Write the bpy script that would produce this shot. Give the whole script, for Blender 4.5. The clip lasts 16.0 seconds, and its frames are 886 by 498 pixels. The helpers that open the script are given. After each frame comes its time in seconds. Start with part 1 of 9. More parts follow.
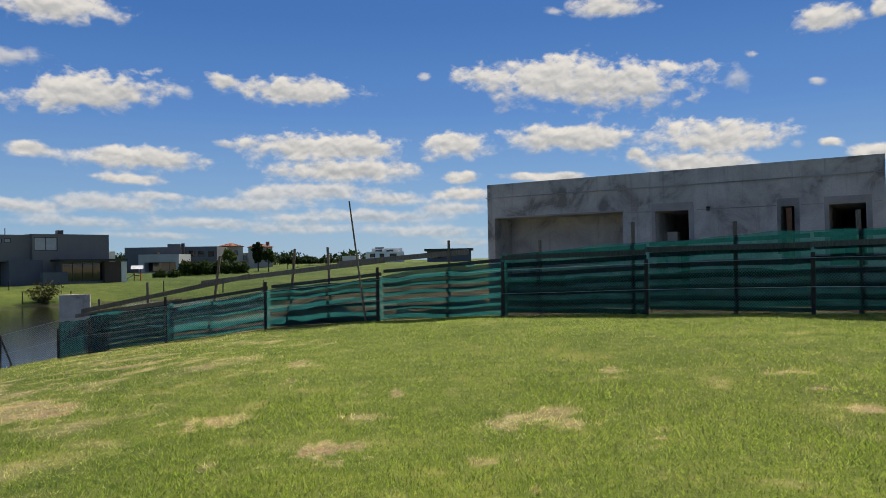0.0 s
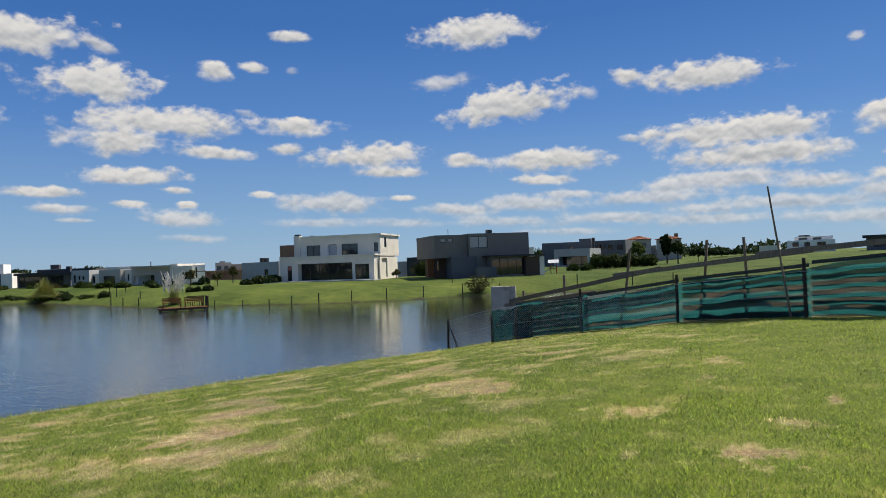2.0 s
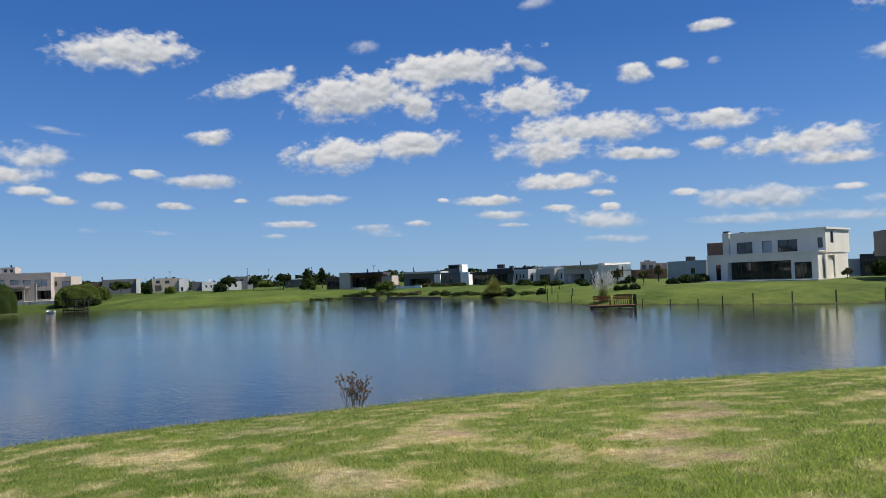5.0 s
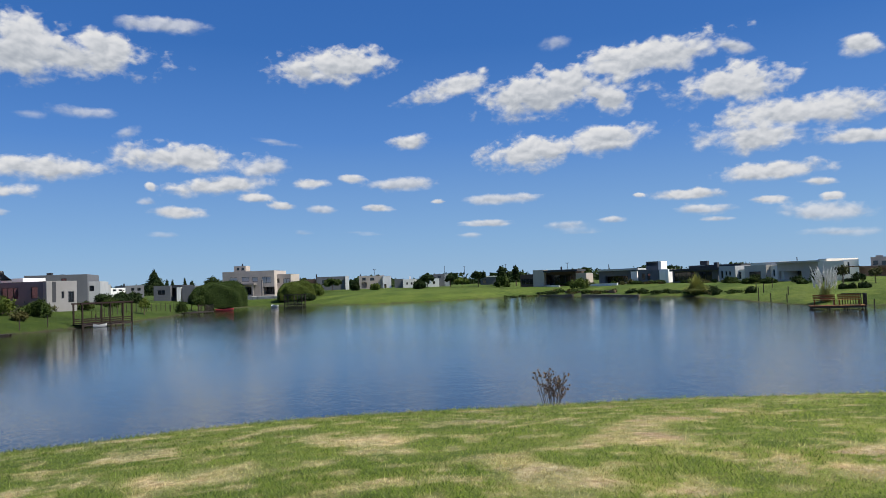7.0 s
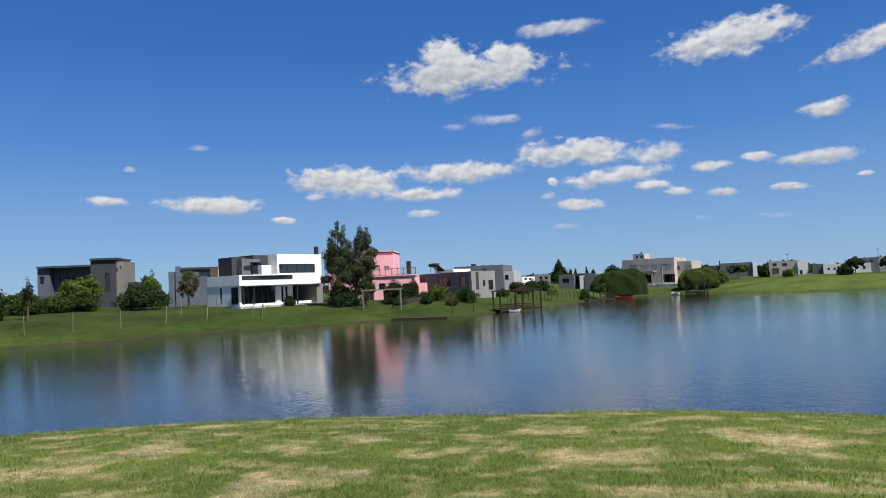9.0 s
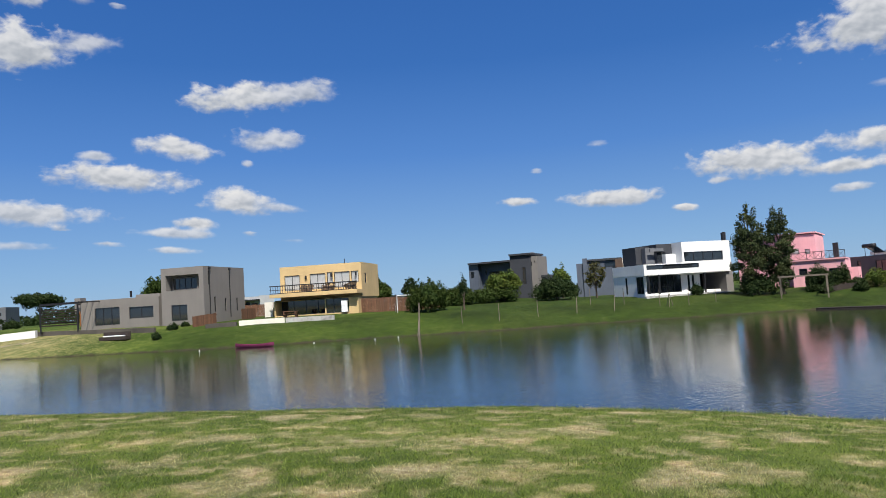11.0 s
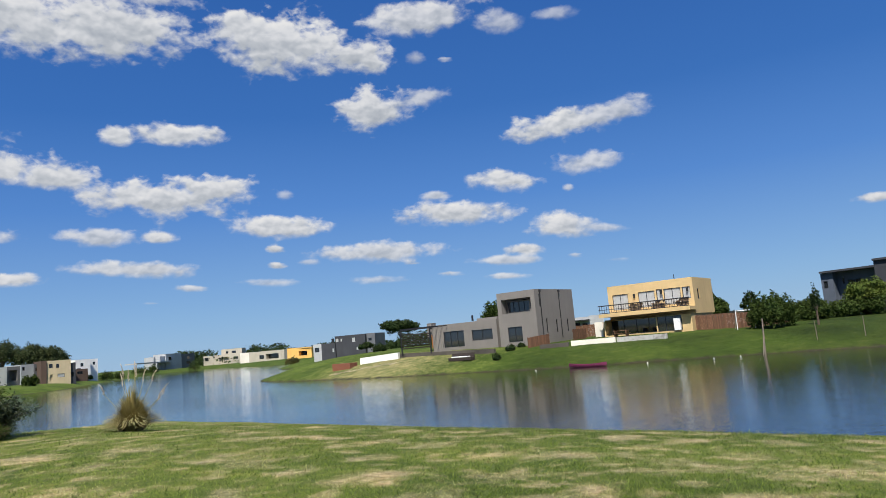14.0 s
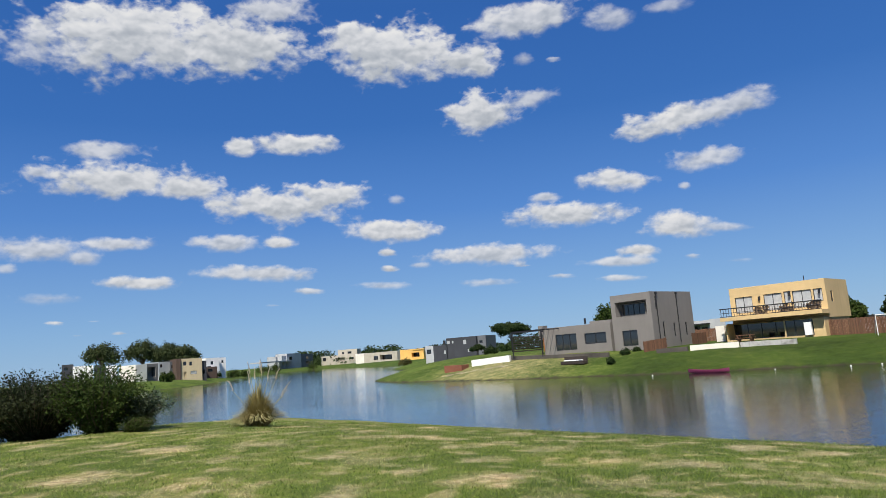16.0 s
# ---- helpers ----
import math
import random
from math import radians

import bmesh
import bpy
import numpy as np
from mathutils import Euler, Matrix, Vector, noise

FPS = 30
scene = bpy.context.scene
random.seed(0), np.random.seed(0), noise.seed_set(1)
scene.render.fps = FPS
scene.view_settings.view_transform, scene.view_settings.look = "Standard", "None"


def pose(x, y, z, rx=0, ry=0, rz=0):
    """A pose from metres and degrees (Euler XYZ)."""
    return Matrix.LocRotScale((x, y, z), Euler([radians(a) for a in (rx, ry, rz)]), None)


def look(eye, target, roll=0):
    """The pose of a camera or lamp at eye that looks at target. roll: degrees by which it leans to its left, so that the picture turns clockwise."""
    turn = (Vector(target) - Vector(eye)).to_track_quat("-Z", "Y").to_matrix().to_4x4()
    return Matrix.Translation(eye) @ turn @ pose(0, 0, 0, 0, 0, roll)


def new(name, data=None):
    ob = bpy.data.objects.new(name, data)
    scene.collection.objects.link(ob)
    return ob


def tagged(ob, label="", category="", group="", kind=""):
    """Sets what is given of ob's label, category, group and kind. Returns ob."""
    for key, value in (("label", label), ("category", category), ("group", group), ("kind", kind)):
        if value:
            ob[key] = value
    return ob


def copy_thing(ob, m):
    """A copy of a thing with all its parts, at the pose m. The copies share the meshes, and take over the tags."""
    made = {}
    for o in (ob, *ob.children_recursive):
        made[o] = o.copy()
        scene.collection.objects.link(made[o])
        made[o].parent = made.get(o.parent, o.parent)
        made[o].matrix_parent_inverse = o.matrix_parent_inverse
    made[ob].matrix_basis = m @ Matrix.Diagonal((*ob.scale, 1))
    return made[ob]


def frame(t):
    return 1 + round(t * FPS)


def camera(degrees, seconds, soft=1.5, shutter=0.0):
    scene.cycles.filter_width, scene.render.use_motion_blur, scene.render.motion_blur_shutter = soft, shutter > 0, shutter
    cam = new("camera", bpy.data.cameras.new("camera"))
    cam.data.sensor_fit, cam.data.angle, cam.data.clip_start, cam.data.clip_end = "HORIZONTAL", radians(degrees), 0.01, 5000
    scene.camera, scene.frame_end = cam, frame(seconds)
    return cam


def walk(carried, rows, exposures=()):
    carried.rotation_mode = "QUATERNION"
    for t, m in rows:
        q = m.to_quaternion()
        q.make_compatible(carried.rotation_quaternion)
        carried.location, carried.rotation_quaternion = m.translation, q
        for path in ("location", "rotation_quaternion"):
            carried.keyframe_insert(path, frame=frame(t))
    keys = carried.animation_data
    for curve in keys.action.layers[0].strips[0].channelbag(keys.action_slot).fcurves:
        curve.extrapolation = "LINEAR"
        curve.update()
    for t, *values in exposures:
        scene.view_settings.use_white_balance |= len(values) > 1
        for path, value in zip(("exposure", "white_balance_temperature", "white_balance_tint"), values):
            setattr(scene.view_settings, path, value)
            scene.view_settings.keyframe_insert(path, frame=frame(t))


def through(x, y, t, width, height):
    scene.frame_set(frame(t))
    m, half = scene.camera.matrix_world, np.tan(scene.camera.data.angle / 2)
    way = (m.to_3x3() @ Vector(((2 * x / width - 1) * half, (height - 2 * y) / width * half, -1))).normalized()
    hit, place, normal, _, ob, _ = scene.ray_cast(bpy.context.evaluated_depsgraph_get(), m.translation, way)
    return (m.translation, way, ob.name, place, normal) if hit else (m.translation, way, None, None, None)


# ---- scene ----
# ---- camera ----
# seconds, eye x y z, heading to the left of +y, pitch up, roll
PATH = [
    (0.0, 0.000, 0.000, 3.500, -0.04, 0.81, -1.03),
    (0.5, -0.004, -0.011, 3.506, 8.36, 0.67, -1.39),
    (1.0, -0.000, -0.025, 3.514, 16.65, 0.73, -1.72),
    (1.5, -0.018, -0.033, 3.509, 24.66, 0.92, -1.91),
    (2.0, -0.048, -0.064, 3.505, 32.14, 1.11, -2.09),
    (2.5, -0.080, -0.091, 3.505, 39.12, 1.29, -2.18),
    (3.0, -0.117, -0.134, 3.507, 45.47, 1.47, -2.21),
    (3.5, -0.174, -0.188, 3.511, 51.20, 1.74, -2.33),
    (4.0, -0.240, -0.253, 3.514, 56.45, 2.00, -2.45),
    (4.2, -0.274, -0.277, 3.519, 58.47, 2.08, -2.39),
    (6.3, -0.369, -0.331, 3.502, 74.83, 2.66, -1.96),
    (6.5, -0.382, -0.345, 3.488, 76.36, 2.74, -1.94),
    (7.0, -0.402, -0.364, 3.485, 80.96, 2.67, -2.10),
    (7.5, -0.391, -0.378, 3.486, 86.97, 2.64, -2.25),
    (8.0, -0.359, -0.378, 3.486, 94.57, 2.68, -2.40),
    (8.5, -0.315, -0.362, 3.490, 103.28, 2.80, -2.52),
    (9.0, -0.246, -0.352, 3.487, 112.47, 2.99, -2.56),
    (9.5, -0.175, -0.368, 3.493, 121.45, 3.17, -2.60),
    (10.0, -0.092, -0.414, 3.511, 129.83, 3.35, -2.69),
    (10.2, -0.058, -0.425, 3.514, 132.96, 3.44, -2.83),
    (12.3, -0.012, -0.063, 3.491, 158.33, 5.35, -4.90),
    (12.5, -0.014, -0.075, 3.499, 159.98, 5.66, -5.01),
    (13.0, 0.002, -0.121, 3.507, 163.68, 6.44, -5.16),
    (13.5, 0.018, -0.170, 3.506, 167.00, 7.06, -5.14),
    (14.0, 0.047, -0.210, 3.508, 170.08, 7.47, -5.07),
    (14.5, 0.065, -0.239, 3.506, 172.85, 7.70, -4.89),
    (15.0, 0.072, -0.250, 3.501, 175.27, 7.88, -4.68),
    (15.5, 0.085, -0.255, 3.497, 177.34, 8.09, -4.53),
    (16.0, 0.106, -0.257, 3.497, 178.99, 8.41, -4.41),
]


def eye_pose(x, y, z, yaw, pitch, roll):
    a, b = radians(yaw), radians(pitch)
    ahead = Vector((-math.sin(a) * math.cos(b), math.cos(a) * math.cos(b), math.sin(b)))
    eye = Vector((x, y, z))
    return look(eye, eye + ahead * 10, roll)


cam = camera(64.14, 16.0, soft=0.8)
walk(cam, [(r[0], eye_pose(*r[1:])) for r in PATH],
     [(0.0, 0.52, 7250, 10), (1.0, 0.52, 7150, 10), (2.5, 0.5, 6900, 10), (4.2, 0.5, 6650, 10), (6.3, 0.55, 6500, 10), (16.0, 0.55, 6500, 10)])

# ---- light ----
SUN_HEADING, SUN_HEIGHT = -20.0, 54.0      # degrees to the left of +y, degrees above the horizon
world = bpy.data.worlds.new("sky")
scene.world = world
world.use_nodes = True
wn = world.node_tree.nodes
sky = wn.new("ShaderNodeTexSky")
sky.sky_type, sky.sun_disc = "NISHITA", False
sky.sun_elevation, sky.sun_rotation = radians(SUN_HEIGHT), radians(-SUN_HEADING)
sky.air_density, sky.dust_density, sky.ozone_density, sky.altitude = 1.0, 0.2, 10.0, 100
scale = wn.new("ShaderNodeMix")           # the clear sky's strength
scale.data_type, scale.blend_type = "RGBA", "MULTIPLY"
scale.inputs[0].default_value, scale.inputs[7].default_value = 1.0, (0.058, 0.063, 0.071, 1)
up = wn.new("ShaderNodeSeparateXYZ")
sky_ramp = wn.new("ShaderNodeValToRGB")       # pale haze at the horizon, deep blue above; unseen zenith brightened to lift shade
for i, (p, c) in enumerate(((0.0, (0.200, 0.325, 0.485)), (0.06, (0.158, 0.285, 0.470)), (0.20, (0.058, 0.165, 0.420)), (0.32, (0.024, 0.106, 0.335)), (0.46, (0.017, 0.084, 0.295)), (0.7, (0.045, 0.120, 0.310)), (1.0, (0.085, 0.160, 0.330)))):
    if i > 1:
        sky_ramp.color_ramp.elements.new(p)
    sky_ramp.color_ramp.elements[i].position, sky_ramp.color_ramp.elements[i].color = p, (*c, 1)
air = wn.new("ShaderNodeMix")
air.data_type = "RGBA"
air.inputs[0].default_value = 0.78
link = world.node_tree.links.new
link(sky.outputs[0], scale.inputs[6])
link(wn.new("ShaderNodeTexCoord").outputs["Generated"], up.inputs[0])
link(up.outputs["Z"], sky_ramp.inputs[0])
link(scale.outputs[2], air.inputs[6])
link(sky_ramp.outputs[0], air.inputs[7])
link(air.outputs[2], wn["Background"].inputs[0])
wn["Background"].inputs[1].default_value = 1.0

a, b = radians(SUN_HEADING), radians(SUN_HEIGHT)
sun_way = Vector((-math.sin(a) * math.cos(b), math.cos(a) * math.cos(b), math.sin(b)))
sun = new("sun", bpy.data.lights.new("sun", "SUN"))
sun.data.energy, sun.data.angle, sun.data.color = 5.0, radians(0.5), (1.0, 0.95, 0.87)
sun.matrix_world = look(sun_way * 200, (0, 0, 0))
scene.view_settings.exposure = 0.5
CLOUD_LIGHT = 0.54


# ---- materials ----
class Nodes:
    """A small helper to write a node material."""

    def __init__(self, name, roughness=0.8, metallic=0.0, specular=0.5):
        self.mat = bpy.data.materials.new(name)
        self.mat.use_nodes = True
        self.tree = self.mat.node_tree
        self.bsdf = self.tree.nodes["Principled BSDF"]
        self.bsdf.inputs["Roughness"].default_value = roughness
        self.bsdf.inputs["Metallic"].default_value = metallic
        self.bsdf.inputs["Specular IOR Level"].default_value = specular

    def node(self, kind, **sockets):
        n = self.tree.nodes.new("ShaderNode" + kind)
        for key, value in sockets.items():
            self.put(n, key.replace("_", " "), value)
        return n

    def put(self, n, key, value):
        socket = n.inputs[int(key[1:])] if key[0] == "i" and key[1:].isdigit() else n.inputs[key]
        if isinstance(value, bpy.types.NodeSocket):
            self.tree.links.new(value, socket)
        else:
            socket.default_value = value

    def place(self, scale=(1, 1, 1)):
        geo = self.node("NewGeometry")
        m = self.node("Mapping", Vector=geo.outputs["Position"])
        m.inputs["Scale"].default_value = scale
        return m.outputs[0]

    def local(self, scale=(1, 1, 1)):
        tc = self.node("TexCoord")
        m = self.node("Mapping", Vector=tc.outputs["Object"])
        m.inputs["Scale"].default_value = scale
        return m.outputs[0]

    def noise(self, where, scale, detail=3.0, rough=0.55, distortion=0.0):
        n = self.node("TexNoise", Vector=where, Scale=scale, Detail=detail, Roughness=rough, Distortion=distortion)
        return n.outputs["Fac"]

    def ramp(self, fac, *stops):
        n = self.node("ValToRGB", Fac=fac)
        e = n.color_ramp.elements
        while len(e) < len(stops):
            e.new(0.5)
        for i, (p, c) in enumerate(stops):
            e[i].position = p
            e[i].color = c if len(c) == 4 else (*c, 1)
        return n.outputs[0]

    def span(self, value, lo, hi, to_lo=0.0, to_hi=1.0):
        n = self.node("MapRange", Value=value)
        n.inputs["From Min"].default_value, n.inputs["From Max"].default_value = lo, hi
        n.inputs["To Min"].default_value, n.inputs["To Max"].default_value = to_lo, to_hi
        return n.outputs[0]

    def math(self, op, x, y=0.0):
        n = self.node("Math")
        n.operation = op
        self.put(n, "i0", x), self.put(n, "i1", y)
        return n.outputs[0]

    def mix(self, fac, c1, c2, blend="MIX"):
        n = self.tree.nodes.new("ShaderNodeMix")
        n.data_type, n.blend_type = "RGBA", blend
        for i, v in ((0, fac), (6, c1), (7, c2)):
            if isinstance(v, bpy.types.NodeSocket):
                self.tree.links.new(v, n.inputs[i])
            else:
                n.inputs[i].default_value = v if i == 0 else (*v, 1)
        return n.outputs[2]

    def attribute(self, name):
        n = self.node("Attribute")
        n.attribute_name = name
        return n.outputs["Fac"]

    def random(self):
        return self.node("ObjectInfo").outputs["Random"]

    def bump(self, height, strength=0.3, distance=0.02):
        n = self.node("Bump", Height=height, Strength=strength, Distance=distance)
        self.put(self.bsdf, "Normal", n.outputs[0])

    def colour(self, value):
        self.put(self.bsdf, "Base Color", value if isinstance(value, bpy.types.NodeSocket) else (*value, 1))
        return self


def render_wall(name, rgb, spread=0.12, rough=0.85):
    """Painted or bare render: broad stains, fine grain and faint streaks."""
    n = Nodes(name, rough, specular=0.3)
    p = n.place()
    broad = n.noise(p, 0.35, 4)
    streak = n.noise(n.place((1.6, 1.6, 0.12)), 1.0, 3)
    fine = n.noise(p, 9.0, 4)
    dark = tuple(c * (1 - spread * 2.2) for c in rgb)
    pale = tuple(min(1, c * (1 + spread)) for c in rgb)
    c = n.mix(n.span(broad, 0.3, 0.7), dark, pale)
    c = n.mix(n.span(streak, 0.45, 0.8, 0, 0.35), c, n_tuple(rgb, 0.72))
    c = n.mix(n.span(fine, 0.3, 0.7, 0, 0.3), c, n_tuple(rgb, 1.08))
    n.colour(c)
    n.bump(fine, 0.25, 0.01)
    return n.mat


def n_tuple(rgb, k):
    return tuple(min(1.0, c * k) for c in rgb)


def plain(name, rgb, rough=0.5, metallic=0.0, spread=0.1, scale=3.0):
    n = Nodes(name, rough, metallic)
    f = n.noise(n.place(), scale, 4)
    n.colour(n.mix(n.span(f, 0.3, 0.7), n_tuple(rgb, 1 - spread), n_tuple(rgb, 1 + spread)))
    n.bump(n.noise(n.place(), scale * 8, 3), 0.15, 0.005)
    return n.mat


def glass_material(name, tint, rough=0.04):
    n = Nodes(name, rough, specular=0.8)
    n.colour(n.mix(n.noise(n.place(), 0.7, 3), n_tuple(tint, 0.6), n_tuple(tint, 1.3)))
    return n.mat


def wood_material(name, rgb, rough=0.75):
    n = Nodes(name, rough, specular=0.25)
    grain = n.noise(n.local((7, 7, 1.2)), 4.0, 5, 0.6, 0.5)
    tone = n.span(n.random(), 0, 1, 0.75, 1.2)
    c = n.mix(n.span(grain, 0.3, 0.7), n_tuple(rgb, 0.62), n_tuple(rgb, 1.25))
    n.colour(n.mix(1.0, c, n.node("CombineXYZ", X=tone, Y=tone, Z=tone).outputs[0], "MULTIPLY"))
    n.bump(grain, 0.35, 0.01)
    return n.mat


def leaf_material(name, rgb):
    n = Nodes(name, 0.8, specular=0.12)
    geo = n.node("NewGeometry")
    c = n.mix(geo.outputs["Random Per Island"], n_tuple(rgb, 0.55), n_tuple(rgb, 1.5))
    c = n.mix(n.span(n.noise(n.place(), 0.8, 2), 0.35, 0.65, 0, 0.5), c, n_tuple((rgb[0] * 1.35, rgb[1], rgb[2] * 0.6), 1.0))
    n.colour(c)
    back = n.node("BsdfTranslucent", Color=c)
    m = n.node("MixShader", i0=0.2, i1=n.bsdf.outputs[0], i2=back.outputs[0])
    n.tree.links.new(m.outputs[0], n.tree.nodes["Material Output"].inputs["Surface"])
    return n.mat


GLASS = glass_material("window_glass", (0.018, 0.022, 0.026))
CURTAIN = plain("curtained_pane", (0.38, 0.39, 0.39), 0.18)
FRAME_DARK = plain("dark_frame", (0.02, 0.021, 0.023), 0.4)
ROOF_FELT = plain("roof_felt", (0.25, 0.24, 0.23), 0.9)
WALL_WHITE = render_wall("white_render", (0.78, 0.77, 0.74), 0.05)
WALL_CREAM = render_wall("cream_render", (0.70, 0.66, 0.58), 0.06)
WALL_OLD_CREAM = render_wall("weathered_cream_render", (0.42, 0.38, 0.31), 0.07)
WALL_BEIGE = render_wall("beige_render", (0.46, 0.42, 0.36), 0.07)
WALL_TAN = render_wall("tan_render", (0.42, 0.365, 0.32), 0.07)
WALL_SAND = render_wall("sand_render", (0.50, 0.41, 0.26), 0.06)
WALL_GREY = render_wall("grey_render", (0.122, 0.128, 0.140), 0.07)
WALL_PALE_GREY = render_wall("pale_grey_render", (0.37, 0.385, 0.39), 0.07)
WALL_SLATE = render_wall("slate_grey_render", (0.088, 0.104, 0.135), 0.07)
WALL_STONE_GREY = render_wall("stone_grey_render", (0.23, 0.225, 0.22), 0.06)
WALL_DARK = render_wall("dark_grey_render", (0.045, 0.048, 0.056), 0.08)
WALL_TAUPE = render_wall("taupe_render", (0.19, 0.175, 0.16), 0.05)
WALL_YELLOW = render_wall("yellow_render", (0.55, 0.40, 0.20), 0.06)
WALL_ORANGE = render_wall("orange_render", (0.72, 0.42, 0.12), 0.06)
WALL_PINK = render_wall("pink_render", (0.78, 0.40, 0.43), 0.06)
WALL_BROWN = render_wall("brown_render", (0.10, 0.066, 0.05), 0.1)
BRICK_PLAIN = render_wall("brick_face", (0.30, 0.17, 0.11), 0.15)


def cement_material(name):
    """Rough cement render with damp patches and runs."""
    n = Nodes(name, 0.93, specular=0.2)
    p = n.place()
    c = n.ramp(n.noise(p, 0.8, 6, 0.65, 0.6), (0.36, (0.17, 0.165, 0.155)), (0.45, (0.35, 0.345, 0.33)), (0.62, (0.47, 0.465, 0.45)))
    runs = n.noise(n.place((5, 5, 0.35)), 1.0, 4, 0.6)
    c = n.mix(n.span(runs, 0.56, 0.72, 0, 0.55), c, (0.17, 0.165, 0.155))
    c = n.mix(n.span(n.noise(p, 18.0, 4, 0.7), 0.3, 0.75, 0, 0.35), c, (0.22, 0.215, 0.205))
    n.colour(c)
    n.bump(n.noise(p, 14.0, 5, 0.7), 0.5, 0.02)
    return n.mat


CONCRETE = cement_material("bare_concrete")
METAL_DARK = plain("dark_metal", (0.025, 0.025, 0.027), 0.45, 0.3)
METAL_WIRE = plain("galvanised_wire", (0.30, 0.32, 0.32), 0.5, 0.4)
METAL_WHITE = plain("white_metal", (0.75, 0.75, 0.74), 0.4)
WOOD_BROWN = wood_material("brown_wood", (0.14, 0.072, 0.043))
WOOD_GREY = wood_material("weathered_wood", (0.17, 0.14, 0.11))
WOOD_DARK = wood_material("dark_wood", (0.045, 0.035, 0.03))
WOOD_WARM = wood_material("orange_wood", (0.22, 0.09, 0.035))
WOOD_RED = wood_material("dark_red_wood", (0.020, 0.010, 0.008))
LEAF_BLUE = leaf_material("leaf_blue_green", (0.060, 0.085, 0.055))
PLASTIC_PURPLE = plain("purple_hull", (0.16, 0.025, 0.07), 0.35)
PLASTIC_RED = plain("red_hull", (0.42, 0.05, 0.06), 0.35)
PLASTIC_WHITE = plain("white_plastic", (0.75, 0.75, 0.74), 0.35)
LEAF_MID = leaf_material("leaf_green", (0.034, 0.058, 0.013))
LEAF_DARK = leaf_material("leaf_dark", (0.022, 0.040, 0.013))
LEAF_POPLAR = leaf_material("leaf_poplar", (0.044, 0.062, 0.026))
LEAF_LIGHT = leaf_material("leaf_light", (0.070, 0.105, 0.022))
LEAF_OLIVE = leaf_material("leaf_olive", (0.066, 0.070, 0.026))
LEAF_PURPLE = leaf_material("leaf_bronze", (0.020, 0.028, 0.012))
STRAW_GRASS = leaf_material("straw_blades", (0.27, 0.255, 0.12))
REED_GREEN = leaf_material("reed_blades", (0.20, 0.23, 0.07))
PLUME = plain("plume", (0.52, 0.44, 0.33), 0.9)
PLUME_WHITE = plain("pale_plume", (0.82, 0.79, 0.72), 0.9)
BARK = wood_material("bark", (0.10, 0.075, 0.055), 0.95)
STONE_DARK = render_wall("dark_stone", (0.085, 0.075, 0.065), 0.25)
BRICK_RED = render_wall("red_brick", (0.21, 0.08, 0.048), 0.15)
STONE = render_wall("rough_stone", (0.19, 0.13, 0.085), 0.2)
ROOF_TILE = render_wall("clay_tile", (0.36, 0.13, 0.07), 0.15)


def net_material(name, front, back_light, clear_lo, clear_hi, through=0.55):
    """Green shade net: light comes through it, and a part of the view."""
    n = Nodes(name, 0.8, specular=0.1)
    f = n.noise(n.place((1, 1, 3)), 1.2, 4)
    green = n.mix(n.span(f, 0.3, 0.7), n_tuple(front, 0.7), n_tuple(front, 1.25))
    weave = n.noise(n.place((1, 1, 1)), 55.0, 2)
    green = n.mix(n.span(weave, 0.35, 0.65, 0, 0.5), green, n_tuple(front, 0.35))
    n.colour(green)
    back = n.node("BsdfTranslucent", Color=n.mix(n.span(f, 0.3, 0.7), n_tuple(back_light, 0.75), n_tuple(back_light, 1.2)))
    clear = n.node("BsdfTransparent")
    m1 = n.node("MixShader", i0=through, i1=n.bsdf.outputs[0], i2=back.outputs[0])
    m2 = n.node("MixShader", i0=n.span(f, 0.3, 0.7, clear_lo, clear_hi), i1=m1.outputs[0], i2=clear.outputs[0])
    n.tree.links.new(m2.outputs[0], n.tree.nodes["Material Output"].inputs["Surface"])
    return n.mat


NET = net_material("green_shade_net", (0.006, 0.045, 0.048), (0.006, 0.080, 0.080), 0.26, 0.40)
# lighter copy of the same net, the sun behind it painted in
NET_LIGHT = net_material("backlit_green_net", (0.012, 0.085, 0.082), (0.022, 0.175, 0.178), 0.07, 0.20, 0.6)
NET_LOW = net_material("lower_green_net", (0.006, 0.045, 0.046), (0.005, 0.062, 0.062), 0.35, 0.55, 0.45)
NET_DENSE = net_material("dense_green_net", (0.006, 0.050, 0.056), (0.004, 0.060, 0.066), 0.04, 0.12, 0.4)
CEMENT_DARK = render_wall("damp_cement", (0.29, 0.285, 0.275), 0.3, 0.95)
SOIL = render_wall("bare_soil", (0.20, 0.15, 0.10), 0.25, 0.95)
SAND = render_wall("pale_sand", (0.33, 0.28, 0.17), 0.25, 0.95)
BOARD = wood_material("stained_board", (0.072, 0.078, 0.070))
STRAW_DARK = leaf_material("dry_heads", (0.14, 0.09, 0.05))
PLASTIC_BLUE = plain("blue_plastic", (0.03, 0.30, 0.55), 0.35)
PLASTIC_ORANGE = plain("orange_plastic", (0.75, 0.20, 0.04), 0.4)
PLASTIC_SHEET = plain("clear_plastic_sheet", (0.62, 0.66, 0.64), 0.25)


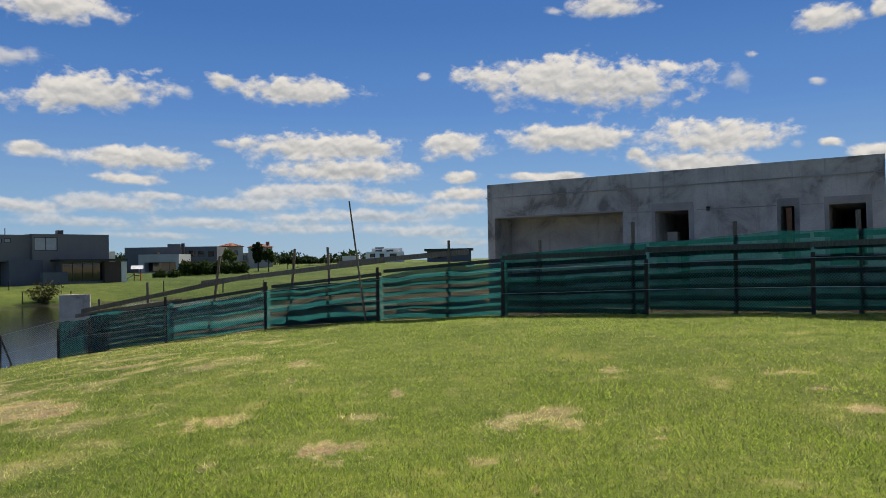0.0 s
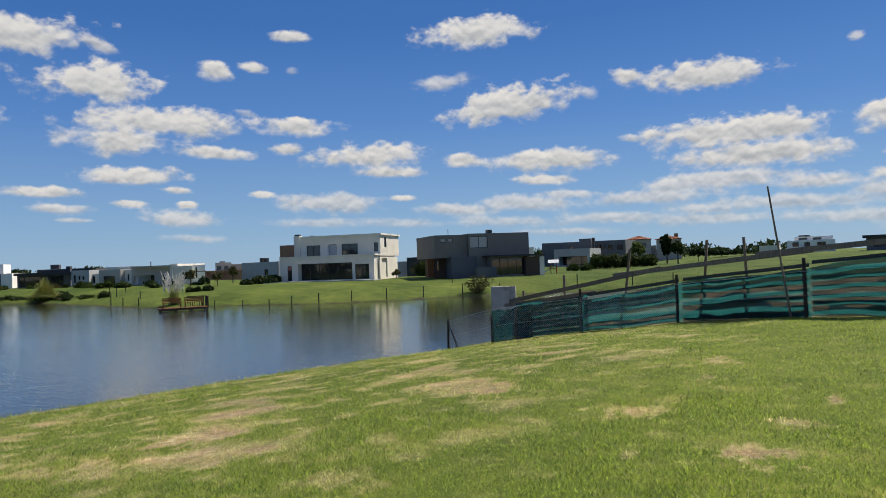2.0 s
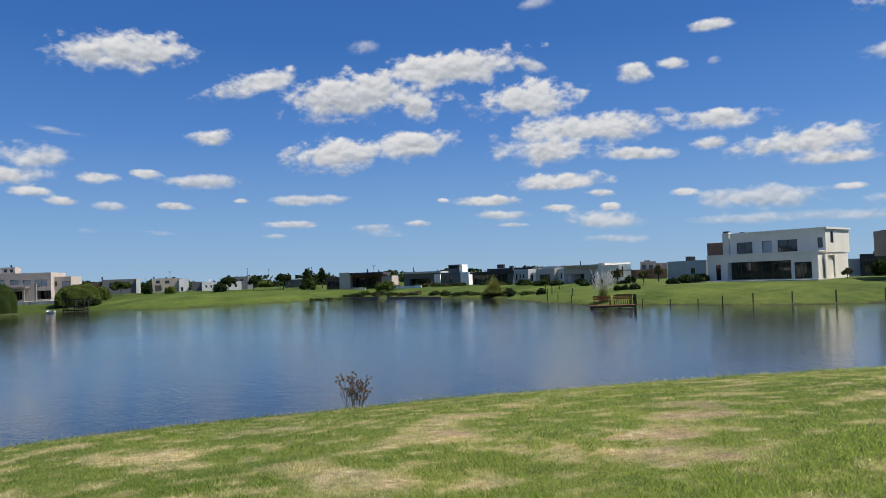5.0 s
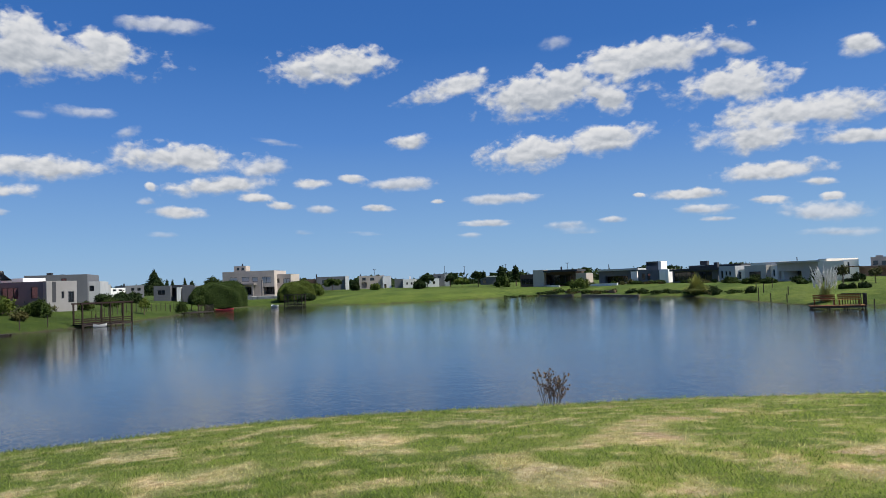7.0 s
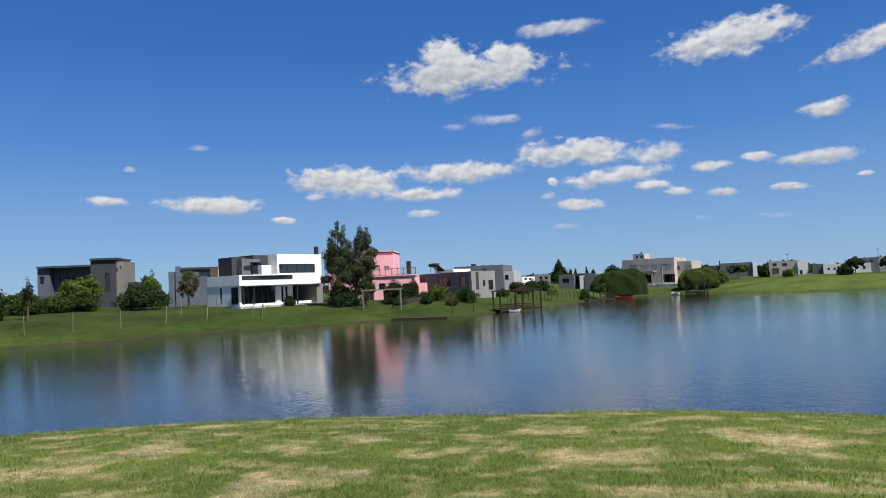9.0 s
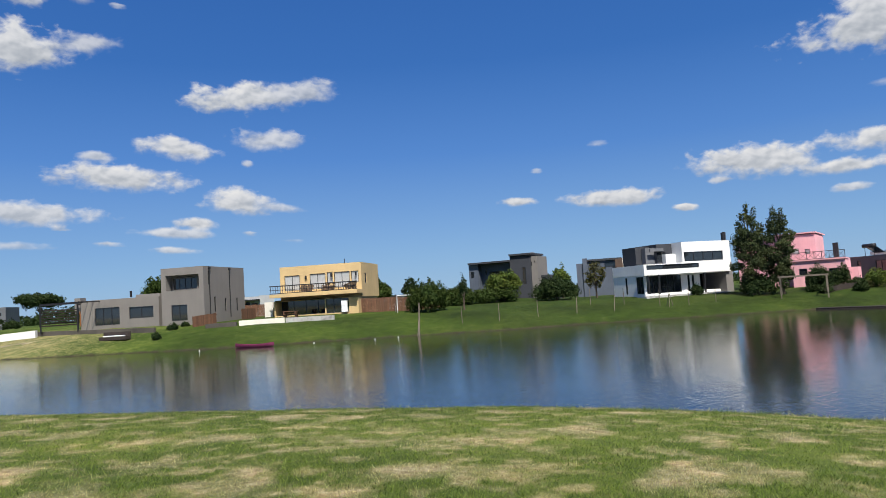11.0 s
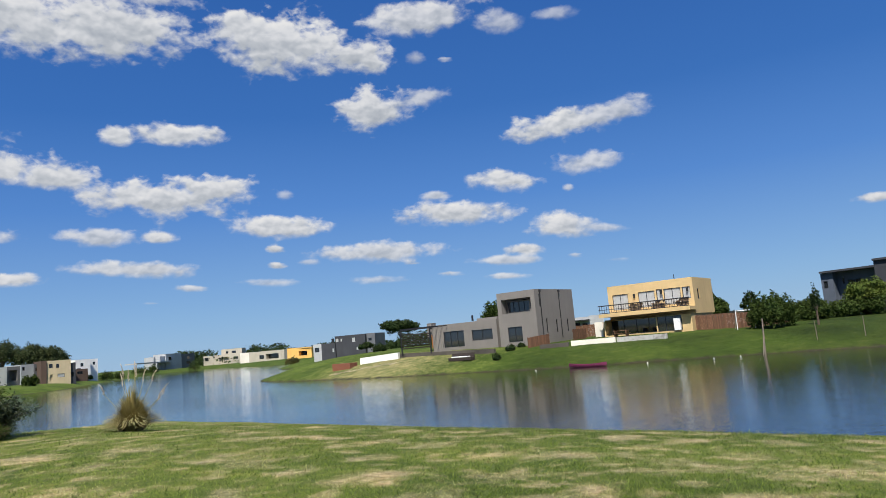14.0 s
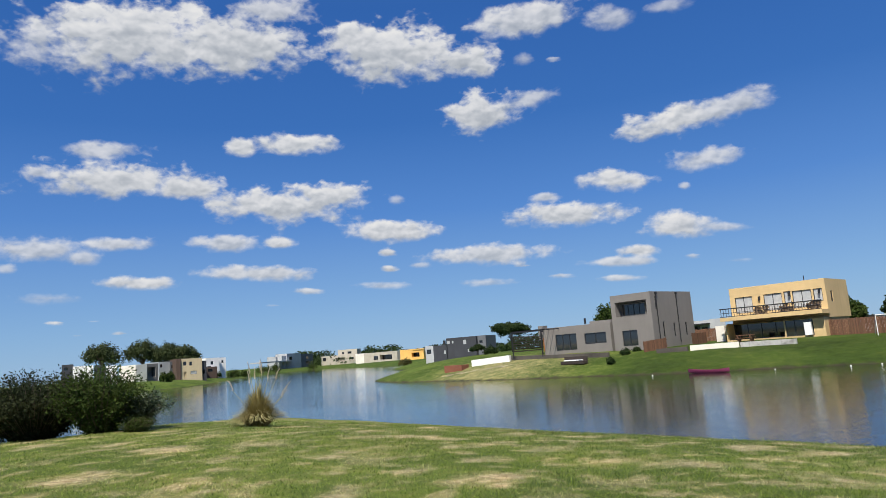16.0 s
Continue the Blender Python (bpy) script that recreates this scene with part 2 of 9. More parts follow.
# ---- ground and water ----
# the lake's outline as a chain of bends: near bank, arm to the south, far bank, back to the fence
NEAR_BANK = [(-14.8, 36), (-14.9, 28.5), (-15.0, 24.3), (-16.5, 19.4), (-17.6, 15.3), (-18.3, 11.6), (-19.0, 8.0), (-19.1, 4.8), (-19.4, 2.0), (-19.5, -0.9), (-19.0, -3.8),
             (-18.1, -6.4), (-17.1, -10.5), (-16.2, -13.0), (-14.7, -16.0), (-11.7, -20.3), (-7.9, -25.0), (-4.6, -29.2), (0, -35.4), (4.8, -40.6), (8.4, -40.8), (13, -39.8),
             (20, -36.3), (36, -44), (52, -78), (62, -130)]
SOUTH_ARM = [(70, -176), (66.5, -188), (67, -208), (73, -245), (77, -290), (80, -345), (80, -400), (72, -450), (64, -442), (46, -364), (22, -305), (8, -262), (9, -230),
             (14, -205), (6, -185), (5, -165), (8, -140), (10.3, -112), (-0.6, -92), (-8.3, -82), (-16.6, -73.5)]
WEST_BANK = [(-21.5, -68), (-31, -62), (-38, -57.4), (-44, -52.6), (-52, -48.6), (-62, -41.8), (-69.5, -36.4), (-72, -32.2), (-76, -29), (-80, -27.4), (-84.5, -26.2),
             (-90, -25), (-98, -24), (-108, -23), (-122, -22.5), (-146, -17), (-141, -6), (-129, 3), (-129, 15), (-133, 29), (-142, 42)]
NORTH_BANK = [(-126, 44), (-105, 49), (-99, 52), (-86, 49), (-76, 46.9), (-61, 44.2), (-57, 47.8), (-47.4, 50.4), (-41.5, 54.5),
              (-37, 61), (-33, 64), (-24, 70), (-17, 66), (-14.2, 50)]


def rounded(points, n=5):
    """A closed curve through the bends (Catmull-Rom)."""
    p = np.array(points, float)
    a0, a1, a2, a3 = np.roll(p, 1, 0), p, np.roll(p, -1, 0), np.roll(p, -2, 0)
    out = [0.5 * (2 * a1 + (a2 - a0) * s + (2 * a0 - 5 * a1 + 4 * a2 - a3) * s ** 2 + (3 * a1 - a0 - 3 * a2 + a3) * s ** 3)
           for s in np.arange(n) / n]
    return np.stack(out, 1).reshape(-1, 2)


LAKE = rounded(NEAR_BANK + SOUTH_ARM + WEST_BANK + NORTH_BANK)


def to_shore(x, y):
    """Metres to the shoreline: positive on land, negative on the water."""
    x, y = np.asarray(x, float), np.asarray(y, float)
    best, inside = np.full(x.shape, 1e9), np.zeros(x.shape, bool)
    for (x0, y0), (x1, y1) in zip(LAKE, np.roll(LAKE, -1, 0)):
        dx, dy = x1 - x0, y1 - y0
        k = np.clip(((x - x0) * dx + (y - y0) * dy) / (dx * dx + dy * dy + 1e-9), 0, 1)
        best = np.minimum(best, np.hypot(x - x0 - k * dx, y - y0 - k * dy))
        if y0 != y1:
            inside ^= ((y0 > y) != (y1 > y)) & (x < dx * (y - y0) / dy + x0)
    return np.where(inside, -best, best)


def waves(x, y, size, seed):
    """Smooth random relief between about -1 and 1, with features of that size."""
    r = np.random.RandomState(seed)
    total = np.zeros(np.shape(x))
    for _ in range(14):
        a, f, ph = r.uniform(0, 2 * np.pi), r.uniform(0.6, 1.7) * 2 * np.pi / size, r.uniform(0, 6.28)
        total += np.sin((np.cos(a) * x + np.sin(a) * y) * f + ph)
    return total / 5


# levels of the land above the water, away from the banks: x, y, metres
LEVELS = [(0, 0, 2.1), (5, -20, 2.3), (10, 14, 2.1), (25, 40, 2.0), (-8, 45, 1.7), (-60, 74, 1.6), (-45, 80, 1.5), (-76, 103, 1.2), (-52, 140, 1.9),
          (-15, 180, 2.8), (-84, 76, 1.55), (-108, 72, 1.7), (-140, 65, 1.6), (-163, 46, 1.6), (-200, 10, 2.3), (-200, 40, 2.2), (-165, -26, 1.5),
          (-142, -36, 2.1), (-95, -37, 2.4), (-120, -48, 2.5), (-62, -58, 2.3), (-88, -85, 2.0), (-84, -55, 2.0), (-66, -92, 2.9), (-30, -82, 2.5),
          (-10, -95, 2.7), (-58, -96, 1.95), (-2, -186, 2.6), (2, -150, 2.9), (-3, -122, 2.9), (8, -330, 1.9), (30, -480, 1.9), (62, -490, 1.9), (105, -400, 1.9), (100, -300, 1.9), (84, -222, 2.1), (90, -250, 1.9), (95, -192, 2.4)]


def land(x, y):
    """The height of the ground above the water."""
    x, y = np.asarray(x, float), np.asarray(y, float)
    s = to_shore(x, y)
    top, weight = np.zeros(x.shape), np.zeros(x.shape)
    for px, py, h in LEVELS:
        w = 1 / (((x - px) ** 2 + (y - py) ** 2) + 25) ** 2
        top, weight = top + w * h, weight + w
    top = top / weight
    wide = 14.0 - 4.0 * np.clip((np.hypot(x, y) - 30) / 20, 0, 1)
    h = top * np.tanh(np.maximum(s, 0) / wide) + 0.05 * np.clip(s / 0.4, -1, 1)
    h += 0.035 * waves(x, y, 5.0, 3) * np.clip(s / 4, 0, 1) + 0.06 * waves(x, y, 23.0, 4) * np.clip(s / 8, 0, 1)
    return np.where(s > 0, h, np.maximum(-1.6, 0.05 * np.clip(s / 0.4, -1, 1) + s * 0.25))


GRID_X, GRID_Y = np.arange(-230, 130, 0.75), np.arange(-340, 200, 0.75)
GRID_Z = None


def ground_at(x, y):
    """The ground's height at one place, from a table of heights where it reaches."""
    global GRID_Z
    if GRID_Z is None:
        gx, gy = np.meshgrid(GRID_X, GRID_Y, indexing="ij")
        GRID_Z = land(gx, gy)
    i, j = (x - GRID_X[0]) / 0.75, (y - GRID_Y[0]) / 0.75
    if not (0 <= i < len(GRID_X) - 1 and 0 <= j < len(GRID_Y) - 1):
        return float(land(np.array([x]), np.array([y]))[0])
    a, b = int(i), int(j)
    u, v = i - a, j - b
    q = GRID_Z[a:a + 2, b:b + 2]
    return float((q[0, 0] * (1 - u) + q[1, 0] * u) * (1 - v) + (q[0, 1] * (1 - u) + q[1, 1] * u) * v)


def mesh_from(name, verts, faces, smooth=False):
    me = bpy.data.meshes.new(name)
    v, f = np.asarray(verts, np.float32), np.asarray(faces, np.int32)
    me.vertices.add(len(v)), me.vertices.foreach_set("co", v.ravel())
    me.loops.add(f.size), me.loops.foreach_set("vertex_index", f.ravel())
    me.polygons.add(len(f))
    me.polygons.foreach_set("loop_start", np.arange(0, f.size, f.shape[1], dtype=np.int32))
    me.update(calc_edges=True)
    me.polygons.foreach_set("use_smooth", np.full(len(f), smooth))
    return me


def grid_faces(rows, cols, closed=False):
    i, j = np.meshgrid(np.arange(rows - 1), np.arange(cols if closed else cols - 1), indexing="ij")
    k = (j + 1) % cols
    return np.stack([i * cols + j, i * cols + k, (i + 1) * cols + k, (i + 1) * cols + j], -1).reshape(-1, 4)


def bare_spots():
    """Bare and dried spots of the lawn: x, y, half length, half width, turn, strength."""
    spots = []

    def spot(*v):
        spots.append(v)
    spot(-1.0, 6.3, 0.43, 0.58, 9, 0.85)
    spot(0.9, 7.1, 0.86, 0.65, 173, 0.75)
    spot(-2.6, 7.9, 0.67, 0.45, 18, 0.70)
    spot(-5.3, 9.5, 0.57, 1.40, 29, 0.90)
    spot(-0.9, 7.8, 0.34, 0.38, 6, 0.75)
    spot(0.3, 5.8, 0.28, 0.28, 177, 0.60)
    spot(-2.5, 12.2, 0.40, 0.60, 11, 0.70)
    spot(-2.2, 10.1, 0.25, 0.43, 12, 0.90)
    spot(-0.6, 8.9, 0.13, 0.33, 4, 0.95)
    spot(2.3, 9.8, 0.20, 0.50, 167, 0.90)
    spot(4.2, 8.8, 0.35, 0.28, 155, 0.70)
    spot(4.1, 7.7, 0.24, 0.25, 152, 0.70)
    spot(4.0, 6.7, 0.25, 0.23, 149, 0.80)
    spot(-3.8, 13.5, 0.67, 0.80, 16, 0.60)
    spot(-6.0, 11.9, 0.53, 0.63, 27, 0.60)
    spot(1.8, 6.0, 0.09, 0.10, 164, 0.90)
    spot(0.6, 4.9, 0.08, 0.15, 173, 0.70)
    spot(-2.0, 5.9, 0.12, 0.23, 18, 0.70)
    spot(-7.5, 5.7, 0.64, 0.70, 53, 1.00)
    spot(-7.2, 4.2, 0.47, 0.73, 60, 0.70)
    spot(-6.5, 2.8, 0.51, 0.35, 67, 0.85)
    spot(-5.3, 9.5, 0.43, 1.23, 29, 0.80)
    spot(-6.6, 9.5, 0.46, 0.78, 35, 0.70)
    spot(-4.1, 4.6, 0.44, 0.53, 42, 0.55)
    spot(-6.2, 12.0, 0.65, 0.65, 27, 0.50)
    spot(-7.1, 1.9, 0.18, 0.20, 75, 0.70)
    spot(-6.1, 5.1, 0.25, 0.53, 50, 0.60)
    spot(-9.5, -3.7, 0.89, 0.48, 111, 0.70)
    spot(-11.8, -1.9, 0.43, 0.70, 99, 0.60)
    spot(-11.7, -0.7, 0.61, 0.73, 93, 0.75)
    spot(-12.6, 2.5, 0.46, 0.60, 79, 0.75)
    spot(-11.9, 3.3, 0.59, 0.58, 75, 0.70)
    spot(-8.5, 4.0, 0.53, 0.40, 65, 0.60)
    spot(-7.3, 0.6, 0.24, 0.23, 85, 0.75)
    spot(-7.4, 0.1, 0.35, 0.30, 89, 0.65)
    spot(-10.7, 1.7, 0.43, 0.43, 81, 0.60)
    spot(-6.5, 2.9, 0.51, 0.18, 66, 0.70)
    spot(-6.9, 1.9, 0.20, 0.13, 75, 0.80)
    spot(-6.5, -8.6, 0.78, 0.53, 143, 0.75)
    spot(-5.7, -6.5, 0.62, 0.28, 139, 0.70)
    spot(-7.5, -6.1, 0.46, 0.38, 129, 0.80)
    spot(-8.7, -6.5, 0.74, 0.48, 127, 0.65)
    spot(-7.4, -5.0, 0.21, 0.35, 124, 0.70)
    spot(-9.9, -6.1, 0.37, 0.43, 121, 0.70)
    spot(-9.3, -4.0, 0.36, 0.43, 113, 0.80)
    spot(-9.5, -3.4, 0.48, 0.33, 110, 0.75)
    spot(-6.6, -2.7, 0.63, 0.25, 112, 0.60)
    spot(-12.1, -1.9, 0.49, 0.58, 99, 0.70)
    spot(-11.8, -0.7, 0.76, 0.55, 93, 0.75)
    spot(-7.5, 0.0, 0.36, 0.20, 90, 0.80)
    spot(-7.5, 0.6, 0.27, 0.23, 86, 0.70)
    spot(-12.5, -6.1, 0.89, 0.75, 116, 0.60)
    spot(0.8, -10.9, 0.44, 0.53, 4, 0.85)
    spot(-2.2, -9.6, 1.26, 0.78, 167, 0.60)
    spot(-3.7, -9.3, 0.48, 0.40, 158, 0.70)
    spot(-5.9, -8.6, 1.67, 0.55, 146, 0.65)
    spot(-6.8, -8.3, 0.51, 0.40, 140, 0.80)
    spot(-0.8, -8.4, 0.41, 0.30, 175, 0.70)
    spot(-2.5, -8.8, 0.44, 0.33, 164, 0.70)
    spot(2.2, -18.1, 0.44, 0.88, 7, 0.80)
    spot(-5.3, -12.3, 0.64, 0.55, 157, 0.70)
    spot(-3.9, -7.3, 0.66, 0.33, 152, 0.50)
    spot(-4.9, -6.1, 0.38, 0.33, 141, 0.60)
    spot(3.7, -10.1, 0.94, 0.40, 20, 0.75)
    spot(2.6, -10.1, 0.37, 0.30, 14, 0.75)
    spot(5.9, -14.3, 0.31, 0.70, 23, 0.80)
    spot(2.1, -18.1, 0.44, 0.68, 7, 0.80)
    spot(-2.5, -15.7, 1.01, 0.90, 171, 0.70)
    spot(-4.1, -9.2, 0.80, 0.40, 156, 0.60)
    spot(-6.1, -9.1, 0.70, 0.50, 146, 0.75)
    return spots


def dryness(x, y):
    """How dry the lawn is, 0 to 1."""
    low = np.clip((-x - 2) / 5, 0, 1) + np.clip((-y - 2) / 5, 0, 1)      # drier down towards the water
    low = np.clip(low, 0, 1)
    d = (0.08 + 0.50 * low) * np.clip(waves(x, y, 2.2, 11) * 0.9 - 0.08, 0, 1) + (0.16 + 0.26 * low) * np.clip(waves(x, y, 0.8, 12), 0, 1) + (0.08 + 0.12 * low) * np.clip(waves(x, y, 0.3, 15), 0, 1)
    pale = 0.36 * np.exp(-(((x + 7) / 13) ** 2 + ((y + 90) / 12) ** 2))
    d = d * np.clip((45 - np.hypot(x, y)) / 15, 0, 1)
    rag = 0.42 * waves(x, y, 0.55, 13) + 0.42 * waves(x, y, 0.17, 14)
    for px, py, a, b, turn, k in bare_spots():
        c, s = math.cos(radians(turn)), math.sin(radians(turn))
        u, v = ((x - px) * c + (y - py) * s) / a, ((y - py) * c - (x - px) * s) / b
        e = 1.15 * np.sqrt(u * u + v * v) + rag
        d = np.maximum(d, 0.82 * k * np.clip((1.0 - e) / 0.75, 0, 1))
    site = np.clip(((y - 21.6) + x * 0.57) / 1.0, 0, 1) * np.clip((62 - y) / 10, 0, 1) * np.clip((x + 13) / 2, 0, 1)      # trodden soil of the building plot
    d = np.maximum(d, pale)
    return np.clip(np.maximum(d, site * (0.75 + 0.3 * waves(x, y, 2.0, 17))), 0, 1)


def gardens(x, y):
    """Each garden's grass has its own tone: 0 lush and dark, 1 pale and yellow."""
    total, weight = np.zeros(x.shape), np.zeros(x.shape)
    for px, py, tone in ((0, 0, 0.95), (-10, 0, 0.95), (0, -18, 0.9), (0, 14, 0.95), (-12, 18, 0.8), (-60, 55, 0.66), (-80, 58, 0.62), (-40, 68, 0.62), (-15, 80, 0.52), (-45, 100, 0.5), (-140, 15, 0.6),
                         (-150, -20, 0.4), (-105, -32, 0.34), (-75, -42, 0.28), (-55, -58, 0.27), (-34, -70, 0.40), (-24, -72, 0.40), (-14, -82, 0.55), (-4, -92, 0.62), (0, -105, 0.6), (60, -230, 0.6), (30, -330, 0.5), (-120, 50, 0.55)):
        w = 1 / ((x - px) ** 2 + (y - py) ** 2 + 20) ** 2
        total, weight = total + w * tone, weight + w
    return np.clip(total / weight + 0.1 * waves(x, y, 9.0, 51), 0, 1)


def build_ground(material):
    radii = np.concatenate([np.linspace(0.0, 4.0, 8)[:-1], 4.0 * 1.0155 ** np.arange(0, 324), 600 * 1.09 ** np.arange(0, 25)])
    turns = np.radians(np.arange(0, 360, 0.5))
    r, a = np.meshgrid(radii, turns, indexing="ij")
    x, y = -r * np.sin(a), r * np.cos(a)
    z = land(x, y)
    me = mesh_from("ground", np.stack([x, y, z], -1).reshape(-1, 3), grid_faces(len(radii), len(turns), True)[:, ::-1], True)
    near = dryness(x.ravel(), y.ravel())
    me.attributes.new("dry", "FLOAT", "POINT").data.foreach_set("value", near.astype(np.float32))
    me.attributes.new("shore", "FLOAT", "POINT").data.foreach_set("value", to_shore(x, y).ravel().astype(np.float32))
    me.attributes.new("garden", "FLOAT", "POINT").data.foreach_set("value", gardens(x, y).ravel().astype(np.float32))
    me.materials.append(material)
    return tagged(new("ground", me), "mown green lawn with dry bare spots round a lake", "ground", kind="structure")


def lawn_material():
    n = Nodes("lawn", 0.95, specular=0.15)
    p = n.place()
    broad, mid, fine = n.noise(p, 0.12, 3), n.noise(p, 1.1, 4, 0.6), n.noise(p, 26.0, 4, 0.7)
    green = n.ramp(n.math("ADD", n.math("MULTIPLY", broad, 0.5), n.math("MULTIPLY", mid, 0.5)),
                   (0.3, (0.092, 0.130, 0.020)), (0.5, (0.150, 0.196, 0.032)), (0.7, (0.235, 0.245, 0.058)))
    green = n.mix(n.span(fine, 0.3, 0.7, 0, 0.7), green, (0.045, 0.066, 0.010))
    dry = n.attribute("dry")
    straw = n.ramp(n.noise(p, 7.0, 5, 0.7), (0.3, (0.20, 0.145, 0.07)), (0.5, (0.42, 0.34, 0.18)), (0.7, (0.66, 0.56, 0.34)))
    soil = n.mix(n.span(fine, 0.35, 0.65), (0.17, 0.10, 0.055), (0.50, 0.38, 0.25))
    straw = n.mix(n.math("MULTIPLY", n.math("MULTIPLY", n.span(dry, 0.35, 0.7), n.span(n.node("SeparateXYZ", Vector=p).outputs["Y"], 0.5, 5.0)), n.span(n.noise(p, 1.3, 3), 0.36, 0.56)), straw, soil)
    green = n.mix(1.0, green, n.ramp(n.attribute("garden"), (0.0, (0.09, 0.125, 0.11)), (0.5, (0.40, 0.50, 0.38)), (1.0, (1.25, 1.22, 1.3))), "MULTIPLY")
    tuft = n.noise(p, 0.7, 9, 0.85)
    wear = n.math("ADD", n.span(fine, 0.2, 0.8, -0.25, 0.25), n.span(tuft, 0.35, 0.65, -0.15, 0.15))
    c = n.mix(n.span(n.math("ADD", dry, wear), 0.12, 0.8), green, straw)
    mud = n.mix(n.noise(p, 5.0, 4), (0.022, 0.020, 0.013), (0.065, 0.055, 0.032))
    c = n.mix(n.span(n.math("ADD", n.attribute("shore"), n.span(mid, 0.2, 0.8, -0.5, 0.5)), 0.0, 0.6, 1, 0), c, mud)
    # tufts and worn streaks, seen from far off
    c = n.mix(n.span(tuft, 0.5, 0.62, 0, 0.6), c, n.mix(1.0, c, (1.55, 1.35, 1.25), "MULTIPLY"))
    c = n.mix(n.span(tuft, 0.5, 0.38, 0, 0.7), c, n.mix(1.0, c, (0.55, 0.62, 0.6), "MULTIPLY"))
    n.colour(c)
    n.bump(n.math("ADD", fine, n.noise(p, 90.0, 2)), 0.9, 0.04)
    return n.mat


def water_material():
    n = Nodes("lake_water", 0.03, specular=0.9)
    n.bsdf.inputs["IOR"].default_value = 1.6
    p = n.place()
    n.colour(n.mix(n.span(n.noise(p, 0.03, 3), 0.35, 0.65), (0.014, 0.017, 0.012), (0.022, 0.021, 0.012)))
    fine = n.noise(n.place((1.0, 1.7, 1.0)), 6.5, 2, 0.5, 0.5)
    small = n.noise(n.place((1.0, 1.5, 1.0)), 2.6, 2, 0.5, 0.5)
    large = n.noise(n.place((0.9, 1.25, 1.0)), 0.7, 2, 0.5, 0.3)
    calm = n.span(n.noise(p, 0.03, 3), 0.35, 0.65, 0.45, 1.0)
    height = n.math("ADD", n.math("MULTIPLY", small, 0.28), n.math("ADD", n.math("MULTIPLY", large, 0.22), n.math("MULTIPLY", fine, 0.24)))
    n.bump(n.math("MULTIPLY", height, calm), 1.0, 0.034)
    return n.mat


lawn = lawn_material()
ground = build_ground(lawn)
wx, wy = np.meshgrid(np.linspace(-190, 130, 9), np.linspace(-520, 100, 17), indexing="ij")
me = mesh_from("lake", np.stack([wx, wy, 0 * wx], -1).reshape(-1, 3), grid_faces(9, 17)[:, ::-1], True)
me.materials.append(water_material())
lake = tagged(new("water", me), "calm blue lake with fine wind ripples", "lake", kind="structure")


# ---- clouds on the far dome of the sky ----
CLOUDS = []


def cloud(heading, height, half_wide, half_high, tilt=0.0, thin=0.0):
    """A fair-weather cloud, in degrees as seen from the lawn. tilt: its left end up; thin: how far the sky shows through."""
    CLOUDS.append((heading, height, half_wide, half_high, tilt, thin))


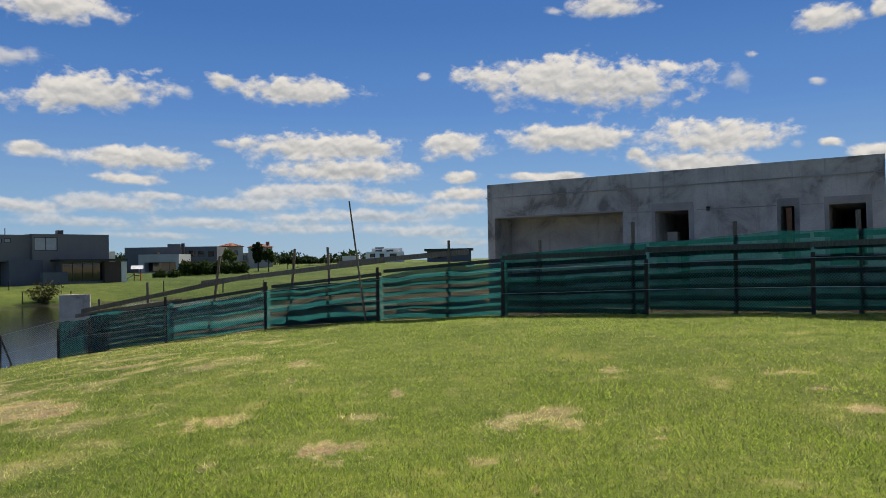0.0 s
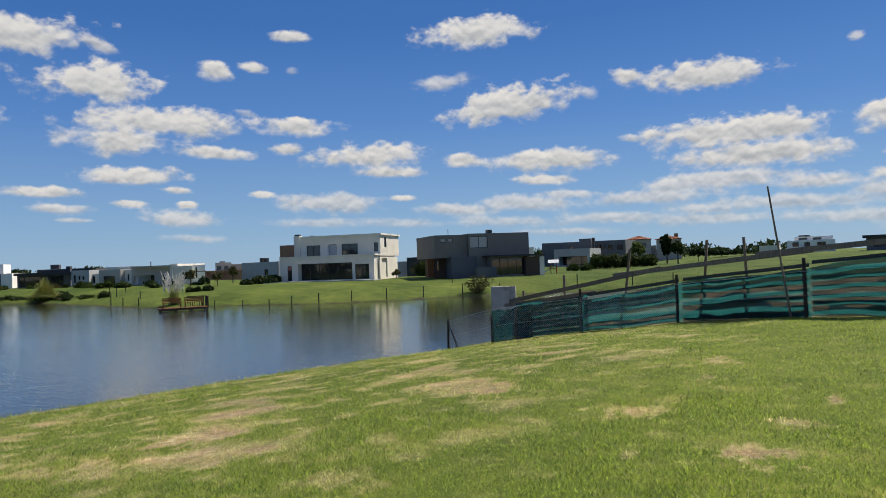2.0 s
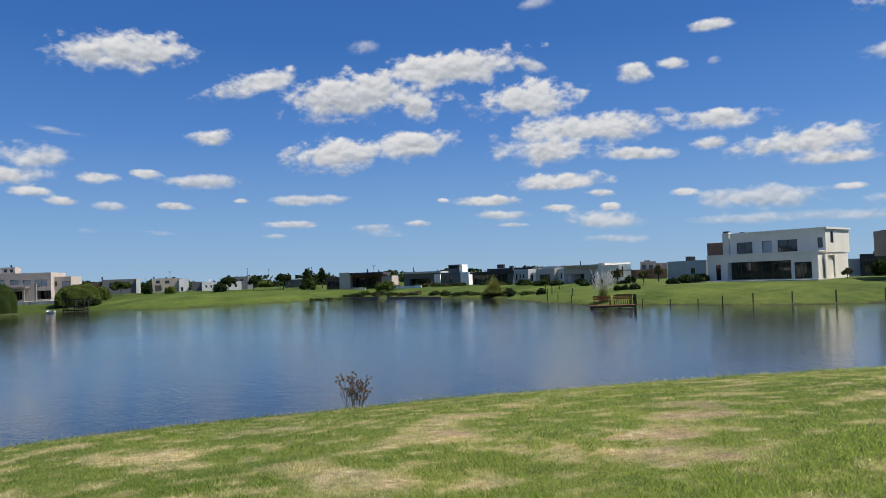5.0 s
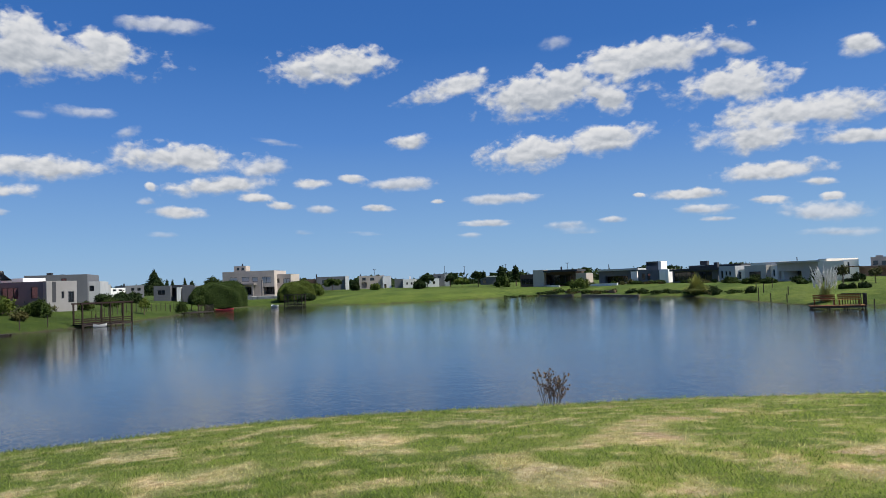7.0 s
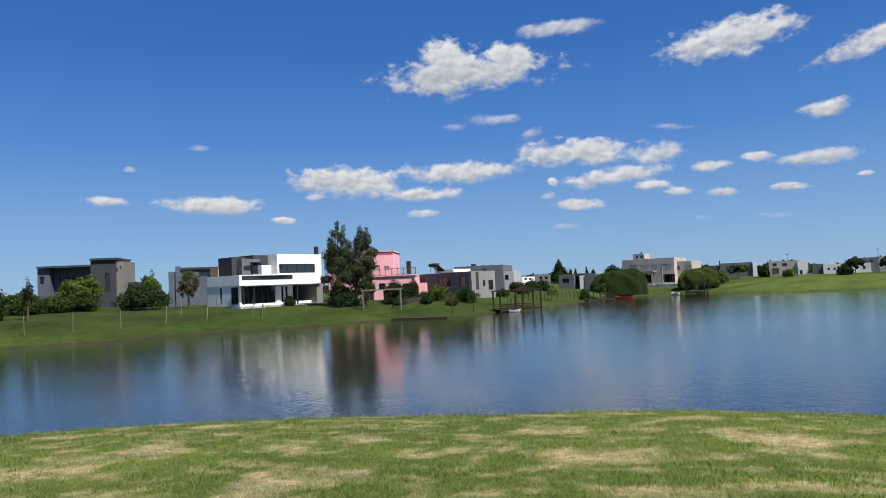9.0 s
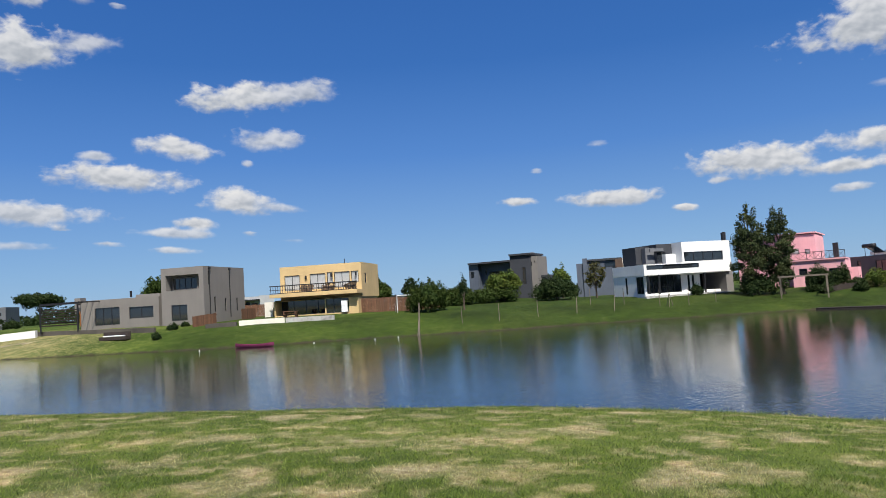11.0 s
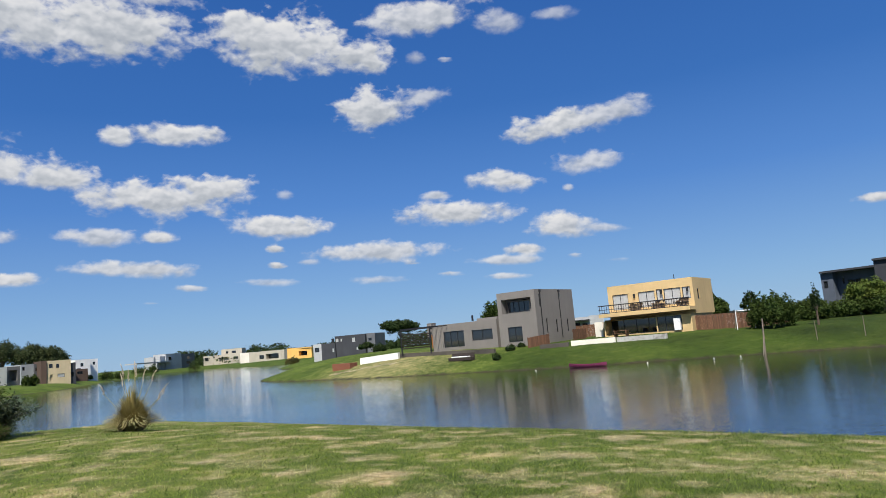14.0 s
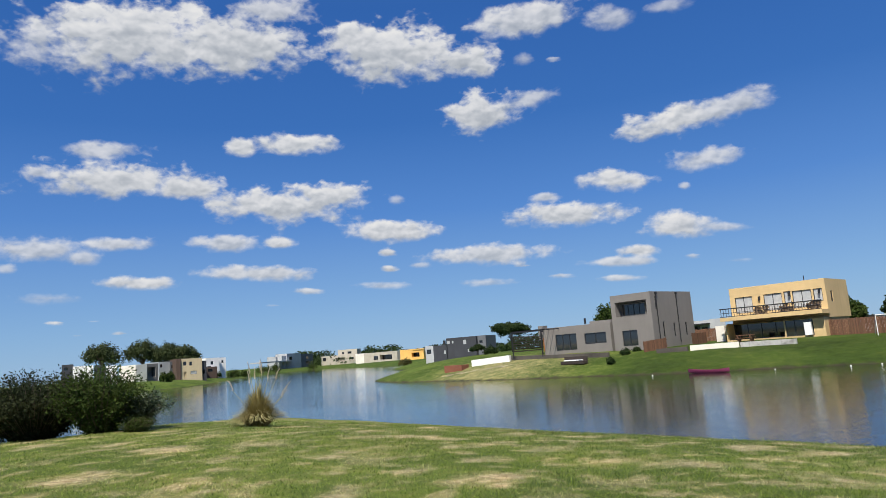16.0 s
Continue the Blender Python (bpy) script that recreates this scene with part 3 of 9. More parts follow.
def cloud_list():
    cloud(-32.1, 16.3, 0.6, 0.65, 11)
    cloud(-31.7, 6.7, 1.7, 0.69, 5)
    cloud(-29.0, 16.2, 2.2, 1.11, -1)
    cloud(-28.9, 7.8, 0.9, 0.39, 5)
    cloud(-28.2, 12.1, 0.7, 0.39, 8, 0.3)
    cloud(-26.9, 7.8, 0.5, 0.40, 5, 0.5)
    cloud(-23.9, 14.5, 0.5, 0.28, 7, 0.4)
    cloud(-22.9, 12.9, 1.0, 0.97, -15, 0.6)
    cloud(-21.0, 14.2, 0.4, 0.32, 6, 0.6)
    cloud(-20.8, 8.7, 5.6, 1.43, 4)
    cloud(-19.8, 6.9, 5.2, 1.11, 4)
    cloud(-15.4, 7.9, 0.8, 0.48, 3)
    cloud(-13.5, 19.0, 3.3, 0.96, 5)
    cloud(-11.4, 13.4, 9.4, 2.22, 4)
    cloud(-10.5, 9.3, 5.2, 1.32, 3)
    cloud(-9.3, 19.0, 0.8, 0.33, 4, 0.4)
    cloud(-8.2, 6.4, 3.8, 0.45, 2)
    cloud(-1.8, 6.5, 1.9, 0.59, 1)
    cloud(-1.7, 1.3, 2.7, 0.46, 1, 0.5)
    cloud(-1.5, 5.2, 2.7, 0.73, 1)
    cloud(-1.4, 8.9, 3.5, 1.17, 1)
    cloud(-0.8, 4.0, 3.7, 0.64, 1, 0.3)
    cloud(1.0, 2.2, 5.5, 0.64, 1, 0.45)
    cloud(1.2, 14.5, 0.6, 0.43, 1, 0.3)
    cloud(3.7, 4.8, 3.2, 0.64, 1, 0.2)
    cloud(6.0, 3.5, 8.1, 0.73, 1, 0.35)
    cloud(8.2, 7.1, 6.1, 1.07, 0)
    cloud(9.3, 8.9, 6.6, 1.33, -0)
    cloud(10.5, 5.5, 5.3, 0.80, 0, 0.2)
    cloud(11.0, 2.6, 7.0, 0.58, 1, 0.45)
    cloud(11.7, 13.3, 5.1, 1.20, 1)
    cloud(12.0, 3.4, 3.2, 0.51, 3, 0.35)
    cloud(13.6, 5.2, 2.9, 0.60, 4, 0.2)
    cloud(14.9, 4.5, 5.5, 0.71, -0, 0.3)
    cloud(15.7, 4.4, 3.8, 0.61, 3, 0.3)
    cloud(17.0, 9.1, 1.0, 0.35, 5, 0.3)
    cloud(17.1, 13.8, 1.2, 0.76, -4)
    cloud(17.3, 13.9, 1.3, 0.75, -3)
    cloud(17.9, 3.0, 5.6, 0.53, 3, 0.4)
    cloud(20.0, 12.9, 0.7, 0.60, 5, 0.5)
    cloud(22.2, 5.1, 3.1, 0.40, 3, 0.3)
    cloud(22.3, 2.1, 5.8, 0.36, 2, 0.55)
    cloud(23.0, 7.8, 4.8, 1.07, 0)
    cloud(23.9, 6.3, 2.8, 0.49, 3)
    cloud(24.9, 4.5, 4.9, 0.81, 3, 0.3)
    cloud(26.2, 12.4, 5.7, 1.57, -7)
    cloud(26.8, 3.1, 5.4, 0.55, 2, 0.45)
    cloud(28.9, 17.8, 4.6, 1.26, -3)
    cloud(30.3, 8.2, 1.9, 0.68, 2)
    cloud(30.8, 4.2, 3.7, 0.64, 2, 0.25)
    cloud(31.5, 14.3, 2.7, 0.69, -6, 0.3)
    cloud(35.0, 3.3, 4.6, 0.46, 2, 0.5)
    cloud(35.3, 5.3, 1.3, 0.32, 2)
    cloud(36.2, 7.4, 3.2, 0.50, 2)
    cloud(38.0, 8.7, 5.2, 1.07, -1)
    cloud(41.1, 5.0, 4.7, 0.90, 1, 0.25)
    cloud(42.2, 3.5, 4.4, 0.45, 1, 0.5)
    cloud(43.3, 11.0, 3.0, 0.87, -0)
    cloud(43.8, 15.3, 0.5, 0.34, -1, 0.6)
    cloud(44.0, 17.8, 1.6, 0.49, 3)
    cloud(44.3, 9.3, 1.5, 0.57, 0)
    cloud(46.3, 5.8, 1.1, 0.36, 4)
    cloud(46.9, 15.5, 1.2, 0.51, 5)
    cloud(47.5, 12.1, 1.0, 0.22, 4, 0.4)
    cloud(49.7, 15.1, 1.4, 0.77, 4)
    cloud(49.9, 9.0, 3.4, 0.54, 3)
    cloud(51.6, 2.5, 2.7, 0.36, 3, 0.5)
    cloud(51.9, 5.1, 0.8, 0.32, 3)
    cloud(52.6, 4.0, 3.3, 0.73, 3, 0.25)
    cloud(52.7, 6.2, 1.3, 0.36, 3)
    cloud(53.7, 11.2, 6.7, 1.25, -0)
    cloud(55.5, 7.2, 4.1, 0.77, -1)
    cloud(56.0, 5.2, 1.4, 0.36, 2)
    cloud(56.8, 9.7, 4.1, 1.08, 2)
    cloud(57.1, 21.0, 1.3, 0.57, -7, 0.5)
    cloud(57.9, 16.5, 1.6, 0.51, 17, 0.2)
    cloud(58.0, 13.7, 3.9, 1.49, -1)
    cloud(59.7, 4.0, 1.4, 0.23, 2, 0.3)
    cloud(60.6, 4.8, 2.2, 0.41, 2, 0.2)
    cloud(61.5, 6.0, 2.7, 0.50, 2)
    cloud(64.7, 16.4, 6.5, 1.45, -5)
    cloud(65.3, 6.2, 0.5, 0.22, 2)
    cloud(67.1, 13.6, 1.9, 1.30, -0)
    cloud(67.4, 4.4, 1.4, 0.31, 2, 0.2)
    cloud(68.5, 10.6, 4.1, 1.18, -5)
    cloud(70.1, 3.6, 2.2, 0.27, 2, 0.6)
    cloud(70.9, 4.1, 1.9, 0.40, 1, 0.4)
    cloud(71.3, 18.3, 1.2, 0.65, -2, 0.6)
    cloud(71.4, 14.6, 6.9, 1.90, -4)
    cloud(73.7, 10.0, 4.1, 1.50, -1)
    cloud(76.1, 6.5, 3.2, 0.47, 0, 0.2)
    cloud(77.6, 4.6, 2.6, 0.34, 1, 0.15)
    cloud(78.8, 3.7, 1.0, 0.25, 1, 0.5)
    cloud(79.8, 15.4, 3.6, 0.96, -12)
    cloud(81.2, 6.5, 0.7, 0.25, -0)
    cloud(83.4, 11.3, 1.8, 0.68, -3)
    cloud(84.3, 7.9, 3.1, 0.60, 0, 0.15)
    cloud(86.1, 6.1, 1.3, 0.35, 5)
    cloud(87.1, 4.1, 1.7, 0.22, 4, 0.7)
    cloud(88.2, 8.5, 1.2, 0.39, 5)
    cloud(89.4, 17.2, 4.6, 1.49, -5)
    cloud(90.6, 6.1, 1.3, 0.40, 4, 0.3)
    cloud(91.2, 8.2, 1.7, 0.49, -1)
    cloud(92.1, 4.3, 0.8, 0.27, 3, 0.7)
    cloud(93.6, 6.4, 1.2, 0.36, 4)
    cloud(94.1, 11.4, 1.8, 0.26, 9, 0.6)
    cloud(94.7, 9.4, 2.2, 0.80, -11, 0.2)
    cloud(95.9, 7.1, 1.3, 0.41, 3)
    cloud(98.6, 8.0, 4.3, 0.81, -5)
    cloud(101.1, 10.1, 5.4, 1.17, 3)
    cloud(101.4, 6.0, 2.1, 0.50, 3)
    cloud(102.5, 19.6, 3.5, 0.63, -2, 0.3)
    cloud(102.7, 4.3, 1.3, 0.27, 3, 0.7)
    cloud(103.4, 7.9, 0.5, 0.36, 2)
    cloud(103.7, 6.8, 0.7, 0.27, 2, 0.5)
    cloud(105.0, 11.8, 1.1, 0.54, -18, 0.5)
    cloud(106.5, 17.7, 2.2, 1.28, 1)
    cloud(108.0, 13.1, 2.1, 0.53, 1, 0.4)
    cloud(109.8, 16.7, 7.0, 1.63, -2)
    cloud(111.2, 9.1, 4.5, 0.90, 1)
    cloud(111.3, 12.7, 1.1, 0.31, 1, 0.7)
    cloud(111.6, 17.8, 3.2, 1.69, -0)
    cloud(114.0, 5.9, 1.4, 0.36, 1, 0.2)
    cloud(114.2, 7.4, 3.1, 0.67, 1)
    cloud(119.8, 8.6, 4.4, 1.30, 5)
    cloud(122.5, 7.5, 1.0, 0.30, 0, 0.2)
    cloud(125.1, 5.7, 1.1, 0.32, 3)
    cloud(130.3, 7.0, 3.9, 0.77, 1)
    cloud(131.3, 11.3, 0.9, 0.31, 2, 0.6)
    cloud(136.3, 9.6, 0.5, 0.27, 2, 0.4)
    cloud(137.8, 7.3, 1.8, 0.41, 2)
    cloud(155.1, 16.8, 2.9, 1.09, -4, 0.2)
    cloud(156.2, 5.2, 1.1, 0.23, 5, 0.7)
    cloud(157.4, 7.9, 2.1, 0.41, 10, 0.4)
    cloud(157.8, 13.1, 3.1, 0.90, 2, 0.2)
    cloud(159.1, 24.7, 1.8, 0.55, 3, 0.5)
    cloud(159.5, 5.9, 0.7, 0.27, 5, 0.3)
    cloud(159.5, 11.3, 0.5, 0.36, 5, 0.3)
    cloud(159.9, 16.3, 4.3, 1.23, -3)
    cloud(160.3, 8.3, 3.0, 1.00, 8)
    cloud(163.5, 6.8, 1.6, 0.50, 4)
    cloud(163.5, 24.7, 2.0, 0.96, 1, 0.4)
    cloud(164.6, 12.4, 3.2, 0.98, 8)
    cloud(165.0, 4.8, 1.8, 0.32, 4, 0.2)
    cloud(165.1, 6.1, 3.2, 0.45, 4, 0.2)
    cloud(168.5, 22.4, 0.7, 0.25, 1, 0.3)
    cloud(169.1, 10.2, 5.0, 1.03, 3)
    cloud(169.7, 5.4, 1.2, 0.27, 4, 0.2)
    cloud(170.3, 11.8, 1.3, 0.44, 2, 0.2)
    cloud(170.5, 25.6, 4.5, 1.31, -6, 0.1)
    cloud(170.7, 19.7, 2.3, 0.76, -7, 0.25)
    cloud(171.0, 22.7, 0.9, 0.57, -0, 0.5)
    cloud(172.7, 6.6, 0.8, 0.22, 3)
    cloud(175.2, 18.9, 3.6, 1.66, -1)
    cloud(175.4, 7.6, 5.4, 0.87, 3, 0.1)
    cloud(175.6, 23.0, 2.9, 1.36, 6)
    cloud(175.7, 5.4, 2.6, 0.39, 3, 0.4)
    cloud(180.9, 7.2, 1.1, 0.27, 4, 0.5)
    cloud(181.8, 23.9, 5.7, 2.46, 3)
    cloud(182.6, 12.6, 0.8, 0.41, 4, 0.5)
    cloud(183.2, 10.0, 4.0, 0.91, 4)
    cloud(183.4, 7.1, 0.9, 0.32, 4)
    cloud(183.6, 8.4, 0.9, 0.36, 4)
    cloud(184.0, 5.8, 2.7, 0.36, 4, 0.4)
    cloud(184.6, 25.0, 2.6, 1.67, 2)
    cloud(188.1, 13.1, 3.8, 1.12, 2)
    cloud(189.9, 5.7, 1.3, 0.27, 3, 0.2)
    cloud(190.6, 17.3, 3.9, 0.88, 1)
    cloud(191.8, 12.6, 6.1, 1.69, 2)
    cloud(192.0, 27.3, 3.3, 1.20, -2, 0.2)
    cloud(192.1, 9.6, 1.5, 0.53, 2)
    cloud(193.0, 4.8, 0.8, 0.13, 3, 0.6)
    cloud(193.9, 7.3, 4.7, 0.66, 3, 0.1)
    cloud(194.7, 17.1, 1.5, 0.78, -0)
    cloud(195.7, 24.5, 6.5, 2.44, -6)
    cloud(196.2, 9.7, 3.1, 0.74, 2, 0.15)
    cloud(199.1, 14.0, 3.0, 1.07, -0)
    cloud(202.6, 6.9, 3.1, 0.59, 2)
    cloud(203.0, 24.4, 7.4, 3.12, -6)
    cloud(203.7, 9.8, 2.8, 0.58, 0, 0.15)
    cloud(204.0, 3.3, 0.6, 0.16, 3, 0.2)
    cloud(204.3, 14.5, 6.4, 1.48, -2)
    cloud(205.0, 16.6, 2.8, 0.73, -3, 0.2)
    cloud(205.5, 4.2, 0.6, 0.12, 3, 0.6)
    cloud(206.2, 8.8, 1.3, 0.57, 0, 0.3)
    cloud(206.7, 3.3, 0.5, 0.12, 3, 0.4)
    cloud(208.1, 4.2, 0.8, 0.24, 3)
    cloud(208.5, 5.9, 2.3, 0.52, 2, 0.45)
    cloud(209.1, 14.8, 0.8, 0.47, -3, 0.3)
    cloud(209.4, 9.4, 3.1, 1.03, -0, 0.2)
    cloud(209.5, 23.1, 1.7, 1.50, -8, 0.3)
    cloud(211.1, 8.1, 0.8, 0.39, 0, 0.4)
    rng = random.Random(8)
    for _ in range(60):      # the same sky goes on behind
        e = rng.uniform(3, 36)
        cloud(rng.uniform(216, 318), e, rng.uniform(1.5, 6) * (0.4 + e / 30), rng.uniform(0.5, 1.6) * (0.4 + e / 30))


def build_clouds():
    step = 0.25
    heads, ups = np.arange(-45, 315, step), np.arange(-0.25, 40.0, step)
    up, head = np.meshgrid(ups, heads, indexing="ij")
    shape, weight = np.full(up.shape, -1.5), np.full(up.shape, 1e-6)
    relief, size, clear = np.zeros(up.shape), np.zeros(up.shape), np.zeros(up.shape)
    for h, e, w, t, tilt, thin in CLOUDS:
        reach_v, reach_h = 2.6 * t + 0.5 * w * abs(math.sin(radians(tilt))) + 1, (2.2 * w + 1) / math.cos(radians(min(e, 60)))
        ys = slice(max(int((e - reach_v + 0.25) / step), 0), max(int((e + reach_v + 0.25) / step), 1))
        xs = slice(max(int((h - reach_h + 45) / step), 0), max(int((h + reach_h + 45) / step), 1))
        if up[ys, xs].size == 0:
            continue
        du, dv = (head[ys, xs] - h) * math.cos(radians(e)), up[ys, xs] - e
        c, s = math.cos(radians(tilt)), math.sin(radians(tilt))
        p, q = (du * c + dv * s) / (w * 1.16), (dv * c - du * s) / (t * 1.15)
        q2 = np.where(q > 0, q, q * 1.12)
        d = 1 - np.sqrt(np.abs(p) ** 2.2 + q2 * q2)
        k = np.clip(d + 0.6, 0, 2) ** 3
        shape[ys, xs] = np.maximum(shape[ys, xs], d)
        weight[ys, xs] += k
        relief[ys, xs] += k * np.clip(q, -1.5, 1.5)
        size[ys, xs] += k * min(t, 3.0)
        clear[ys, xs] += k * thin
    relief, size, clear = relief / weight, size / weight, clear / weight
    r = 4300.0
    az, el = np.radians(head), np.radians(up)
    co = np.stack([-np.sin(az) * np.cos(el) * r, np.cos(az) * np.cos(el) * r, np.sin(el) * r + 3.5], -1)
    me = mesh_from("clouds", co.reshape(-1, 3), grid_faces(len(ups), len(heads), True), True)
    for key, field in (("shape", shape), ("relief", relief), ("size", size), ("clear", clear)):
        me.attributes.new(key, "FLOAT", "POINT").data.foreach_set("value", field.ravel().astype(np.float32))
    n = Nodes("cloud", 1.0)
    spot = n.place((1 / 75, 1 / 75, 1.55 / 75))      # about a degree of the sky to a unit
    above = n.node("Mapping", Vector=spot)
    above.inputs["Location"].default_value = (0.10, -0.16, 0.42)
    shape, relief, size = n.attribute("shape"), n.attribute("relief"), n.attribute("size")
    broad = n.noise(spot, 0.38, 3, 0.5, 0.2)
    rag = n.noise(spot, 1.9, 5, 0.55, 0.6)
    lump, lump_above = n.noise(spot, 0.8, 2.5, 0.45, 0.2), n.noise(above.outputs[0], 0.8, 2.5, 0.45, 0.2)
    deep = n.span(size, 0.2, 1.6, 0.75, 1.25)
    ragged = n.math("ADD", n.math("MULTIPLY", n.math("SUBTRACT", broad, 0.5), 1.0), n.math("MULTIPLY", n.math("SUBTRACT", rag, 0.5), 0.40))
    ragged = n.math("ADD", ragged, n.math("MULTIPLY", n.math("SUBTRACT", lump, 0.5), 0.85))
    body = n.math("ADD", shape, n.math("MULTIPLY", ragged, deep))
    edge = n.math("ADD", n.span(relief, -0.6, 0.6, 0.72, 0.46), n.math("MULTIPLY", n.attribute("clear"), 0.5))      # crisp tops, soft undersides
    alpha = n.math("DIVIDE", n.math("SUBTRACT", body, 0.04), edge)
    smooth = n.node("MapRange", Value=alpha)
    smooth.interpolation_type = "SMOOTHSTEP"
    alpha = n.math("MULTIPLY", smooth.outputs[0], n.math("SUBTRACT", 1.0, n.math("MULTIPLY", n.attribute("clear"), 0.85)))
    # sunlit tops and shoulders, shaded undersides and thick middles, painted into the glow
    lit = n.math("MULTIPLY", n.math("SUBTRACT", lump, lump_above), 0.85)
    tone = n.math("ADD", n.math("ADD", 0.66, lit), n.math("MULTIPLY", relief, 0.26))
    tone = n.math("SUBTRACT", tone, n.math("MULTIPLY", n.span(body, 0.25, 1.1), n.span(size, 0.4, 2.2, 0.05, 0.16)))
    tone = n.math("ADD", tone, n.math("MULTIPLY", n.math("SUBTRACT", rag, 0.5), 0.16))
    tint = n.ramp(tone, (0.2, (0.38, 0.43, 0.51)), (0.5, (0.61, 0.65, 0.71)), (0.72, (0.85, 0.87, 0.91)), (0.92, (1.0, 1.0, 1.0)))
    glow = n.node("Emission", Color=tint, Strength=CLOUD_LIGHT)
    gap = n.node("BsdfTransparent")
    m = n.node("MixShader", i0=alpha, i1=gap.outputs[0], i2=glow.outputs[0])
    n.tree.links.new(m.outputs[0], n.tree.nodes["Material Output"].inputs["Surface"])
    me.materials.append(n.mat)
    return tagged(new("backdrop", me), "white fair-weather clouds in a blue sky", "clouds", kind="structure")


cloud_list()
build_clouds()


# ---- how things are put together ----
def part(name, bm, material, parent, label="", smooth=False):
    """Links a bmesh as one mesh object under a thing or under a part."""
    me = bpy.data.meshes.new(name)
    bm.to_mesh(me), bm.free()
    if smooth:
        me.polygons.foreach_set("use_smooth", np.full(len(me.polygons), True))
    me.materials.append(material)
    ob = new(name, me)
    ob.parent = parent
    return tagged(ob, label) if label else ob


def thing(name, label, category, m=None, group="", kind=""):
    ob = new(name)
    ob.empty_display_size = 0.2
    ob.matrix_basis = m or Matrix()
    return tagged(ob, label, category, group, kind)


def quad(bm, *corners):
    return bm.faces.new([bm.verts.new(c) for c in corners])


def block(bm, u0, u1, v0, v1, z0, z1, bevel=0.0, m=None):
    """A box, its edges eased where bevel is given."""
    made = bmesh.ops.create_cube(bm, size=1.0)["verts"]
    for v in made:
        v.co = Vector((u0 + (v.co.x + 0.5) * (u1 - u0), v0 + (v.co.y + 0.5) * (v1 - v0), z0 + (v.co.z + 0.5) * (z1 - z0)))
    if bevel:
        edges = list({e for v in made for e in v.link_edges})
        made = [v for f in bmesh.ops.bevel(bm, geom=edges, offset=bevel, segments=1, affect="EDGES", profile=0.5)["faces"] for v in f.verts]
    if m is not None:
        bmesh.ops.transform(bm, matrix=m, verts=bm.verts[:])
    return bm


def boxed(*v, **k):
    return block(bmesh.new(), *v, **k)


def bar(bm, start, end, r0, r1=None, sides=7):
    """A round bar from start to end that may taper."""
    a, b = Vector(start), Vector(end)
    r1 = r0 if r1 is None else r1
    q = (b - a).to_track_quat("Z", "Y").to_matrix()
    rings = []
    for c, r in ((a, r0), (b, r1)):
        rings.append([bm.verts.new(c + q @ Vector((math.cos(k * 2 * math.pi / sides) * r, math.sin(k * 2 * math.pi / sides) * r, 0))) for k in range(sides)])
    for k in range(sides):
        j = (k + 1) % sides
        bm.faces.new((rings[0][k], rings[0][j], rings[1][j], rings[1][k]))
    bm.faces.new(rings[0][::-1]), bm.faces.new(rings[1])
    return bm


# ---- houses: local axes u to the right along the front, v into the house, z up ----
def house(label, x, y, z, turn, category="house", name="house"):
    return thing(name, label, category, pose(x, y, z, 0, 0, turn))


def face_point(side, box, a, z, depth):
    """A point on one side of a box: a along the side, depth into it."""
    u0, u1, v0, v1 = box
    if side == "front":
        return (a, v0 + depth, z)
    if side == "right":
        return (u1 - depth, a, z)
    if side == "left":
        return (u0 + depth, a, z)
    return (a, v1 - depth, z)


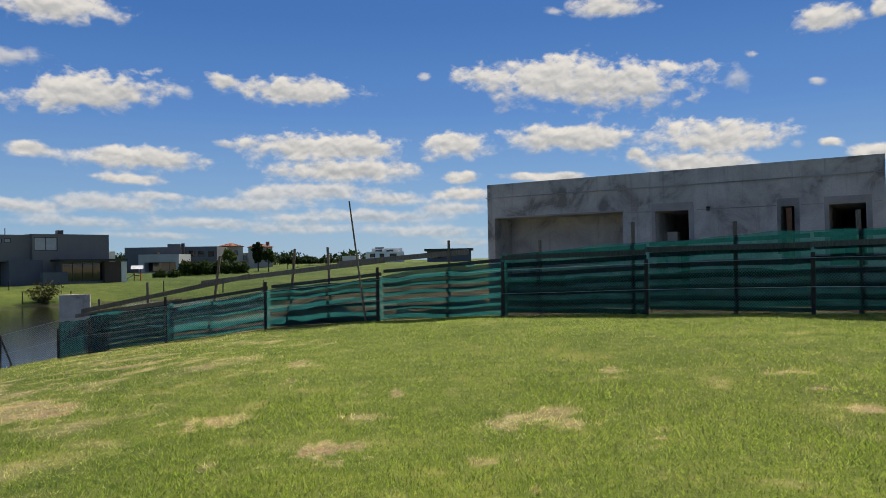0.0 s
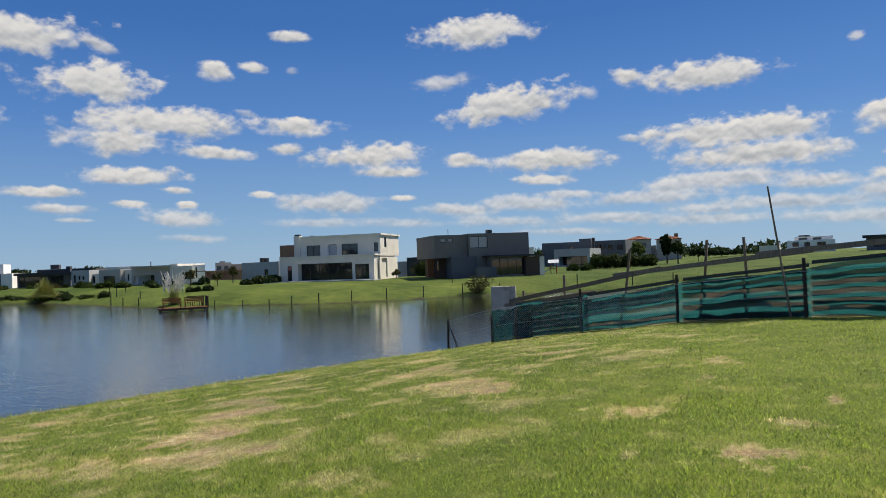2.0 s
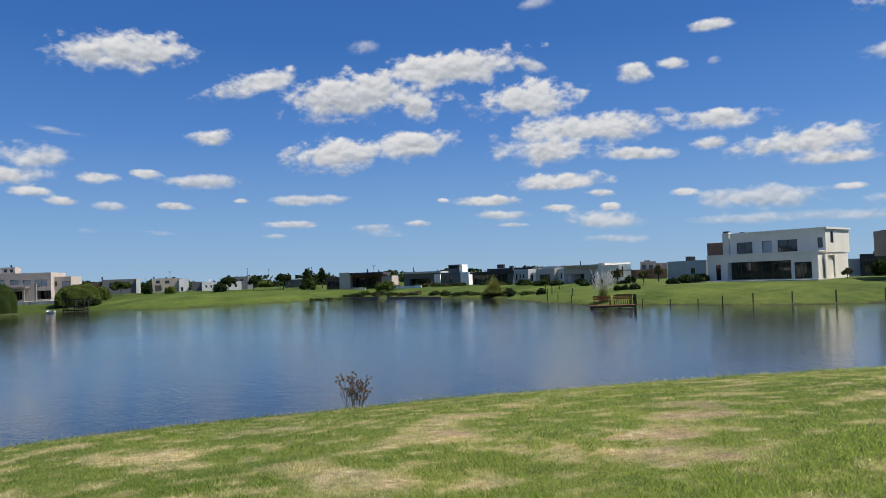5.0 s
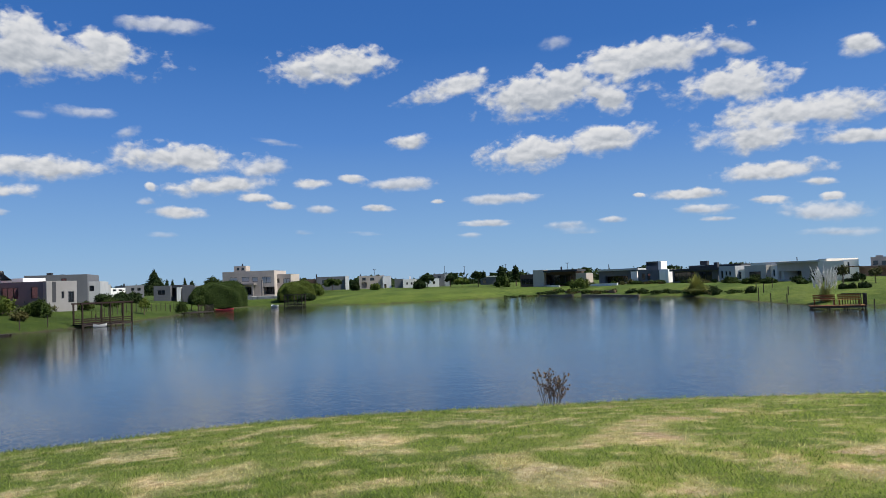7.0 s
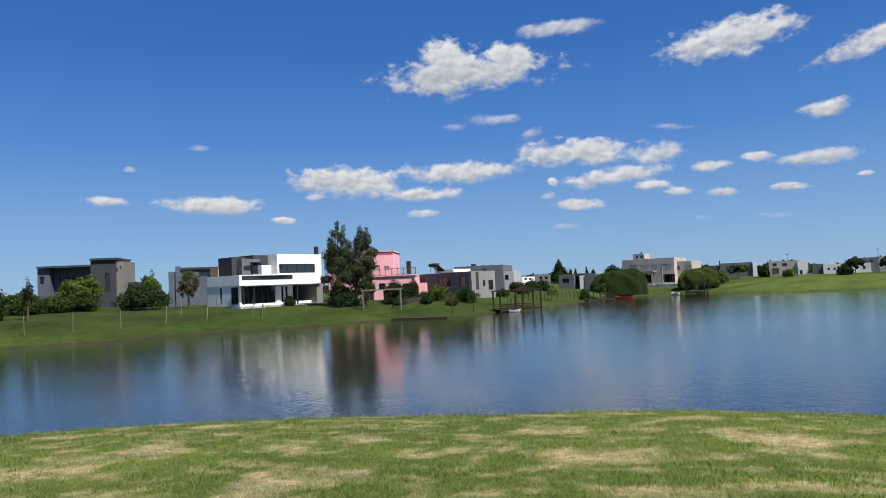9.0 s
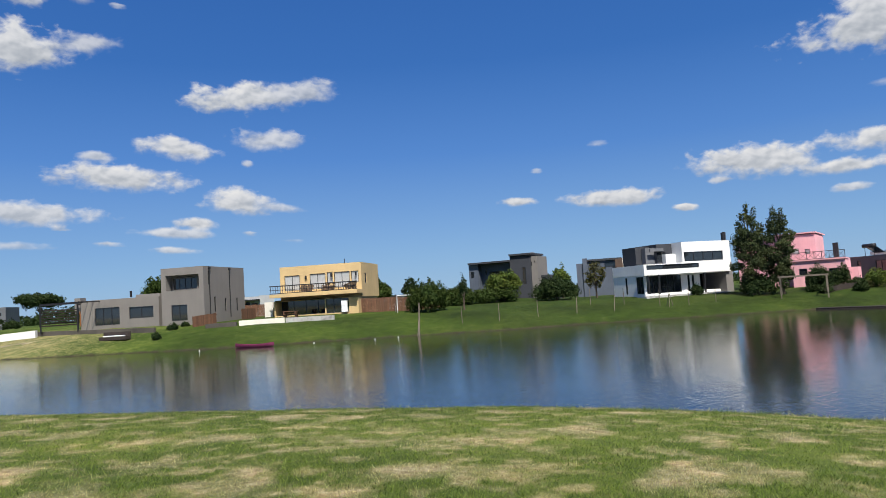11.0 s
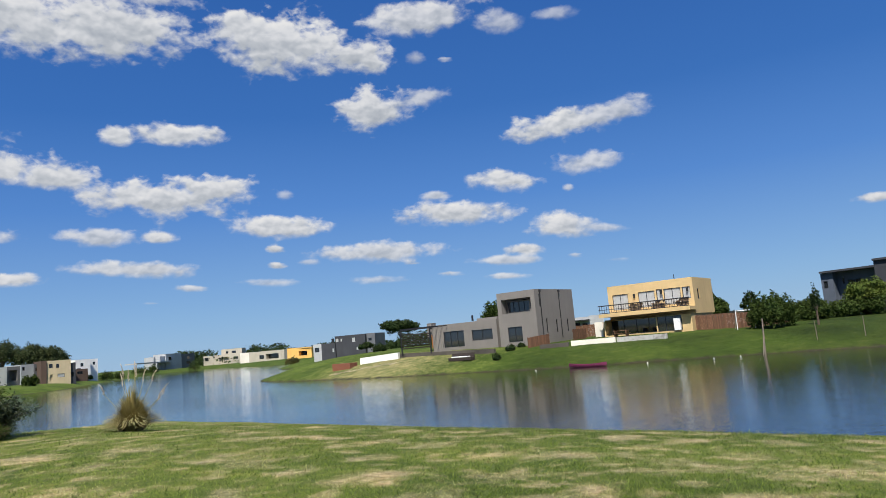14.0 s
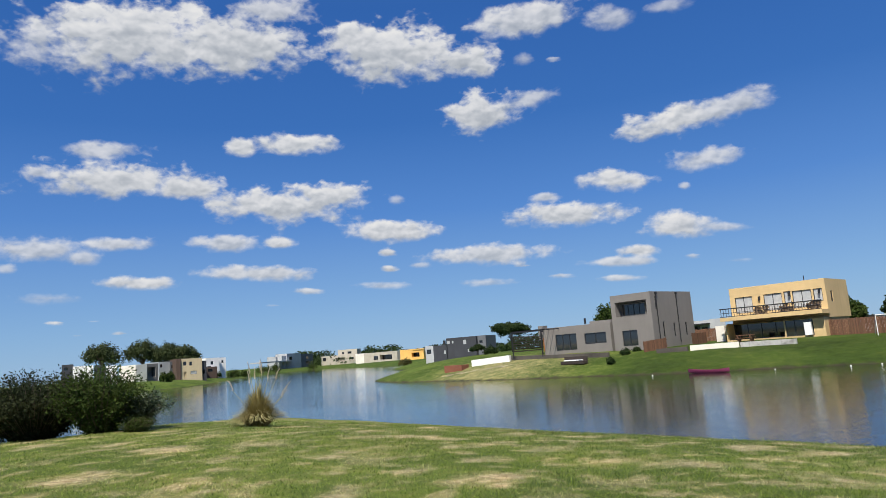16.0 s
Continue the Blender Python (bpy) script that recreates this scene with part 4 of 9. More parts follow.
def walls(h, u0, u1, v0, v1, z0, z1, material, front=(), right=(), left=(), name="wall", label="", parapet=0.25, below=None):
    """The walls of one block of a house, with real openings, reveals and a roof behind the parapet.
    Openings: from, to, foot, head, kind (w window, c curtained, o open, p porch, d deep niche), leaves, depth."""
    bm = bmesh.new()
    box = (u0, u1, v0, v1)
    if below is None:      # the walls go down into the ground
        feet = [h.matrix_basis @ Vector((u, v, 0)) for u in (u0, u1) for v in (v0, v1)]
        below = max(0.8, max(p.z - ground_at(p.x, p.y) for p in feet) + 0.3)
    for side, holes in (("front", front), ("right", right), ("left", left), ("back", ())):
        lo, hi = (u0, u1) if side in ("front", "back") else (v0, v1)
        cuts = sorted({lo, hi, *[min(max(e, lo), hi) for o in holes for e in o[:2]]})
        levels = sorted({z0 - below, z1, *[min(e, z1) for o in holes for e in o[2:4]]})
        for a0, a1 in zip(cuts, cuts[1:]):
            for b0, b1 in zip(levels, levels[1:]):
                ca, cb = (a0 + a1) / 2, (b0 + b1) / 2
                if a1 - a0 < 1e-4 or any(o[0] < ca < o[1] and o[2] < cb < o[3] for o in holes):
                    continue
                quad(bm, *[face_point(side, box, a, z, 0) for a, z in ((a0, b0), (a1, b0), (a1, b1), (a0, b1))])
        for o in holes:
            a0, a1, b0, b1, kind, leaves = (*o, 1)[:6] if len(o) < 6 else o[:6]
            depth = o[6] if len(o) > 6 else {"p": 2.4, "d": 1.2, "o": 3.0}.get(kind, 0.22)
            ring = ((a0, b0), (a1, b0), (a1, b1), (a0, b1))
            for (pa, pz), (qa, qz) in zip(ring, ring[1:] + ring[:1]):
                quad(bm, face_point(side, box, pa, pz, 0), face_point(side, box, qa, qz, 0), face_point(side, box, qa, qz, depth), face_point(side, box, pa, pz, depth))
            if kind in "do":
                quad(bm, *[face_point(side, box, a, z, depth) for a, z in ring])
            else:
                window(h, side, box, a0, a1, b0, b1, leaves, depth - 0.1, CURTAIN if kind == "c" else GLASS)
    w = 0.18
    for (a, b), (c, d) in ((((u0, v0), (u1, v0)), ((u0 + w, v0 + w), (u1 - w, v0 + w))), (((u1, v0), (u1, v1)), ((u1 - w, v0 + w), (u1 - w, v1 - w))),
                           (((u1, v1), (u0, v1)), ((u1 - w, v1 - w), (u0 + w, v1 - w))), (((u0, v1), (u0, v0)), ((u0 + w, v1 - w), (u0 + w, v0 + w)))):
        quad(bm, (*a, z1), (*b, z1), (*d, z1), (*c, z1))
        quad(bm, (*c, z1), (*d, z1), (*d, z1 - parapet), (*c, z1 - parapet))
    bmesh.ops.remove_doubles(bm, verts=bm.verts[:], dist=0.0005)
    bmesh.ops.recalc_face_normals(bm, faces=bm.faces[:])
    made = part(name, bm, material, h, label)
    rb = bmesh.new()
    quad(rb, (u0 + w, v0 + w, z1 - parapet + 0.004), (u1 - w, v0 + w, z1 - parapet + 0.004), (u1 - w, v1 - w, z1 - parapet + 0.004), (u0 + w, v1 - w, z1 - parapet + 0.004))
    part("roof", rb, ROOF_FELT, h)
    return made


def window(h, side, box, a0, a1, b0, b1, leaves, depth, pane_material, bar_width=0.06):
    """A window in an opening: a frame with its leaves, and each pane a mesh of its own."""
    fb = bmesh.new()
    t = min(bar_width, (a1 - a0) * 0.2, (b1 - b0) * 0.2)
    steps = [a0 + (a1 - a0) * k / leaves for k in range(leaves + 1)]
    us = sorted({a0, a0 + t, a1 - t, a1, *[s + q * t / 2 for s in steps[1:-1] for q in (-1, 1)]})
    zs = [b0, b0 + t, b1 - t, b1]
    grid = {}

    def corner(i, j):
        if (i, j) not in grid:
            grid[i, j] = fb.verts.new(face_point(side, box, us[i], zs[j], depth - 0.05))
        return grid[i, j]

    for i in range(len(us) - 1):
        for j in range(3):
            if j == 1 and i % 2 == 1:
                continue
            fb.faces.new((corner(i, j), corner(i + 1, j), corner(i + 1, j + 1), corner(i, j + 1)))
    into = Vector(face_point(side, box, 0, 0, 1)) - Vector(face_point(side, box, 0, 0, 0))
    deep = bmesh.ops.extrude_face_region(fb, geom=fb.faces[:])
    bmesh.ops.translate(fb, vec=into * 0.09, verts=[e for e in deep["geom"] if isinstance(e, bmesh.types.BMVert)])
    bmesh.ops.recalc_face_normals(fb, faces=fb.faces[:])
    frame_part = part("window", fb, FRAME_DARK, h)
    for p, q in zip(steps, steps[1:]):
        pb = bmesh.new()
        c = [face_point(side, box, a, z, depth) for a, z in ((p + t / 2, b0 + t), (q - t / 2, b0 + t), (q - t / 2, b1 - t), (p + t / 2, b1 - t))]
        quad(pb, *c)
        part("pane", pb, pane_material, frame_part)
    return frame_part


def extra(h, name, material, *v, bevel=0.0, label=""):
    """A plain built part of a house: slab, pier, chimney, sill."""
    return part(name, boxed(*v, bevel=bevel), material, h, label)


def hip_roof(h, u0, u1, v0, v1, z0, z1):
    """A low tiled hip roof with eaves; its tile rows are ridges of their own."""
    bm = bmesh.new()
    um, vm = (u0 + u1) / 2, (v0 + v1) / 2
    ring = [(u0, v0), (u1, v0), (u1, v1), (u0, v1)]
    rows = 9
    for k in range(rows):
        f0, f1 = k / rows, (k + 1) / rows
        for (ax, ay), (bx, by) in zip(ring, ring[1:] + ring[:1]):
            def at(x, y, f, lift):
                return (x + (um - x) * f, y + (vm - y) * f, z0 + (z1 - z0) * f + lift)
            quad(bm, at(ax, ay, f0, 0.05), at(bx, by, f0, 0.05), at(bx, by, f1, 0), at(ax, ay, f1, 0))
            quad(bm, at(ax, ay, f0, 0.0), at(bx, by, f0, 0.0), at(bx, by, f0, 0.05), at(ax, ay, f0, 0.05))
    quad(bm, *[(x, y, z0) for x, y in ring])
    part("roof", bm, ROOF_TILE, h, "red clay tile roof")


def solar_heater(h, u, v, z):
    """A tank and a tilted panel of tubes on a stand, on the roof."""
    bm = bar(bmesh.new(), (u - 0.1, v - 0.9, z + 1.25), (u - 0.1, v + 0.9, z + 1.25), 0.26, sides=14)
    tank = part("water_heater", bm, METAL_DARK, h, "dark solar water tank", True)
    pb = boxed(0, 1.9, v - 0.8, v + 0.8, -0.03, 0.03)
    bmesh.ops.transform(pb, matrix=pose(u + 0.1, 0, z + 1.15, 0, 32, 0), verts=pb.verts[:])
    part("panel", pb, GLASS, tank)
    sb = bmesh.new()
    for w in (-0.7, 0.7):
        bar(sb, (u - 0.1, v + w, z), (u - 0.1, v + w, z + 1.1), 0.03), bar(sb, (u + 1.6, v + w, z - 0.05), (u + 1.6, v + w, z + 0.2), 0.03)
    part("stand", sb, METAL_DARK, tank)


def balustrade(h, u0, u1, v, z, high):
    """A dark metal balustrade with crossed bars between posts."""
    bm = bmesh.new()
    bar(bm, (u0, v, z + high), (u1, v, z + high), 0.035), bar(bm, (u0, v, z + 0.1), (u1, v, z + 0.1), 0.03)
    part("handrail", bm, METAL_DARK, h)
    n = max(2, round((u1 - u0) / 0.75))
    for k in range(n + 1):
        u = u0 + (u1 - u0) * k / n
        part("post", bar(bmesh.new(), (u, v, z), (u, v, z + high), 0.035), METAL_DARK, h)
        if k < n:
            w = u0 + (u1 - u0) * (k + 1) / n
            xb = bar(bar(bmesh.new(), (u, v, z + 0.1), (w, v, z + high), 0.022), (w, v, z + 0.1), (u, v, z + high), 0.022)
            part("cross_bars", xb, METAL_DARK, h)


def stone_balustrade(h, u0, u1, v, z, high):
    """A balcony front of rough stone panels between dark rails."""
    n = 4
    rng = random.Random(5)
    for k in range(n):
        a, b = u0 + (u1 - u0) * k / n, u0 + (u1 - u0) * (k + 1) / n
        bm = bmesh.new()
        bar(bm, (a, v, z + high), (b, v, z + high), 0.06), bar(bm, (a, v, z + 0.08), (b, v, z + 0.08), 0.04), bar(bm, (a, v, z + high * 0.5), (b, v, z + high * 0.5), 0.03)
        for q in range(9):
            x = a + (b - a) * (q + 0.5) / 9
            if q < 9:
                bar(bm, (x, v, z + 0.08), (x, v, z + high), 0.026)
        part("railing", bm, METAL_DARK, h)
        if k > 0:
            sb = bmesh.new()
            x = b - (b - a) * 0.55
            for _ in range(70):
                px, pz, s = rng.uniform(x, b - 0.1), rng.uniform(z + 0.1, z + high - 0.12), rng.uniform(0.08, 0.17)
                block(sb, px - s, px + s, v + 0.03, v + 0.1 + rng.uniform(0, 0.05), pz - s * 0.6, pz + s * 0.6)
            part("stone_facing", sb, STONE, h, "rough brown stone")


def downpipe(h, u, v, z0, z1):
    bm = bar(bmesh.new(), (u, v, z0), (u, v, z1 - 0.3), 0.06, sides=8)
    block(bm, u - 0.05, u + 0.12, v - 0.14, v + 0.14, z1 - 0.35, z1 - 0.05)
    part("downpipe", bm, METAL_DARK, h)


def pergola(h, u0, u1, v0, v1, high):
    """A dark steel pergola with a slatted side and garden furniture under it."""
    for u in (u0, u1):
        for v in (v0, v1):
            part("post", boxed(u - 0.06, u + 0.06, v - 0.06, v + 0.06, -0.5, high), METAL_DARK, h)
    for v in (v0, v1):
        part("beam", boxed(u0 - 0.1, u1 + 0.1, v - 0.06, v + 0.06, high, high + 0.16), METAL_DARK, h)
    for k in range(7):
        u = u0 + (u1 - u0) * k / 6
        part("rafter", boxed(u - 0.03, u + 0.03, v0, v1, high + 0.16, high + 0.26), METAL_DARK, h)
    for k in range(7):
        part("slat", boxed(u0 - 0.02, u0 + 0.02, v0 + 0.1, v1 - 0.1, 0.3 + k * 0.3, 0.45 + k * 0.3), WOOD_DARK, h)
    part("screen", boxed(u0 + 0.3, u0 + 1.6, v1 - 0.1, v1, 0.1, 1.9), WOOD_WARM, h, "rust-brown panel")


# ---- plants ----
def leaves(name, blobs, count, size, material, parent, seed, hollow=0.45, long=1.7):
    """A crown of single leaves or sprays, spread through a handful of lobes with gaps between."""
    r = np.random.RandomState(seed)
    b = np.array(blobs, float)
    share = b[:, 3] * b[:, 4] * b[:, 5]
    which = r.choice(len(b), count, p=share / share.sum())
    d = r.normal(size=(count, 3))
    d /= np.linalg.norm(d, axis=1)[:, None]
    rad = hollow + (1 - hollow) * r.rand(count) ** 0.7
    rad *= 1 + 0.16 * np.sin(d[:, 0] * 5 + which) + 0.14 * np.sin(d[:, 2] * 7 + which * 2) + 0.1 * r.normal(size=count)
    c = b[which, :3] + d * b[which, 3:6] * rad[:, None]
    c[:, 2] = np.maximum(c[:, 2], 0.03)
    n = d + 0.9 * r.normal(size=(count, 3)) + np.array([0, 0, 0.4])
    n /= np.linalg.norm(n, axis=1)[:, None]
    a = np.cross(n, r.normal(size=(count, 3)))
    a /= np.linalg.norm(a, axis=1)[:, None]
    o = np.cross(n, a)
    s = size * r.uniform(0.6, 1.4, (count, 1))
    v = np.stack([c - a * s * long / 2, c + o * s / 2 - a * s * 0.1, c + a * s * long / 2 + n * s * 0.15, c - o * s / 2 - a * s * 0.1], 1).reshape(-1, 3)
    me = mesh_from(name, v, np.arange(count * 4).reshape(-1, 4))
    me.materials.append(material)
    ob = new(name, me)
    ob.parent = parent
    return ob


def hedge_material(name, rgb):
    n = Nodes(name, 0.85, specular=0.1)
    f = n.noise(n.place(), 3.5, 5, 0.7)
    n.colour(n.mix(n.span(f, 0.35, 0.65), n_tuple(rgb, 0.45), n_tuple(rgb, 1.4)))
    n.bump(f, 1.0, 0.25)
    return n.mat


HEDGE = {"leaf_green": hedge_material("hedge_green", (0.020, 0.034, 0.007)), "leaf_light": hedge_material("hedge_light", (0.045, 0.062, 0.010))}


def hedge_foliage(t, wide, high, count, size, material, seed):
    r = np.random.RandomState(seed)

    def skin(a, e, grow):
        """A long rounded loaf, a little uneven."""
        cx, cy, cz = np.cos(a) * np.cos(e), np.sin(a) * np.cos(e), np.sin(e)
        bump = grow * (1 + 0.05 * np.sin(a * 5 + seed) * np.cos(e * 3) + 0.04 * np.sin(a * 9 + e * 7))
        p = 0.72
        return np.stack([np.sign(cx) * np.abs(cx) ** p * wide * 0.5, np.sign(cy) * np.abs(cy) ** p * high * 0.75, np.maximum(np.abs(cz) ** 0.62 * high * (1 - 0.16 * cx), 0.02)], -1) * bump[..., None]
    a, e = np.meshgrid(np.linspace(0, 2 * np.pi, 49)[:-1], np.linspace(0, np.pi / 2, 12), indexing="ij")
    me = mesh_from("hedge_core", skin(a, e, 0.98).reshape(-1, 3), np.array([[i * 12 + j, ((i + 1) % 48) * 12 + j, ((i + 1) % 48) * 12 + j + 1, i * 12 + j + 1] for i in range(48) for j in range(11)]), True)
    me.materials.append(HEDGE[material.name])
    new("hedge_core", me).parent = t
    n = count
    a, e = r.uniform(0, 2 * np.pi, n), np.arcsin(r.uniform(0, 1, n))
    c = skin(a, e, 0.965 + 0.04 * r.rand(n))
    u, w = r.normal(size=(n, 3)), r.normal(size=(n, 3))
    u, w = u / np.linalg.norm(u, axis=1)[:, None] * size * 0.3, w / np.linalg.norm(w, axis=1)[:, None] * size * 0.2
    me = mesh_from("crown", np.stack([c - u, c - w, c + u, c + w], 1).reshape(-1, 3), np.arange(n * 4).reshape(-1, 4))
    me.materials.append(material)
    new("crown", me).parent = t


def tree(label, x, y, wide, high, kind="round", material=None, count=2200, size=0.3, seed=1, trunk=0.3, category="tree", name="tree", sink=0.1):
    """A tapered trunk with limbs and a crown of leaves. kind: round, tall (poplar), wide (umbrella), bush, cone, mound."""
    rng = random.Random(seed)
    material = material or LEAF_MID
    t = thing(name, label, category, pose(x, y, ground_at(x, y) - sink, 0, 0, rng.uniform(0, 360) if kind != "mound" else math.degrees(math.atan2(y, x)) + 90))
    r, high = wide / 2, high * (1.12 if kind in ("round", "bush", "wide") else 1.03)
    foot = {"bush": 0.0, "mound": 0.0}.get(kind, trunk * high)
    blobs = []
    if kind == "mound":
        blobs.append((0, 0, high * 0.35, wide * 0.5, high * 0.8, high * 0.62))
    elif kind == "tall":
        for k in range(26):
            f = k / 25
            full = r * (0.25 + 0.75 * math.sin(math.pi * min(1, 0.12 + f * 0.88)) ** 0.8)
            w, a = full * rng.uniform(0.35, 0.6), k * 2.4
            o = full * rng.uniform(0.4, 0.95)
            blobs.append((o * math.cos(a), o * math.sin(a), foot + (high - foot) * (0.05 + 0.88 * f), w, w, (high - foot) * rng.uniform(0.05, 0.10)))
    elif kind == "cone":
        for k in range(8):
            f = k / 7
            w = r * (1.02 - 0.9 * f)
            blobs.append((rng.uniform(-0.2, 0.2) * w, rng.uniform(-0.2, 0.2) * w, foot + (high - foot) * (0.07 + 0.87 * f), w, w, (high - foot) * 0.11))
    else:
        n = 24 if kind != "wide" else 20
        for k in range(n):
            a, q = k * 2.4 + rng.uniform(-0.4, 0.4), math.sqrt((k + 0.5) / n)
            z = foot + (high - foot) * ((0.62 - 0.3 * q) if kind != "wide" else 0.72 - 0.18 * q) + rng.uniform(-0.08, 0.1) * high
            w = r * rng.uniform(0.2, 0.38)
            zz = (high - foot) * (rng.uniform(0.12, 0.24) if kind != "wide" else 0.17)
            if kind == "bush":
                z, zz = high * (0.58 - 0.28 * q) + rng.uniform(-0.06, 0.08) * high, high * rng.uniform(0.2, 0.36)
            blobs.append((math.cos(a) * r * 0.78 * q, math.sin(a) * r * 0.78 * q, z, w, w, zz))
    bm = bmesh.new()
    thick = max(0.05, 0.028 * high)
    top = (0, 0, max(foot, 0.3) + (high - foot) * 0.45)
    bar(bm, (0, 0, -0.3), top, thick, thick * 0.45, 8)
    for bx, by, bz, *_ in blobs[::2]:
        f = rng.uniform(0.35, 0.85)
        bar(bm, (0, 0, top[2] * f), (bx * 0.9, by * 0.9, max(bz, 0.15)), thick * 0.4, thick * 0.12, 5)
    part("trunk", bm, BARK, t)
    if kind == "mound":      # a clipped hedge: close foliage over a dark inside
        hedge_foliage(t, wide, high, count, size, material, seed)
        return t
    leaves("crown", blobs, int(count * 2.4), size * 0.58, material, t, seed, 0.8 if kind == "mound" else 0.4)
    return t


def hip_grass(label, x, y, wide, high, seed, blades=420, plumes=(), material=None, name="pampas_grass", plume_long=0.5, plume_material=None):
    """A clump of long arching blades, with feathery plumes on tall stems."""
    t = thing(name, label, "grass clump", pose(x, y, ground_at(x, y) - 0.05))
    r = np.random.RandomState(seed)
    v, f = [], []
    for k in range(blades):
        a, out = r.uniform(0, 6.283), r.rand() ** 0.6
        reach, up = wide / 2 * out, high * r.uniform(0.6, 1.1) * (1 - 0.4 * out ** 2)
        bx, by = math.cos(a) * reach * 0.22, math.sin(a) * reach * 0.22
        w = r.uniform(0.008, 0.016) * (1 + wide / 2)
        sx, sy = -math.sin(a) * w, math.cos(a) * w
        base = len(v)
        for s in (0.0, 0.4, 0.75, 1.0):
            px, py = bx + math.cos(a) * reach * 0.85 * s ** 1.3, by + math.sin(a) * reach * 0.85 * s ** 1.3
            pz = up * (1.65 * s - 0.95 * s * s * (0.3 + out))
            th = 1 - 0.85 * s
            v += [(px + sx * th, py + sy * th, pz), (px - sx * th, py - sy * th, pz)]
        f += [(base + 2 * i, base + 2 * i + 1, base + 2 * i + 3, base + 2 * i + 2) for i in range(3)]
    me = mesh_from("blades", v, f)
    me.materials.append(material or STRAW_GRASS)
    new("blades", me).parent = t
    for px, py, pz, lean in plumes:
        sb, last = bmesh.new(), Vector((px * 0.12, py * 0.12, 0.1))
        for f in (0.35, 0.7, 1.0):
            q = Vector((px * (0.12 + 0.88 * f ** 1.5), py * (0.12 + 0.88 * f ** 1.5), pz * f))
            bar(sb, last, q, 0.008, 0.006, 4)
            last = q
        stem = part("stem", sb, STRAW_GRASS, t)
        n = 150
        s = r.rand(n)
        out = Vector((px, py, 0)).normalized() * lean
        c = np.stack([px + out.x * s * s * plume_long, py + out.y * s * s * plume_long, pz + plume_long * s * (1 - 0.4 * lean * s)], -1)
        d = r.normal(size=(n, 3)) * plume_long * 0.07 * (1.15 - s[:, None]) + np.array([out.x, out.y, 0.7]) * plume_long * 0.2
        o = r.normal(size=(n, 3)) * plume_long * 0.016
        pv = np.stack([c - o, c + o, c + d + o * 0.3], 1).reshape(-1, 3)
        pm = mesh_from("plume", pv, np.arange(n * 3).reshape(-1, 3))
        pm.materials.append(plume_material or PLUME)
        new("plume", pm).parent = stem
    return t


def arching_shrub(label, x, y, wide, high, material, seed, stems=70, per=80, leaf=0.06, droop=0.3, lean=(0.0, 0.0), bark=None):
    """A shrub of arching stems with leaves set along them."""
    t = thing("bush", label, "bush", pose(x, y, ground_at(x, y) - 0.05))
    r = np.random.RandomState(seed)
    bm = bmesh.new()
    spots, ways = [], []
    for k in range(stems):
        a, out = r.uniform(0, 6.283), r.rand() ** 0.55
        way = np.array([math.cos(a) * wide / 2 * out + lean[0] * r.uniform(0.3, 1), math.sin(a) * wide / 2 * out + lean[1] * r.uniform(0.3, 1), 0])
        top = high * r.uniform(0.65, 1.08) * (1 - 0.35 * out ** 2)

        def at(s):
            return np.array([way[0] * (0.12 + 0.88 * s ** 0.8), way[1] * (0.12 + 0.88 * s ** 0.8), top * (s * (1 + droop * out) - droop * out * s ** 3)])
        last = at(0.0)
        for f in (0.3, 0.6, 0.85, 1.0):
            q = at(f)
            bar(bm, last, q, 0.018 * (1.15 - f), 0.018 * (1.0 - f * 0.85), 4)
            last = q
        for s in r.uniform(0.08, 1.0, per):
            spots.append(at(s) + r.normal(size=3) * np.array([1, 1, 0.7]) * (0.035 * high + 0.04))
            ways.append(way / (np.linalg.norm(way) + 0.01) * 0.6 + np.array([0, 0, 0.1 - 0.4 * droop]))
    part("branchwork", bm, bark or BARK, t)
    c, w = np.array(spots), np.array(ways)
    m = len(c)
    c[:, 2] = np.maximum(c[:, 2], 0.04)
    a = w + 0.7 * r.normal(size=(m, 3))
    a /= np.linalg.norm(a, axis=1)[:, None]
    o = np.cross(a, r.normal(size=(m, 3)) * 0.7 + np.array([0, 0, 1.0]))
    o /= np.linalg.norm(o, axis=1)[:, None]
    s = leaf * r.uniform(0.6, 1.35, (m, 1))
    v = np.stack([c, c + o * s * 0.22 + a * s * 0.5, c + a * s, c - o * s * 0.22 + a * s * 0.5], 1).reshape(-1, 3)
    me = mesh_from("foliage", v, np.arange(m * 4).reshape(-1, 4))
    me.materials.append(material)
    new("foliage", me).parent = t
    return t


# ---- the houses ----
h = house("unfinished single-storey house of bare grey cement render with empty openings", 1.69, 27.05, 2.1, -32.1)
walls(h, 0.07, 12.98, 0, 11, 0, 4.19, CONCRETE, front=[(0.37, 5.32, 0.05, 2.9, "d", 1, 1.4), (6.43, 7.51, 0.12, 2.86, "o", 1, 9), (8.06, 8.19, 2.8, 2.94, "o", 1, 0.5), (10.24, 10.62, 1.02, 2.82, "o", 1, 9), (11.53, 12.49, 1, 2.82, "o", 1, 9)])
extra(h, "cement_band", CEMENT_DARK, 6.31, 6.43, -0.008, 0.1, 1.437, 3.12)
extra(h, "cement_band", CEMENT_DARK, 7.53, 7.68, -0.009, 0.1, 1.303, 2.994)
extra(h, "cement_band", CEMENT_DARK, 6.37, 7.67, -0.012, 0.1, 2.875, 3.121)
extra(h, "cement_band", CEMENT_DARK, 10.14, 10.24, -0.008, 0.1, 1.365, 3.042)
extra(h, "cement_band", CEMENT_DARK, 10.63, 10.76, -0.009, 0.1, 1.253, 2.96)
